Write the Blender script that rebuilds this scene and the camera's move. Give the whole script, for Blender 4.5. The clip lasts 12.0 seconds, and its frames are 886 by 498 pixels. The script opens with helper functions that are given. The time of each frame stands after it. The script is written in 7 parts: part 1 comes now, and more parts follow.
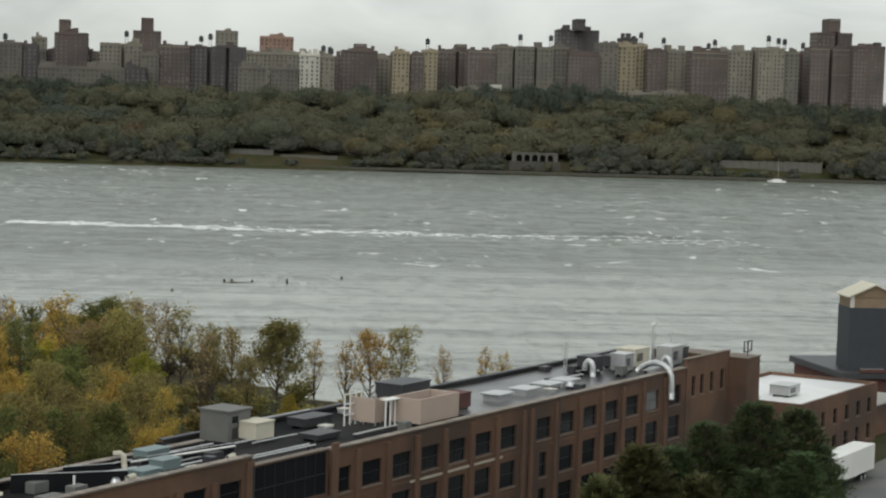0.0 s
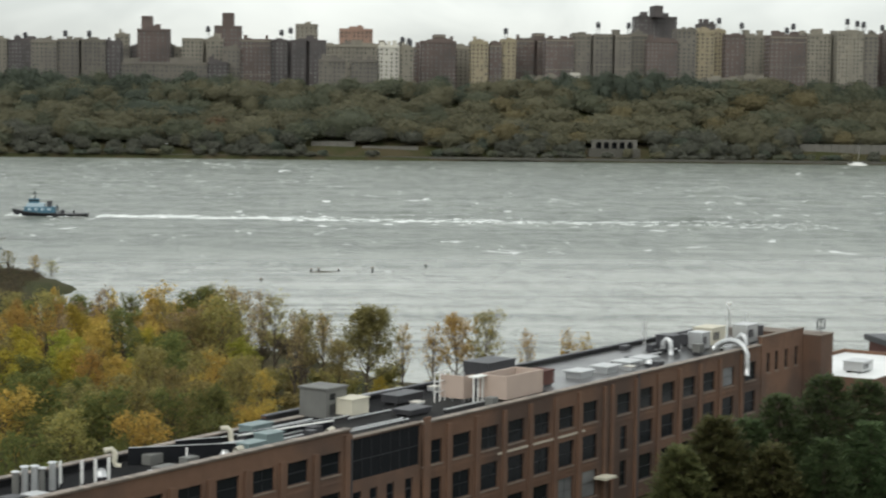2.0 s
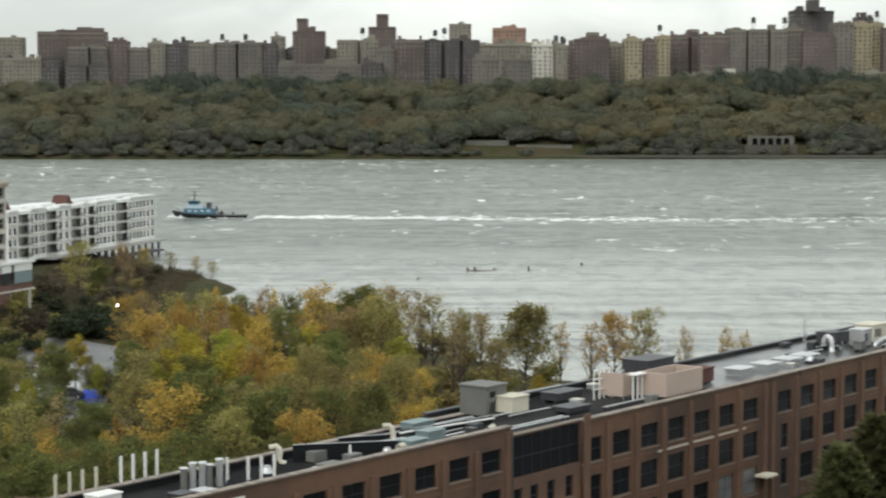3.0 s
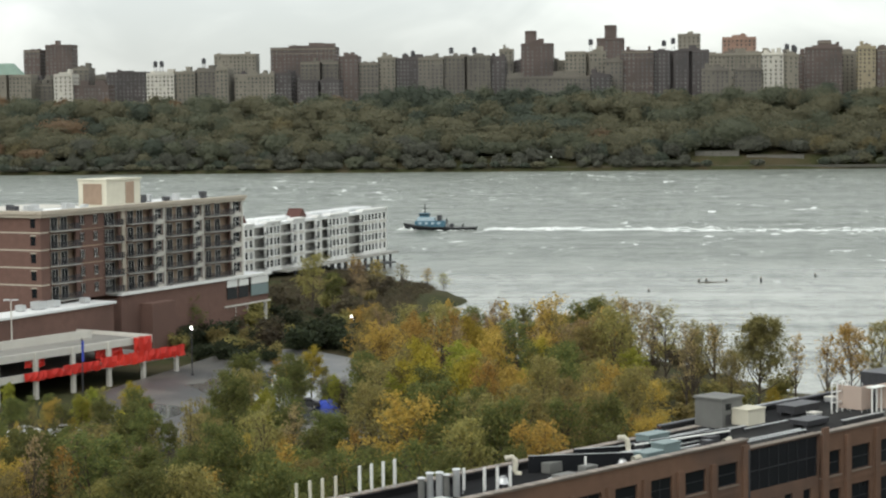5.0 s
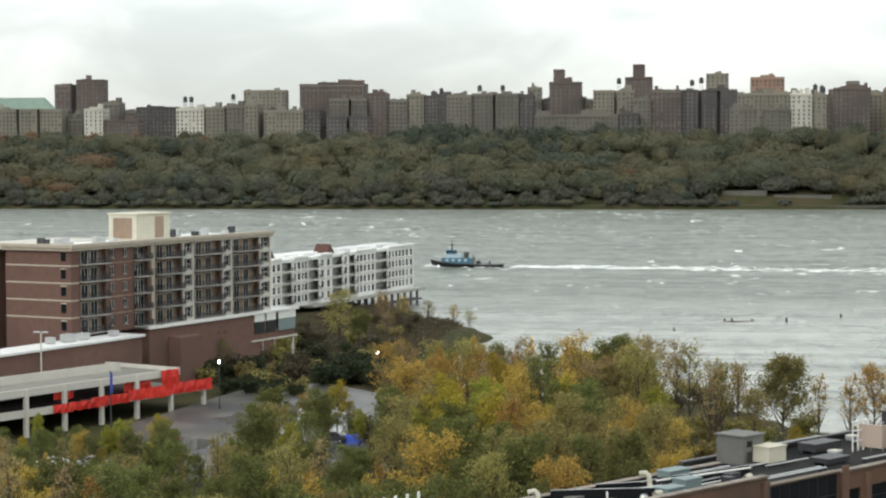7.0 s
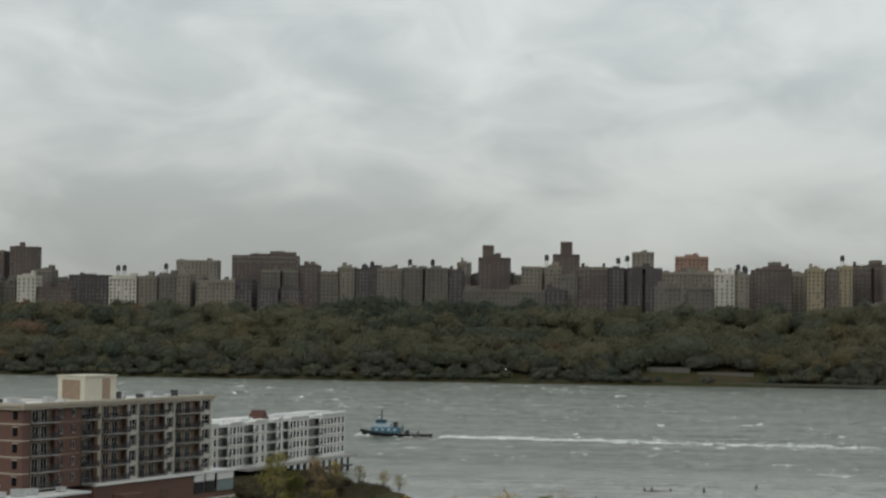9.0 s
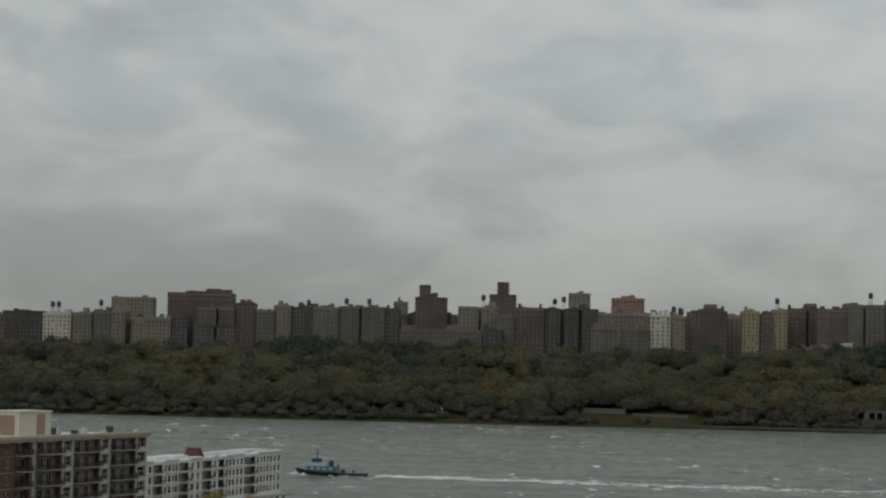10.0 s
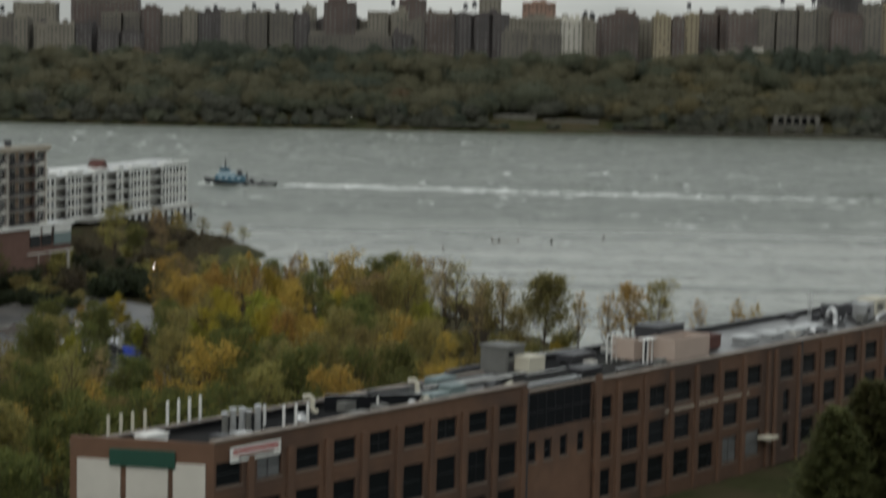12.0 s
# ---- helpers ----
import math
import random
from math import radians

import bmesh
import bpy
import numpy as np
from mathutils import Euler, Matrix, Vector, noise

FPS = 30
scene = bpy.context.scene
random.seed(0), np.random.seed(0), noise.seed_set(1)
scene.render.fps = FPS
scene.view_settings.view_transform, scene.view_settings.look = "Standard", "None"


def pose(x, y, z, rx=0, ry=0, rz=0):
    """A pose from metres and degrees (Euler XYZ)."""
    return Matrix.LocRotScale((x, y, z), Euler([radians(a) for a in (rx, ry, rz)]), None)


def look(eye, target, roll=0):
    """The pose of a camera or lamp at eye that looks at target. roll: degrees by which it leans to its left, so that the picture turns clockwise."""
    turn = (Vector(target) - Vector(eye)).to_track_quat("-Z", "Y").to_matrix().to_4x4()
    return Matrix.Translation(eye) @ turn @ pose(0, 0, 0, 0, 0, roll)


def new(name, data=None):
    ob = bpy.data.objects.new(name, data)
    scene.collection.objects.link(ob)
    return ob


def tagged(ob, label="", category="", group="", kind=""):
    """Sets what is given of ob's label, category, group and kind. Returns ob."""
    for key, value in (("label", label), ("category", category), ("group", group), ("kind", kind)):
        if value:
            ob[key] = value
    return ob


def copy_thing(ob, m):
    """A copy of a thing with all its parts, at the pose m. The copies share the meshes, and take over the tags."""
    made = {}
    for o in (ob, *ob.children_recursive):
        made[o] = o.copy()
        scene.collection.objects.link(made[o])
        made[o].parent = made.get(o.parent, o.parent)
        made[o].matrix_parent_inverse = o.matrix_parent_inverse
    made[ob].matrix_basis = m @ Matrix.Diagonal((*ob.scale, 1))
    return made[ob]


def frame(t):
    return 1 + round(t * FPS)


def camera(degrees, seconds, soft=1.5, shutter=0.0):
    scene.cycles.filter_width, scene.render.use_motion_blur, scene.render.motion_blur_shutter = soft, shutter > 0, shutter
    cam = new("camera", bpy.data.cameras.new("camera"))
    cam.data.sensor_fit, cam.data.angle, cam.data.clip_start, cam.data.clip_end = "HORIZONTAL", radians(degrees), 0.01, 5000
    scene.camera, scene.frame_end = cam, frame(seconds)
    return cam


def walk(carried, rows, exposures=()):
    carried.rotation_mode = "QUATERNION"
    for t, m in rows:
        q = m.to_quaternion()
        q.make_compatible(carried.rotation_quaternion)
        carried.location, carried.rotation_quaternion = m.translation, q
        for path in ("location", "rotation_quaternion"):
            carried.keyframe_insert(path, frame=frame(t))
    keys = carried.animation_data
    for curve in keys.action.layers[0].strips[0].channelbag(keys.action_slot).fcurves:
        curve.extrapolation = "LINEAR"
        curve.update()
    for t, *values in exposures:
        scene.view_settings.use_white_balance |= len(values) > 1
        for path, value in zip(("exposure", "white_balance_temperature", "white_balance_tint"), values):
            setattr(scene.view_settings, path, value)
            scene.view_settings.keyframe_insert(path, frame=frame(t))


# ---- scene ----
cam = camera(25.11, 12.0, soft=2.2, shutter=0.4)


def row(t, x, y, z, yaw, pitch, roll):
    m = Matrix.Translation((x, y, z)) @ Matrix.Rotation(radians(yaw), 4, "Z") @ Matrix.Rotation(radians(90 + pitch), 4, "X") @ Matrix.Rotation(radians(roll), 4, "Z")
    return t, m


walk(cam, [
    row(0.0, 1.80, 15.84, 43.45, -6.784, -3.963, 1.758),
    row(0.5, 1.80, 15.75, 43.45, -6.808, -3.977, 1.684),
    row(1.0, 1.10, 9.42, 43.64, -6.978, -4.134, 1.449),
    row(1.5, 0.65, 6.26, 43.75, -6.187, -4.239, 1.222),
    row(2.0, 0.44, 5.82, 43.76, -4.456, -4.324, 0.753),
    row(2.5, 0.19, 5.15, 43.79, -2.228, -4.386, 0.316),
    row(3.0, -0.00, 4.85, 43.80, 0.000, -4.386, 0.000),
    row(3.5, -0.17, 4.53, 43.81, 2.207, -4.398, -0.277),
    row(5.5, -0.53, 4.31, 43.85, 7.229, -3.803, -0.484),
    row(6.0, -0.53, 4.13, 43.87, 7.483, -3.601, -0.286),
    row(6.5, -0.49, 4.09, 43.85, 7.466, -3.389, -0.261),
    row(8.5, 1.63, -15.04, 44.24, 6.081, 0.399, 0.521),
    row(9.0, 1.10, -18.09, 43.42, 5.302, 2.075, 0.838),
    row(9.5, 0.60, -17.36, 43.17, 4.403, 3.144, 1.035),
    row(10.0, 0.42, -17.42, 43.14, 3.489, 3.255, 1.337),
    row(10.5, 0.36, -17.30, 43.27, 2.555, 2.607, 1.505),
    row(11.0, 0.47, -15.79, 43.76, 1.632, 1.346, 1.746),
    row(11.5, 0.17, -11.62, 44.31, 0.825, -0.755, 1.617),
    row(11.9, 0.11, -7.94, 44.32, 0.695, -4.089, 1.324),
    row(12.0, 0.10, -7.50, 44.36, 0.726, -5.192, 1.167),
], exposures=[(0.0, 0.05), (0.5, 0.28), (1.0, 0.21), (1.5, 0.19), (2.0, 0.44), (2.5, 0.52), (3.5, 0.52), (5.5, 0.58), (6.5, 0.62), (8.5, 0.05), (9.5, -0.76), (10.5, -0.90), (11.0, -0.66), (11.5, -0.52), (12.0, -0.34)])

# ---- world and light ----
world = bpy.data.worlds.new("sky")
scene.world = world
world.use_nodes = True
wn, wl = world.node_tree.nodes, world.node_tree.links
wn.clear()
SUN_EL, SUN_AZ = radians(42), radians(200)


def wnode(kind, **sets):
    n = wn.new(kind)
    for k, v in sets.items():
        n.inputs[k.replace("_", " ")].default_value = v
    return n


tc = wn.new("ShaderNodeTexCoord")
sep = wn.new("ShaderNodeSeparateXYZ")
wl.new(tc.outputs["Generated"], sep.inputs[0])


def wmath(op, a, b=0.0):
    n = wn.new("ShaderNodeMath")
    n.operation = op
    for i, v in enumerate((a, b)):
        if isinstance(v, (int, float)):
            n.inputs[i].default_value = v
        else:
            wl.new(v, n.inputs[i])
    return n.outputs[0]


cv = wn.new("ShaderNodeCombineXYZ")
wl.new(sep.outputs["X"], cv.inputs[0])
wl.new(sep.outputs["Y"], cv.inputs[1])
wl.new(wmath("MULTIPLY", sep.outputs["Z"], 2.3), cv.inputs[2])
big = wnode("ShaderNodeTexNoise", Scale=4.6, Detail=4.0, Roughness=0.5, Distortion=0.5)
small = wnode("ShaderNodeTexNoise", Scale=13.0, Detail=4.0, Roughness=0.5, Distortion=0.7)
for q in (big, small):
    wl.new(cv.outputs[0], q.inputs["Vector"])
lumps = wmath("ADD", wmath("MULTIPLY", big.outputs["Fac"], 0.58), wmath("MULTIPLY", small.outputs["Fac"], 0.42))
ramp = wn.new("ShaderNodeValToRGB")
ramp.color_ramp.interpolation = "EASE"
ramp.color_ramp.elements[0].position, ramp.color_ramp.elements[0].color = 0.345, (0.455, 0.480, 0.472, 1)
ramp.color_ramp.elements[1].position, ramp.color_ramp.elements[1].color = 0.66, (0.690, 0.714, 0.688, 1)
wl.new(lumps, ramp.inputs[0])
# an overcast sky is a little darker towards the horizon
lift = wn.new("ShaderNodeMapRange")
for key, v in (("From Min", 0.02), ("From Max", 0.13), ("To Min", 0.82), ("To Max", 1.28)):
    lift.inputs[key].default_value = v
wl.new(sep.outputs["Z"], lift.inputs["Value"])
sky = wn.new("ShaderNodeTexSky")
sky.sky_type, sky.sun_disc, sky.sun_elevation, sky.sun_rotation = "NISHITA", False, SUN_EL, SUN_AZ
bg_sky = wnode("ShaderNodeBackground", Strength=0.015)
wl.new(sky.outputs[0], bg_sky.inputs["Color"])
bg_cloud = wnode("ShaderNodeBackground")
wl.new(lift.outputs[0], bg_cloud.inputs["Strength"])
wl.new(ramp.outputs[0], bg_cloud.inputs["Color"])
both = wn.new("ShaderNodeAddShader")
wl.new(bg_sky.outputs[0], both.inputs[0])
wl.new(bg_cloud.outputs[0], both.inputs[1])
wout = wn.new("ShaderNodeOutputWorld")
wl.new(both.outputs[0], wout.inputs[0])

sun = new("sun", bpy.data.lights.new("sun", "SUN"))
sun.data.energy, sun.data.angle, sun.data.color = 0.85, radians(40), (1.0, 0.98, 0.91)
sun.matrix_world = look((0, 0, 300), (120, 330, 0))


# ---- materials ----
def material(name, colour, rough=0.8, vary=0.25, scale=1.0, bump=0.0, bump_scale=None, metal=0.0, second=None, tint=0.0, spec=0.4, stain=0.0):
    """A surface with grain, blotches, optional second colour in patches, and a tint for each object."""
    m = bpy.data.materials.new(name)
    m.use_nodes = True
    n, l = m.node_tree.nodes, m.node_tree.links
    b = n["Principled BSDF"]
    b.inputs["Roughness"].default_value, b.inputs["Metallic"].default_value = rough, metal
    b.inputs["Specular IOR Level"].default_value = spec
    co = n.new("ShaderNodeTexCoord")
    n1 = n.new("ShaderNodeTexNoise")
    n1.inputs["Scale"].default_value, n1.inputs["Detail"].default_value = scale, 6.0
    n2 = n.new("ShaderNodeTexNoise")
    n2.inputs["Scale"].default_value, n2.inputs["Detail"].default_value = scale * 0.11, 4.0
    for q in (n1, n2):
        l.new(co.outputs["Object"], q.inputs["Vector"])
    mix = n.new("ShaderNodeMixRGB")
    mix.inputs[1].default_value = (*[c * (1 - vary) for c in colour], 1)
    mix.inputs[2].default_value = (*[min(c * (1 + vary), 1) for c in colour], 1)
    l.new(n1.outputs["Fac"], mix.inputs[0])
    out = mix.outputs[0]
    if second:
        r = n.new("ShaderNodeValToRGB")
        r.color_ramp.elements[0].position, r.color_ramp.elements[1].position = 0.45, 0.6
        l.new(n2.outputs["Fac"], r.inputs[0])
        mx = n.new("ShaderNodeMixRGB")
        mx.inputs[2].default_value = (*second, 1)
        l.new(r.outputs[0], mx.inputs[0])
        l.new(out, mx.inputs[1])
        out = mx.outputs[0]
    hsv = n.new("ShaderNodeHueSaturation")
    add = n.new("ShaderNodeMath")
    add.operation = "MULTIPLY_ADD"
    add.inputs[1].default_value, add.inputs[2].default_value = 2 * max(tint, 0.12), 1 - max(tint, 0.12)
    if tint:
        oi = n.new("ShaderNodeObjectInfo")
        l.new(oi.outputs["Random"], add.inputs[0])
    else:
        l.new(n2.outputs["Fac"], add.inputs[0])
    l.new(add.outputs[0], hsv.inputs["Value"])
    l.new(out, hsv.inputs["Color"])
    l.new(hsv.outputs[0], b.inputs["Base Color"])
    if bump:
        n3 = n.new("ShaderNodeTexNoise")
        n3.inputs["Scale"].default_value, n3.inputs["Detail"].default_value = bump_scale or scale * 3, 5.0
        l.new(co.outputs["Object"], n3.inputs["Vector"])
        bp = n.new("ShaderNodeBump")
        bp.inputs["Strength"].default_value, bp.inputs["Distance"].default_value = min(bump, 1.0), 0.05
        l.new(n3.outputs["Fac"], bp.inputs["Height"])
        l.new(bp.outputs[0], b.inputs["Normal"])
    return m


def leaf_material(name, colour, warm):
    """Leaves whose colour differs from clump to clump and from tree to tree."""
    m = bpy.data.materials.new(name)
    m.use_nodes = True
    n, l = m.node_tree.nodes, m.node_tree.links
    b = n["Principled BSDF"]
    b.inputs["Roughness"].default_value, b.inputs["Specular IOR Level"].default_value = 0.65, 0.2
    g = n.new("ShaderNodeNewGeometry")
    r = n.new("ShaderNodeValToRGB")
    e = r.color_ramp.elements
    e[0].color, e[1].color = (*[c * 0.72 for c in colour], 1), (*warm, 1)
    mid = e.new(0.55)
    mid.color = (*colour, 1)
    l.new(g.outputs["Random Per Island"], r.inputs[0])
    oi = n.new("ShaderNodeObjectInfo")
    h = n.new("ShaderNodeHueSaturation")
    for out_name, lo, hi in (("Hue", 0.485, 0.515), ("Value", 0.8, 1.2)):
        ma = n.new("ShaderNodeMapRange")
        ma.inputs["To Min"].default_value, ma.inputs["To Max"].default_value = lo, hi
        l.new(oi.outputs["Random"], ma.inputs["Value"])
        l.new(ma.outputs[0], h.inputs[out_name])
    l.new(r.outputs[0], h.inputs["Color"])
    l.new(h.outputs[0], b.inputs["Base Color"])
    tr = n.new("ShaderNodeBsdfTranslucent")
    l.new(h.outputs[0], tr.inputs["Color"])
    mx = n.new("ShaderNodeMixShader")
    mx.inputs[0].default_value = 0.48
    l.new(b.outputs[0], mx.inputs[1])
    l.new(tr.outputs[0], mx.inputs[2])
    l.new(mx.outputs[0], n["Material Output"].inputs[0])
    return m


def brick_material(name, colour, second, scale=1.0):
    m = material(name, colour, 0.9, 0.22, 0.9, second=second, tint=0.08)
    n, l = m.node_tree.nodes, m.node_tree.links
    b = n["Principled BSDF"]
    co = n.new("ShaderNodeTexCoord")
    sp = n.new("ShaderNodeSeparateXYZ")
    l.new(co.outputs["Object"], sp.inputs[0])
    ad = n.new("ShaderNodeMath")
    l.new(sp.outputs[0], ad.inputs[0])
    l.new(sp.outputs[1], ad.inputs[1])
    cb = n.new("ShaderNodeCombineXYZ")
    l.new(ad.outputs[0], cb.inputs[0])
    l.new(sp.outputs[2], cb.inputs[1])
    br = n.new("ShaderNodeTexBrick")
    br.inputs["Scale"].default_value = 4.5 * scale
    br.inputs["Mortar Size"].default_value = 0.015
    l.new(cb.outputs[0], br.inputs["Vector"])
    bp = n.new("ShaderNodeBump")
    bp.inputs["Strength"].default_value, bp.inputs["Distance"].default_value = 0.6, 0.01
    l.new(br.outputs["Fac"], bp.inputs["Height"])
    bp.invert = True
    l.new(bp.outputs[0], b.inputs["Normal"])
    return m


BRICK = brick_material("factory_brick", (0.142, 0.080, 0.051), (0.084, 0.053, 0.039))
BRICK_RED = brick_material("red_brick", (0.148, 0.084, 0.066), (0.122, 0.070, 0.056))
BRICK_TAN = brick_material("tan_brick", (0.30, 0.215, 0.155), (0.26, 0.19, 0.14))
COPING = material("weathered_coping", (0.16, 0.13, 0.105), 0.8, 0.25, 0.8, 0.2)
STONE = material("cast_stone", (0.42, 0.37, 0.30), 0.85, 0.15, 0.8, 0.2)
CONCRETE = material("concrete", (0.36, 0.35, 0.32), 0.85, 0.2, 0.5, 0.3, second=(0.29, 0.28, 0.255))
CONCRETE_LIGHT = material("pale_concrete", (0.52, 0.50, 0.45), 0.85, 0.15, 0.5, 0.2)
TAR = material("roof_tar", (0.018, 0.018, 0.019), 0.85, 0.4, 0.7, 0.4, second=(0.038, 0.038, 0.037), spec=0.03)
ROOF_WET = material("wet_grey_roof", (0.11, 0.11, 0.11), 0.3, 0.4, 0.7, 0.3, second=(0.035, 0.035, 0.036))
ROOF_WHITE = material("white_membrane", (0.72, 0.73, 0.72), 0.5, 0.1, 0.4, 0.1, second=(0.55, 0.56, 0.56))
METAL = material("galvanised_steel", (0.55, 0.56, 0.56), 0.42, 0.12, 2.0, 0.1, metal=0.7)
METAL_DARK = material("dark_metal", (0.06, 0.06, 0.065), 0.5, 0.3, 2.0, metal=0.4)
BLACK = material("black_sheet", (0.013, 0.014, 0.016), 0.55, 0.3, 0.6, spec=0.05)
WHITE = material("white_paint", (0.74, 0.74, 0.71), 0.6, 0.08, 0.9, second=(0.66, 0.66, 0.63))
GREY_PAINT = material("grey_paint", (0.14, 0.14, 0.13), 0.65, 0.2, 0.8, second=(0.11, 0.11, 0.10))
CREAM = material("cream_paint", (0.55, 0.52, 0.42), 0.7, 0.12, 0.8)
PINK_PANEL = material("pink_beige_panel", (0.43, 0.34, 0.285), 0.75, 0.08, 0.6)
GREEN_PAINT = material("green_paint", (0.012, 0.06, 0.04), 0.6, 0.2, 0.8)
TEAL = material("teal_metal", (0.17, 0.225, 0.225), 0.5, 0.15, 0.9)
RED_SHEET = material("red_sheeting", (0.62, 0.03, 0.015), 0.55, 0.25, 0.7, 0.5, second=(0.48, 0.02, 0.012))
RUST = material("rusty_red", (0.095, 0.04, 0.032), 0.8, 0.3, 0.7)
WOOD = material("weathered_wood", (0.22, 0.16, 0.105), 0.85, 0.3, 1.2, 0.4)
TANK_DARK = material("tank_slate", (0.035, 0.042, 0.05), 0.6, 0.2, 0.8)
BARK = material("bark", (0.085, 0.068, 0.05), 0.95, 0.3, 3.0, 0.6)
BOAT_GREY = material("boat_grey", (0.36, 0.45, 0.50), 0.5, 0.2, 1.0)
BLUE = material("boat_blue", (0.055, 0.135, 0.185), 0.45, 0.15, 1.0)
BLUE_BRIGHT = material("tarp_blue", (0.02, 0.06, 0.45), 0.5, 0.2, 1.0)
HULL = material("black_hull", (0.015, 0.017, 0.02), 0.5, 0.3, 1.0)
RUBBER = material("black_rubber", (0.02, 0.02, 0.02), 0.85, 0.2, 2.0)
FOAM = material("foam", (0.78, 0.80, 0.78), 0.9, 0.12, 1.5, second=(0.55, 0.58, 0.56))
WHITECAP = material("thin_foam", (0.56, 0.58, 0.56), 0.9, 0.2, 1.5, second=(0.40, 0.42, 0.40))
RED_PAINT = material("red_paint", (0.35, 0.03, 0.03), 0.6, 0.1, 1.0)

GLASS = material("dark_window_glass", (0.012, 0.014, 0.016), 0.15, 0.3, 0.7, spec=0.14)
GLASS_PALE = material("curtained_window_glass", (0.16, 0.165, 0.17), 0.2, 0.45, 0.5, spec=0.5)

FAR = {}
for far_name, far_colour, far_second in (
        ("pale", (0.215, 0.198, 0.160), (0.175, 0.162, 0.134)), ("white", (0.50, 0.48, 0.42), (0.43, 0.41, 0.36)),
        ("brown", (0.116, 0.090, 0.080), (0.094, 0.077, 0.070)), ("grey", (0.148, 0.135, 0.114), (0.120, 0.110, 0.096)),
        ("dark", (0.090, 0.080, 0.078), (0.072, 0.066, 0.065)), ("pink", (0.30, 0.195, 0.148), (0.26, 0.172, 0.135)),
        ("tan", (0.285, 0.245, 0.165), (0.24, 0.208, 0.146))):
    FAR[far_name] = material("masonry_" + far_name, far_colour, 0.9, 0.12, 0.25, second=far_second, tint=0.1)
PALE, WHITE_BLOCK, BROWN, GREY, DARK, PINK, TAN = [FAR[k] for k in ("pale", "white", "brown", "grey", "dark", "pink", "tan")]
FAR_GLASS = material("far_window", (0.060, 0.058, 0.055), 0.35, 0.6, 0.2)
FAR_GLASS_SOFT = material("far_dull_window", (0.075, 0.073, 0.068), 0.35, 0.6, 0.15, second=(0.045, 0.044, 0.042))
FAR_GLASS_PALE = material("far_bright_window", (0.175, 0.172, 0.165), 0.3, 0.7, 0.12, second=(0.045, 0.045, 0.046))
COPPER = material("green_copper", (0.20, 0.28, 0.23), 0.8, 0.15, 0.3)

GRASS = material("rough_grass", (0.042, 0.045, 0.019), 0.95, 0.5, 0.6, 0.6, second=(0.06, 0.05, 0.028), spec=0.08)
DECK = material("wet_concrete_deck", (0.22, 0.21, 0.19), 0.6, 0.25, 0.3, 0.2, second=(0.15, 0.145, 0.135))
SEAWALL = material("dark_stone", (0.075, 0.072, 0.06), 0.9, 0.35, 0.4, 0.4)
PARK_STONE = material("park_stone", (0.125, 0.12, 0.104), 0.9, 0.25, 0.3, 0.3)
# second colour: paler patches that paint the wet sheen onto the asphalt
ASPHALT = material("wet_asphalt", (0.045, 0.045, 0.046), 0.4, 0.5, 0.8, 0.5, second=(0.105, 0.098, 0.088))


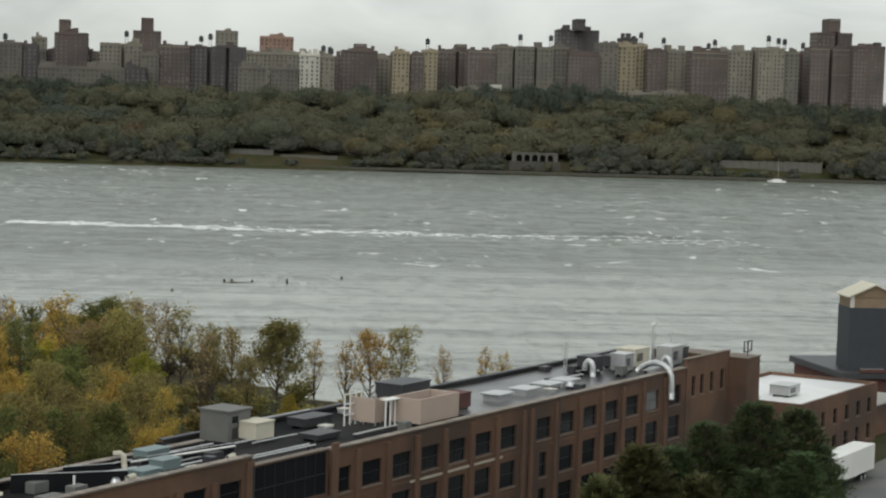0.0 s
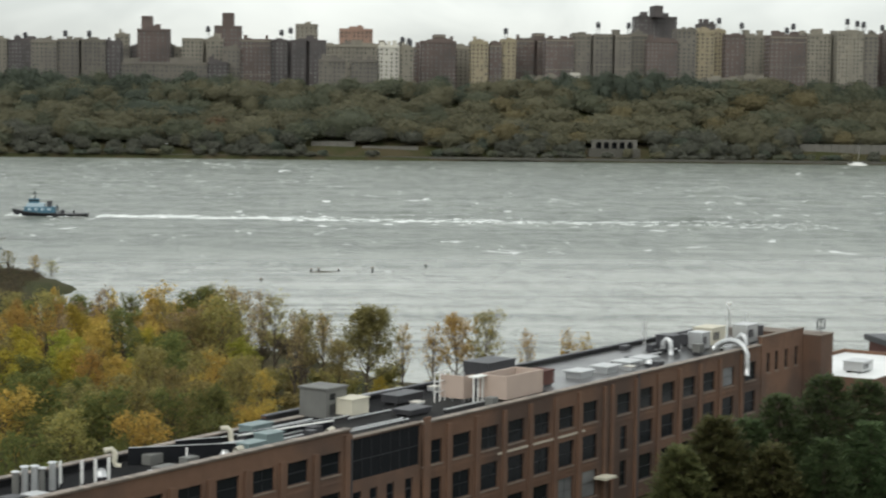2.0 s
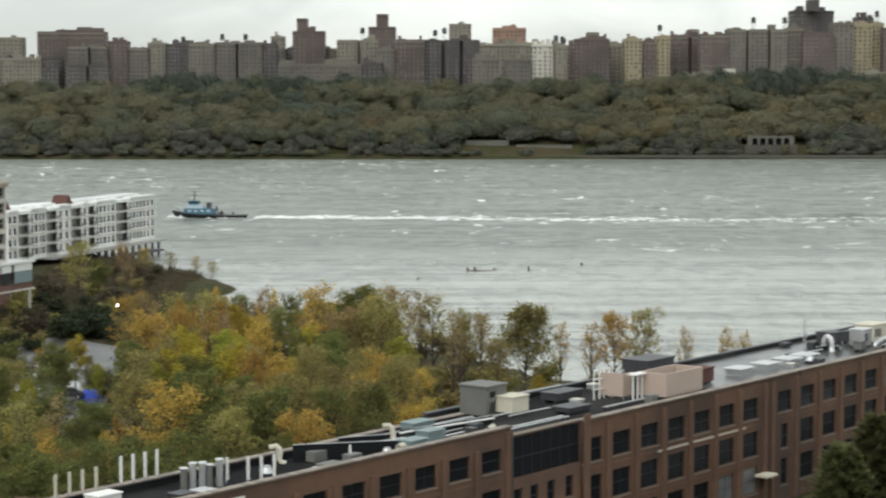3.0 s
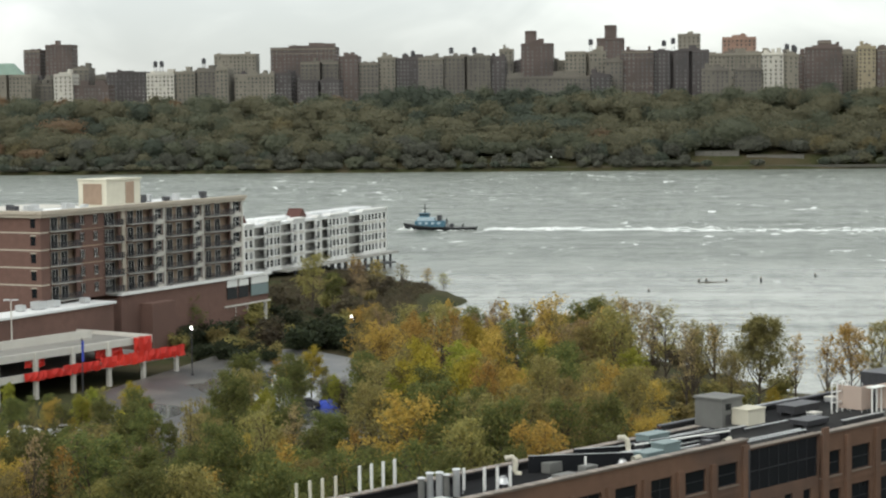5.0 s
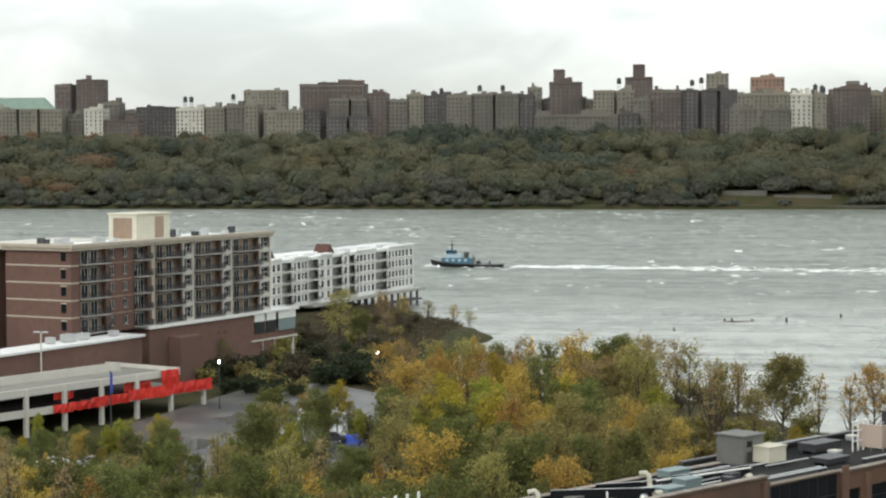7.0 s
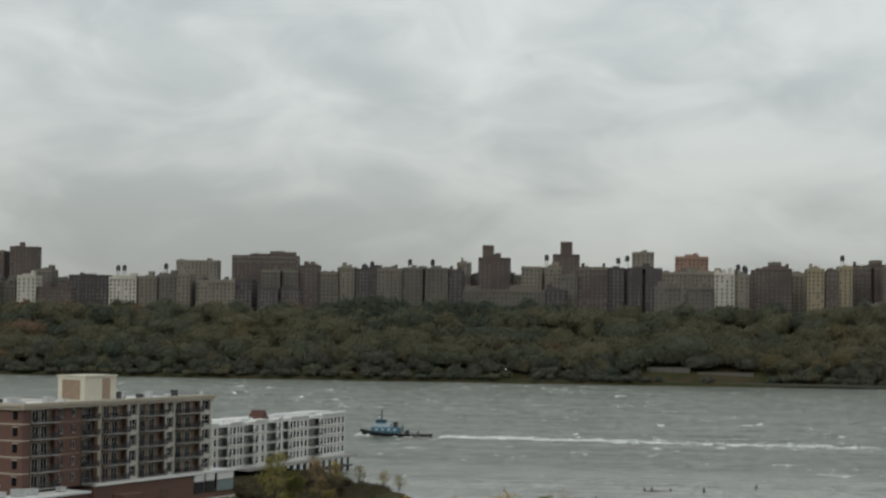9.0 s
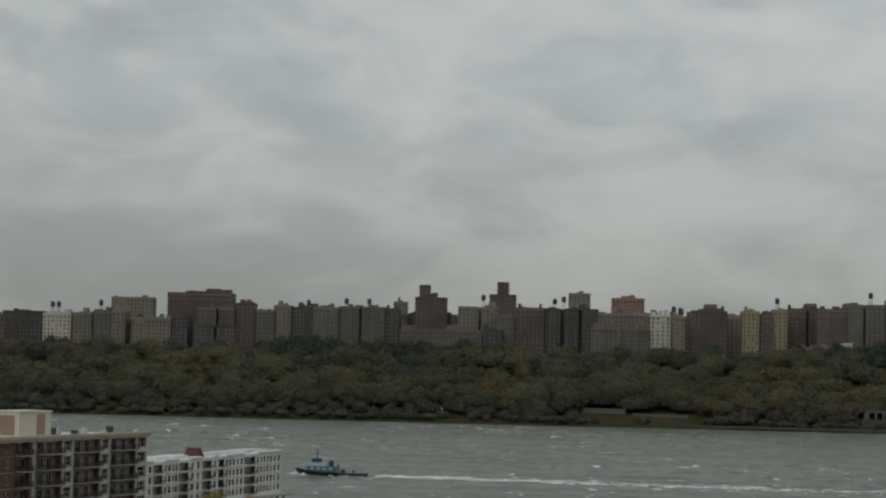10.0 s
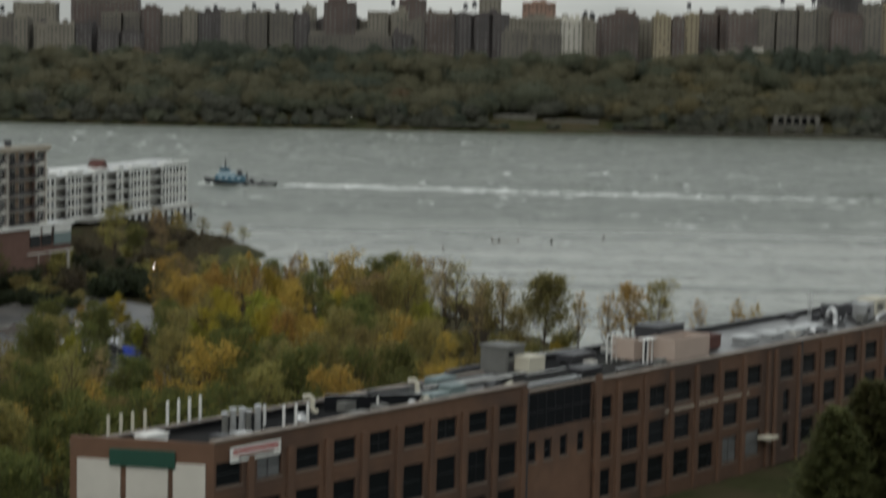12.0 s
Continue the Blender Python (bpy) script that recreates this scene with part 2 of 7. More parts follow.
# ---- mesh helpers ----
class Build:
    """Collects plain polygons for one mesh."""

    def __init__(self):
        self.v, self.f, self.mi = [], [], []

    def quad(self, a, b, c, d, slot=0):
        k = len(self.v)
        self.v += [a, b, c, d]
        self.f.append((k, k + 1, k + 2, k + 3))
        self.mi.append(slot)

    def box(self, x0, x1, y0, y1, z0, z1, slot=0, bevel=0.0):
        k = len(self.v)
        b = bevel
        self.v += [(x0, y0, z0), (x1, y0, z0), (x1, y1, z0), (x0, y1, z0)]
        if b:
            self.v += [(x0, y0, z1 - b), (x1, y0, z1 - b), (x1, y1, z1 - b), (x0, y1, z1 - b)]
            self.v += [(x0 + b, y0 + b, z1), (x1 - b, y0 + b, z1), (x1 - b, y1 - b, z1), (x0 + b, y1 - b, z1)]
            fs = [(3, 2, 1, 0), (8, 9, 10, 11)] + [(i + lvl, (i + 1) % 4 + lvl, (i + 1) % 4 + lvl + 4, i + lvl + 4) for lvl in (0, 4) for i in range(4)]
        else:
            self.v += [(x0, y0, z1), (x1, y0, z1), (x1, y1, z1), (x0, y1, z1)]
            fs = [(3, 2, 1, 0), (4, 5, 6, 7)] + [(i, (i + 1) % 4, (i + 1) % 4 + 4, i + 4) for i in range(4)]
        self.f += [tuple(i + k for i in q) for q in fs]
        self.mi += [slot] * len(fs)
        return self

    def tube(self, pts, r, n=8, slot=0, taper=None):
        """A round bar along the points; taper gives its radius at the end."""
        pts = [Vector(p) for p in pts]
        rings, count, last = [], len(pts), None
        for i, p in enumerate(pts):
            d = (pts[min(i + 1, count - 1)] - pts[max(i - 1, 0)]).normalized()
            if last is None:
                side = d.cross(Vector((0, 0, 1)))
                side = side.normalized() if side.length > 0.05 else Vector((1, 0, 0))
            else:
                side = last - d * last.dot(d)
                side = side.normalized() if side.length > 0.01 else d.orthogonal().normalized()
            last = side
            other = d.cross(side)
            rr = r if taper is None else r + (taper - r) * i / max(count - 1, 1)
            k = len(self.v)
            self.v += [tuple(p + (side * math.cos(a) + other * math.sin(a)) * rr) for a in (2 * math.pi * j / n for j in range(n))]
            rings.append(k)
        for a, b in zip(rings, rings[1:]):
            for j in range(n):
                self.f.append((a + j, a + (j + 1) % n, b + (j + 1) % n, b + j))
                self.mi.append(slot)
        self.f += [tuple(rings[0] + j for j in range(n)), tuple(rings[-1] + j for j in reversed(range(n)))]
        self.mi += [slot, slot]
        return self

    def cone(self, x, y, z0, z1, r0, r1, n=12, slot=0):
        return self.tube([(x, y, z0), (x, y, z1)], r0, n, slot, r1)

    def prism(self, outline, z0, z1, slot=0):
        k, n = len(self.v), len(outline)
        self.v += [(x, y, z0) for x, y in outline] + [(x, y, z1) for x, y in outline]
        self.f += [tuple(k + i for i in reversed(range(n))), tuple(k + n + i for i in range(n))]
        self.f += [(k + i, k + (i + 1) % n, k + n + (i + 1) % n, k + n + i) for i in range(n)]
        self.mi += [slot] * (n + 2)
        return self

    def mesh(self, name, *mats, smooth=False):
        me = bpy.data.meshes.new(name)
        me.from_pydata(self.v, [], self.f)
        for m in mats:
            me.materials.append(m)
        if len(mats) > 1:
            me.polygons.foreach_set("material_index", self.mi)
        if smooth:
            me.polygons.foreach_set("use_smooth", [True] * len(me.polygons))
        me.update()
        return me


def thing(name, m, label, category, group="", kind=""):
    e = new(name)
    e.empty_display_size = 0.5
    e.matrix_basis = m
    return tagged(e, label, category, group, kind)


def part(name, build, mat, parent, label="", smooth=False, m=None, kind=""):
    me = build if isinstance(build, bpy.types.Mesh) else build.mesh(name, *(mat if isinstance(mat, (list, tuple)) else (mat,)), smooth=smooth)
    ob = new(name, me)
    ob.parent = parent
    if m is not None:
        ob.matrix_basis = m
    return tagged(ob, label, kind=kind)


def single(name, build, mat, label, category, m=None, group="", kind="", smooth=False):
    ob = new(name, build.mesh(name, *(mat if isinstance(mat, (list, tuple)) else (mat,)), smooth=smooth))
    if m is not None:
        ob.matrix_basis = m
    return tagged(ob, label, category, group, kind)


def pierced(b, length, z0, z1, holes, thick, s0=0.0, slot=0, y=0.0):
    """A wall along +x with its face at y (looking to -y) and real openings (x0, x1, z0, z1)."""
    xs = sorted({s0, s0 + length, *[h[0] for h in holes], *[h[1] for h in holes]})
    zs = sorted({z0, z1, *[h[2] for h in holes], *[h[3] for h in holes]})
    for xa, xb in zip(xs, xs[1:]):
        for za, zb in zip(zs, zs[1:]):
            cx, cz = (xa + xb) / 2, (za + zb) / 2
            if any(h[0] < cx < h[1] and h[2] < cz < h[3] for h in holes):
                continue
            b.quad((xa, y, za), (xb, y, za), (xb, y, zb), (xa, y, zb), slot)
            b.quad((xb, y + thick, za), (xa, y + thick, za), (xa, y + thick, zb), (xb, y + thick, zb), slot)
    for xa, xb, za, zb in holes:
        b.quad((xa, y, za), (xa, y + thick, za), (xb, y + thick, za), (xb, y, za), slot)
        b.quad((xa, y, zb), (xb, y, zb), (xb, y + thick, zb), (xa, y + thick, zb), slot)
        b.quad((xa, y, za), (xa, y, zb), (xa, y + thick, zb), (xa, y + thick, za), slot)
        b.quad((xb, y, za), (xb, y + thick, za), (xb, y + thick, zb), (xb, y, zb), slot)
    xa, xb = s0, s0 + length
    b.quad((xa, y, z1), (xb, y, z1), (xb, y + thick, z1), (xa, y + thick, z1), slot)
    b.quad((xa, y, z0), (xa, y, z1), (xa, y + thick, z1), (xa, y + thick, z0), slot)
    b.quad((xb, y, z0), (xb, y + thick, z0), (xb, y + thick, z1), (xb, y, z1), slot)
    return b


WINDOW_MESHES = {}


def window(parent, x0, x1, z0, z1, y, glass=None, frame_mat=None, mullions=1, sill=True, m=None):
    """A window in an opening of a wall that faces -y: a frame with mullions, panes and a sill."""
    w, h = round(x1 - x0, 2), round(z1 - z0, 2)
    glass, frame_mat = glass or GLASS, frame_mat or METAL_DARK
    key = (w, h, glass.name, frame_mat.name, mullions, sill)
    if key not in WINDOW_MESHES:
        t = 0.07
        cols = [t + (w - t) * i / (mullions + 1) for i in range(mullions + 2)]
        lights = [(t, h * 0.5 - 0.03), (h * 0.5 + 0.03, h - t)] if h > 1.5 else [(t, h - t)]
        f = pierced(Build(), w, 0, h, [(a, b - t, z0, z1) for a, b in zip(cols, cols[1:]) for z0, z1 in lights], 0.08)
        g = Build().box(t * 0.5, w - t * 0.5, 0.03, 0.05, t * 0.5, h - t * 0.5)
        s = Build().box(-0.08, w + 0.08, -0.28, 0.0, -0.14, -0.02, bevel=0.02) if sill else None
        WINDOW_MESHES[key] = (f.mesh("window_frame", frame_mat), g.mesh("pane", glass), s.mesh("window_sill", COPING) if s else None)
    fm, gm, sm = WINDOW_MESHES[key]
    place = Matrix.Translation((x0, y, z0))
    ob = part("window", fm, None, parent, m=(m @ place) if m is not None else place)
    part("pane", gm, None, ob)
    if sm:
        part("window_sill", sm, None, ob)
    return ob


# ---- ground, river ----
def smooth(a, b, t):
    t = min(max((t - a) / (b - a), 0.0), 1.0)
    return t * t * (3 - 2 * t)


def shore_y(x):
    """Where the near bank meets the water."""
    return 350 - smooth(-46, -30, x) * 12 - smooth(-4, 20, x) * 40 + 4 * math.sin(x * 0.13) + max(-46 - x, 0) * 2.2


def ground_z(x, y):
    n = noise.noise((x * 0.03, y * 0.03, 0.3))
    if y < 900:
        hill = 26 * (1 - smooth(10, 95, y))
        bank = smooth(-7, 6, shore_y(x) - y)
        # a wedge-shaped spit runs out into the river
        out = -43.4 - x
        spit = min(out * 0.6 + 1, (y - 456 + out * 5.4) * 0.25, (456 + out * 1.75 - y) * 0.5) if out > -3 else -9
        land = 2.4 + n * 0.5 + 2.6 * smooth(-70, -100, x) * smooth(330, 372, y) * (1 - smooth(405, 445, y))
        return -2.5 + (land + 2.5) * max(bank, smooth(-1.5, 7, spit)) + hill
    front = 1394 + max(x, 0) * 0.05
    d = y - front
    return -2.5 + 5.0 * smooth(-3, 3, d) + 7 * smooth(14, 26, d) + (30 + 6 * smooth(-200, 250, x)) * smooth(30, 94, d) + n * 0.6 * smooth(5, 20, d)


gx = [-4000, -1500, -800] + list(range(-600, -200, 20)) + list(range(-200, 140, 4)) + list(range(140, 620, 20)) + [800, 1500, 4000]
gy = [-4000, -800, -200, -60] + list(range(-20, 120, 10)) + list(range(120, 560, 4)) + [600, 700, 900, 1200, 1380] + list(range(1388, 1500, 6)) + [1520, 1600, 1800, 2400, 4700]
g = Build()
g.v = [(x, y, ground_z(x, y)) for y in gy for x in gx]
nx = len(gx)
g.f = [(j * nx + i, j * nx + i + 1, (j + 1) * nx + i + 1, (j + 1) * nx + i) for j in range(len(gy) - 1) for i in range(nx - 1)]
single("ground", g, GRASS, "rough autumn grass and bare earth along the river", "ground", kind="structure", smooth=True)


def water_material():
    m = bpy.data.materials.new("river_water")
    m.use_nodes = True
    n, l = m.node_tree.nodes, m.node_tree.links
    b = n["Principled BSDF"]
    co = n.new("ShaderNodeTexCoord")

    def tex(sx, sy, scale, detail=4.0, rough=0.55, dist=0.0):
        mp = n.new("ShaderNodeMapping")
        mp.inputs["Scale"].default_value = (sx, sy, 1)
        mp.inputs["Rotation"].default_value = (0, 0, 0.12)
        l.new(co.outputs["Object"], mp.inputs["Vector"])
        t = n.new("ShaderNodeTexNoise")
        t.inputs["Scale"].default_value, t.inputs["Detail"].default_value = scale, detail
        t.inputs["Roughness"].default_value, t.inputs["Distortion"].default_value = rough, dist
        l.new(mp.outputs[0], t.inputs["Vector"])
        return t.outputs["Fac"]

    def calc(op, a, c):
        q = n.new("ShaderNodeMath")
        q.operation = op
        for i, v in enumerate((a, c)):
            if isinstance(v, (int, float)):
                q.inputs[i].default_value = v
            else:
                l.new(v, q.inputs[i])
        return q.outputs[0]

    def ramp(v, p0, p1):
        q = n.new("ShaderNodeMapRange")
        q.interpolation_type = "SMOOTHSTEP"
        q.inputs["From Min"].default_value, q.inputs["From Max"].default_value = p0, p1
        l.new(v, q.inputs["Value"])
        return q.outputs[0]

    sp = n.new("ShaderNodeSeparateXYZ")
    l.new(co.outputs["Object"], sp.inputs[0])
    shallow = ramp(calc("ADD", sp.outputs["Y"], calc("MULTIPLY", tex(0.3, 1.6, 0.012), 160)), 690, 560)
    caps = tex(0.9, 0.45, 0.10, 7.0, 0.6, 1.0)
    zone = tex(0.5, 1.0, 0.008, 3.0)
    cap = calc("MULTIPLY", ramp(calc("ADD", caps, calc("MULTIPLY", zone, 0.18)), 0.735, 0.770), calc("SUBTRACT", 1.0, calc("MULTIPLY", shallow, 0.95)))
    # streak puts dark wave troughs and pale crests into the water's colour
    streak = ramp(calc("ADD", calc("MULTIPLY", tex(0.12, 1.0, 0.05, 5.0, 0.6, 0.3), 0.36), calc("MULTIPLY", tex(0.95, 0.4, 0.13, 7.0, 0.68, 0.9), 0.64)), 0.41, 0.60)
    c1 = n.new("ShaderNodeMixRGB")
    c1.inputs[1].default_value, c1.inputs[2].default_value = (0.098, 0.112, 0.094, 1), (0.196, 0.214, 0.186, 1)
    l.new(streak, c1.inputs[0])
    # murky near water is paler; band puts slick sky sheen into its colour
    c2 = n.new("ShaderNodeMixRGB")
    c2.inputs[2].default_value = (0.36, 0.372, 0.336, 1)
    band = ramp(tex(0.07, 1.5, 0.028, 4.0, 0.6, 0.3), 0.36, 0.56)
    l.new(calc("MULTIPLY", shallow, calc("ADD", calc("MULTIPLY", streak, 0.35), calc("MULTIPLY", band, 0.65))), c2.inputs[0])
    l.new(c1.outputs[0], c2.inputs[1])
    c3 = n.new("ShaderNodeMixRGB")
    c3.inputs[2].default_value = (0.72, 0.74, 0.72, 1)
    l.new(cap, c3.inputs[0])
    l.new(c2.outputs[0], c3.inputs[1])
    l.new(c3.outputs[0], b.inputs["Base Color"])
    rg = n.new("ShaderNodeMapRange")
    rg.inputs["To Min"].default_value, rg.inputs["To Max"].default_value = 0.34, 0.2
    l.new(shallow, rg.inputs["Value"])
    l.new(rg.outputs[0], b.inputs["Roughness"])
    b.inputs["IOR"].default_value, b.inputs["Specular IOR Level"].default_value = 1.33, 0.4
    hgt = calc("ADD", calc("MULTIPLY", tex(0.6, 1.0, 0.16, 5.0, 0.6, 0.4), 1.4), calc("MULTIPLY", tex(0.7, 1.0, 0.7, 3.0), 0.35))
    bp = n.new("ShaderNodeBump")
    l.new(hgt, bp.inputs["Height"])
    bp.inputs["Distance"].default_value = 1.3
    st = n.new("ShaderNodeMapRange")
    st.inputs["To Min"].default_value, st.inputs["To Max"].default_value = 1.0, 0.4
    l.new(shallow, st.inputs["Value"])
    l.new(st.outputs[0], bp.inputs["Strength"])
    l.new(bp.outputs[0], b.inputs["Normal"])
    return m


WATER = water_material()
WAVES = []
rng_v = np.random.RandomState(8)
for wave_len in (46.0, 33.0, 25.0, 21.0, 17.5, 15.0, 13.0, 11.5, 10.0, 9.0):
    for _ in range(3):
        head = radians(-62 + rng_v.uniform(-38, 38))
        WAVES.append((2 * math.pi / wave_len * math.cos(head), 2 * math.pi / wave_len * math.sin(head), rng_v.uniform(0, 6.28), 0.0060 * wave_len ** 0.95))


def wave_z(x, y):
    """Height of the chop: short wind waves in the open river, calmer in the shallows and at both banks."""
    x, y = np.asarray(x, float), np.asarray(y, float)
    z = sum(a * np.sin(kx * x + ky * y + p) for kx, ky, p, a in WAVES)
    gust = 0.72 + 0.4 * np.sin(x * 0.017 + 1.0 + y * 0.006) * np.sin(y * 0.011 + x * 0.004)
    far = np.clip((y - 560) / 190, 0, 1)
    z = z * gust * (0.10 + 0.90 * far * far * (3 - 2 * far)) * np.clip((1392 - y) / 60, 0.1, 1)
    return z + 0.35 * np.maximum(z, 0) ** 2


w = Build()
wu = np.linspace(-0.43, 0.43, 400)
wy = 300 * (1480 / 300) ** np.linspace(0, 1, 440)
WX, WY = wu[None, :] * wy[:, None], np.repeat(wy[:, None], len(wu), 1)
WZ = wave_z(WX, WY)
WZ[:, 0] = WZ[:, -1] = WZ[0] = WZ[-1] = 0
w.v = list(zip(WX.ravel().tolist(), WY.ravel().tolist(), WZ.ravel().tolist()))
k = len(wu)
w.f = [(j * k + i, j * k + i + 1, (j + 1) * k + i + 1, (j + 1) * k + i) for j in range(len(wy) - 1) for i in range(k - 1)]
w.mi = [0] * len(w.f)
for sx in (-1, 1):
    a, b = sx * 0.43 * 300, sx * 0.43 * 1480
    ring = [(a, 300, 0), (sx * 4000, 300, 0), (sx * 4000, 1480, 0), (b, 1480, 0)]
    w.quad(*(ring if sx > 0 else ring[::-1]))
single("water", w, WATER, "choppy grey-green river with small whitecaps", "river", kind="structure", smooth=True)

# whitecaps: short ragged crests of foam on the highest waves
rng_w = random.Random(41)
wc = Build()
crest = np.argwhere((WZ[2:-2, 2:-2] > 0.62) & (WZ[2:-2, 2:-2] >= WZ[1:-3, 2:-2]) & (WZ[2:-2, 2:-2] >= WZ[3:-1, 2:-2])) + 2
for j, i in rng_w.sample(crest.tolist(), min(380, len(crest))):
    x0, y0 = WX[j, i], WY[j, i]
    if noise.noise((x0 * 0.012, y0 * 0.006, 5.0)) < -0.05 + 0.0012 * x0:
        continue
    n, ln, slant = rng_w.randint(4, 8), rng_w.uniform(1.5, 5.5) * rng_w.choice((0.5, 0.8, 1.0, 2.0)), rng_w.uniform(0.1, 0.9)
    lo, hi = [], []
    for q in range(n + 1):
        u = q / n - 0.5
        px, py = x0 + u * ln, y0 - u * ln * slant + rng_w.uniform(-0.3, 0.3)
        pz = float(wave_z(px, py))
        fat = (1 - 4 * u * u) * rng_w.uniform(0.3, 1.0)
        lo.append((px, py - 0.9 * fat - 0.1, pz - 0.22 * fat))
        hi.append((px, py + 0.2, pz + 0.06 + 0.2 * fat))
    for q in range(n):
        wc.quad(lo[q], lo[q + 1], hi[q + 1], hi[q])
single("whitecap_foam", wc, WHITECAP, "ragged white foam on the crests of wind waves", "foam", kind="stuff")

# wake of the tug: broken ridges of foam
wk = Build()
rnd = random.Random(5)
for i in range(760):
    s = rnd.random() ** 1.4
    x = -66 + s * 260
    y = 727 - s * 30 + rnd.gauss(0, 3.0 + 7 * s) + (9 * s if i % 3 == 0 else 0)
    ln, wd, hh = rnd.uniform(1.2, 6) * (1 - 0.3 * s), rnd.uniform(0.5, 1.6), rnd.uniform(0.08, 0.55) * (1 - 0.6 * s)
    a = rnd.uniform(-0.12, 0.12)
    pts = []
    for dx, dy, dz in ((-1, 0, -0.1), (-0.4, -1, 0), (0.5, -0.9, 0), (1, 0, -0.1), (0.4, 1, 0), (-0.5, 0.9, 0)):
        px, py = dx * ln / 2, dy * wd / 2
        pts.append((x + px * math.cos(a) - py * math.sin(a), y + px * math.sin(a) + py * math.cos(a), 0.03 + dz * 0.2 + float(wave_z(x, y))))
    k = len(wk.v)
    wk.v += pts + [(x, y, hh + 0.06 + float(wave_z(x, y)))]
    wk.f += [(k + q, k + (q + 1) % 6, k + 6) for q in range(6)]
    wk.mi += [0] * 6
single("boat_wake", wk, FOAM, "long broken white wake of foam on the river", "wake", kind="stuff", smooth=True)

# ---- far bank: terrace wall, arcade, woods ----
pr = Build()
pr.box(-700, 800, 1401, 1402.2, 1.0, 2.9)
single("seawall", pr, SEAWALL, "low dark stone wall along the far bank", "wall", kind="structure")


def far_wall(x0, x1, y, z0, z1, mat):
    b = Build()
    n = max(2, int((x1 - x0) / 6))
    for i in range(n):
        a, c = x0 + (x1 - x0) * i / n, x0 + (x1 - x0) * (i + 1) / n
        b.box(a, c - 0.25, y, y + 1.5, z0, z1 - 0.4)
    b.box(x0, x1, y - 0.2, y + 1.7, z1 - 0.4, z1)
    single("terrace_wall", b, mat, "pale stone retaining wall below the park trees", "wall", kind="structure")


far_wall(16, 47, 1422, 3, 12.6, PARK_STONE)
far_wall(52, 92, 1420, 3, 9.6, PARK_STONE)
far_wall(372, 450, 1437, 4, 14.0, PARK_STONE)

arc = thing("arcade_bridge", pose(219, 1420, 9.5) @ Matrix.Diagonal((0.78, 1, 0.62, 1)), "pale stone viaduct with five round arches", "bridge")
L_ARC, N_ARC = 36.0, 5
bay_w = L_ARC / N_ARC
for i in range(N_ARC):
    x0 = i * bay_w
    cxx, rr = x0 + bay_w / 2, bay_w * 0.38
    bay = Build().box(x0, cxx - rr, 0, 4, 0, 9).box(cxx + rr, x0 + bay_w, 0, 4, 0, 9)
    seg = [(cxx - rr * math.cos(math.pi * q / 10), 5 + rr * math.sin(math.pi * q / 10)) for q in range(11)]
    for (xa, za), (xb, zb) in zip(seg, seg[1:]):
        bay.quad((xa, 0, za), (xb, 0, zb), (xb, 0, 9), (xa, 0, 9))
        bay.quad((xa, 0, za), (xa, 4, za), (xb, 4, zb), (xb, 0, zb))
    part("arch", bay, PARK_STONE, arc)
part("deck", Build().box(-3, L_ARC + 3, -0.4, 4.4, 9.004, 10.2), PARK_STONE, arc)
for x0 in (-3, L_ARC):
    part("end_pier", Build().box(x0, x0 + 3, 0, 4, 0, 9), PARK_STONE, arc)
part("abutment", Build().box(-6, L_ARC + 6, 0.2, 3.8, -12, -0.004), SEAWALL, arc, "dark stone footing under the arches")
# no real wall: a black sheet gives the arch openings their shade
part("inner_wall", Build().box(0, L_ARC, 3.6, 3.9, 0, 9), BLACK, arc, "black sheet standing in for shade behind the arches")

# far leaf colours are lifted and greyed in place of haze
LEAF_FAR = [leaf_material("far_leaves_" + k, c, wm) for k, c, wm in (
    ("olive", (0.180, 0.174, 0.114), (0.204, 0.190, 0.118)), ("green", (0.150, 0.162, 0.112), (0.170, 0.176, 0.116)),
    ("dark", (0.108, 0.128, 0.098), (0.126, 0.144, 0.104)), ("rust", (0.225, 0.160, 0.102), (0.255, 0.174, 0.104)),
    ("ochre", (0.214, 0.186, 0.104), (0.240, 0.204, 0.108)), ("grey", (0.138, 0.142, 0.114), (0.156, 0.158, 0.120)))]


def add_leaf(b, p, d, size, rng, slot, loose=0.6):
    """One small leaf clump: a bent quad turned roughly outward."""
    nrm = Vector((d[0] + rng.gauss(0, loose), d[1] + rng.gauss(0, loose), d[2] + rng.gauss(0, loose) + 0.25)).normalized()
    t = nrm.orthogonal().normalized()
    t.rotate(Matrix.Rotation(rng.uniform(0, 6.28), 3, nrm))
    s = nrm.cross(t) * size * rng.uniform(0.35, 0.6)
    t = t * size * rng.uniform(0.45, 0.75)
    p = Vector(p)
    k = len(b.v)
    b.v += [tuple(p - t), tuple(p + s + nrm * size * 0.12), tuple(p + t), tuple(p - s + nrm * size * 0.1)]
    b.f.append((k, k + 1, k + 2, k + 3))
    b.mi.append(slot)


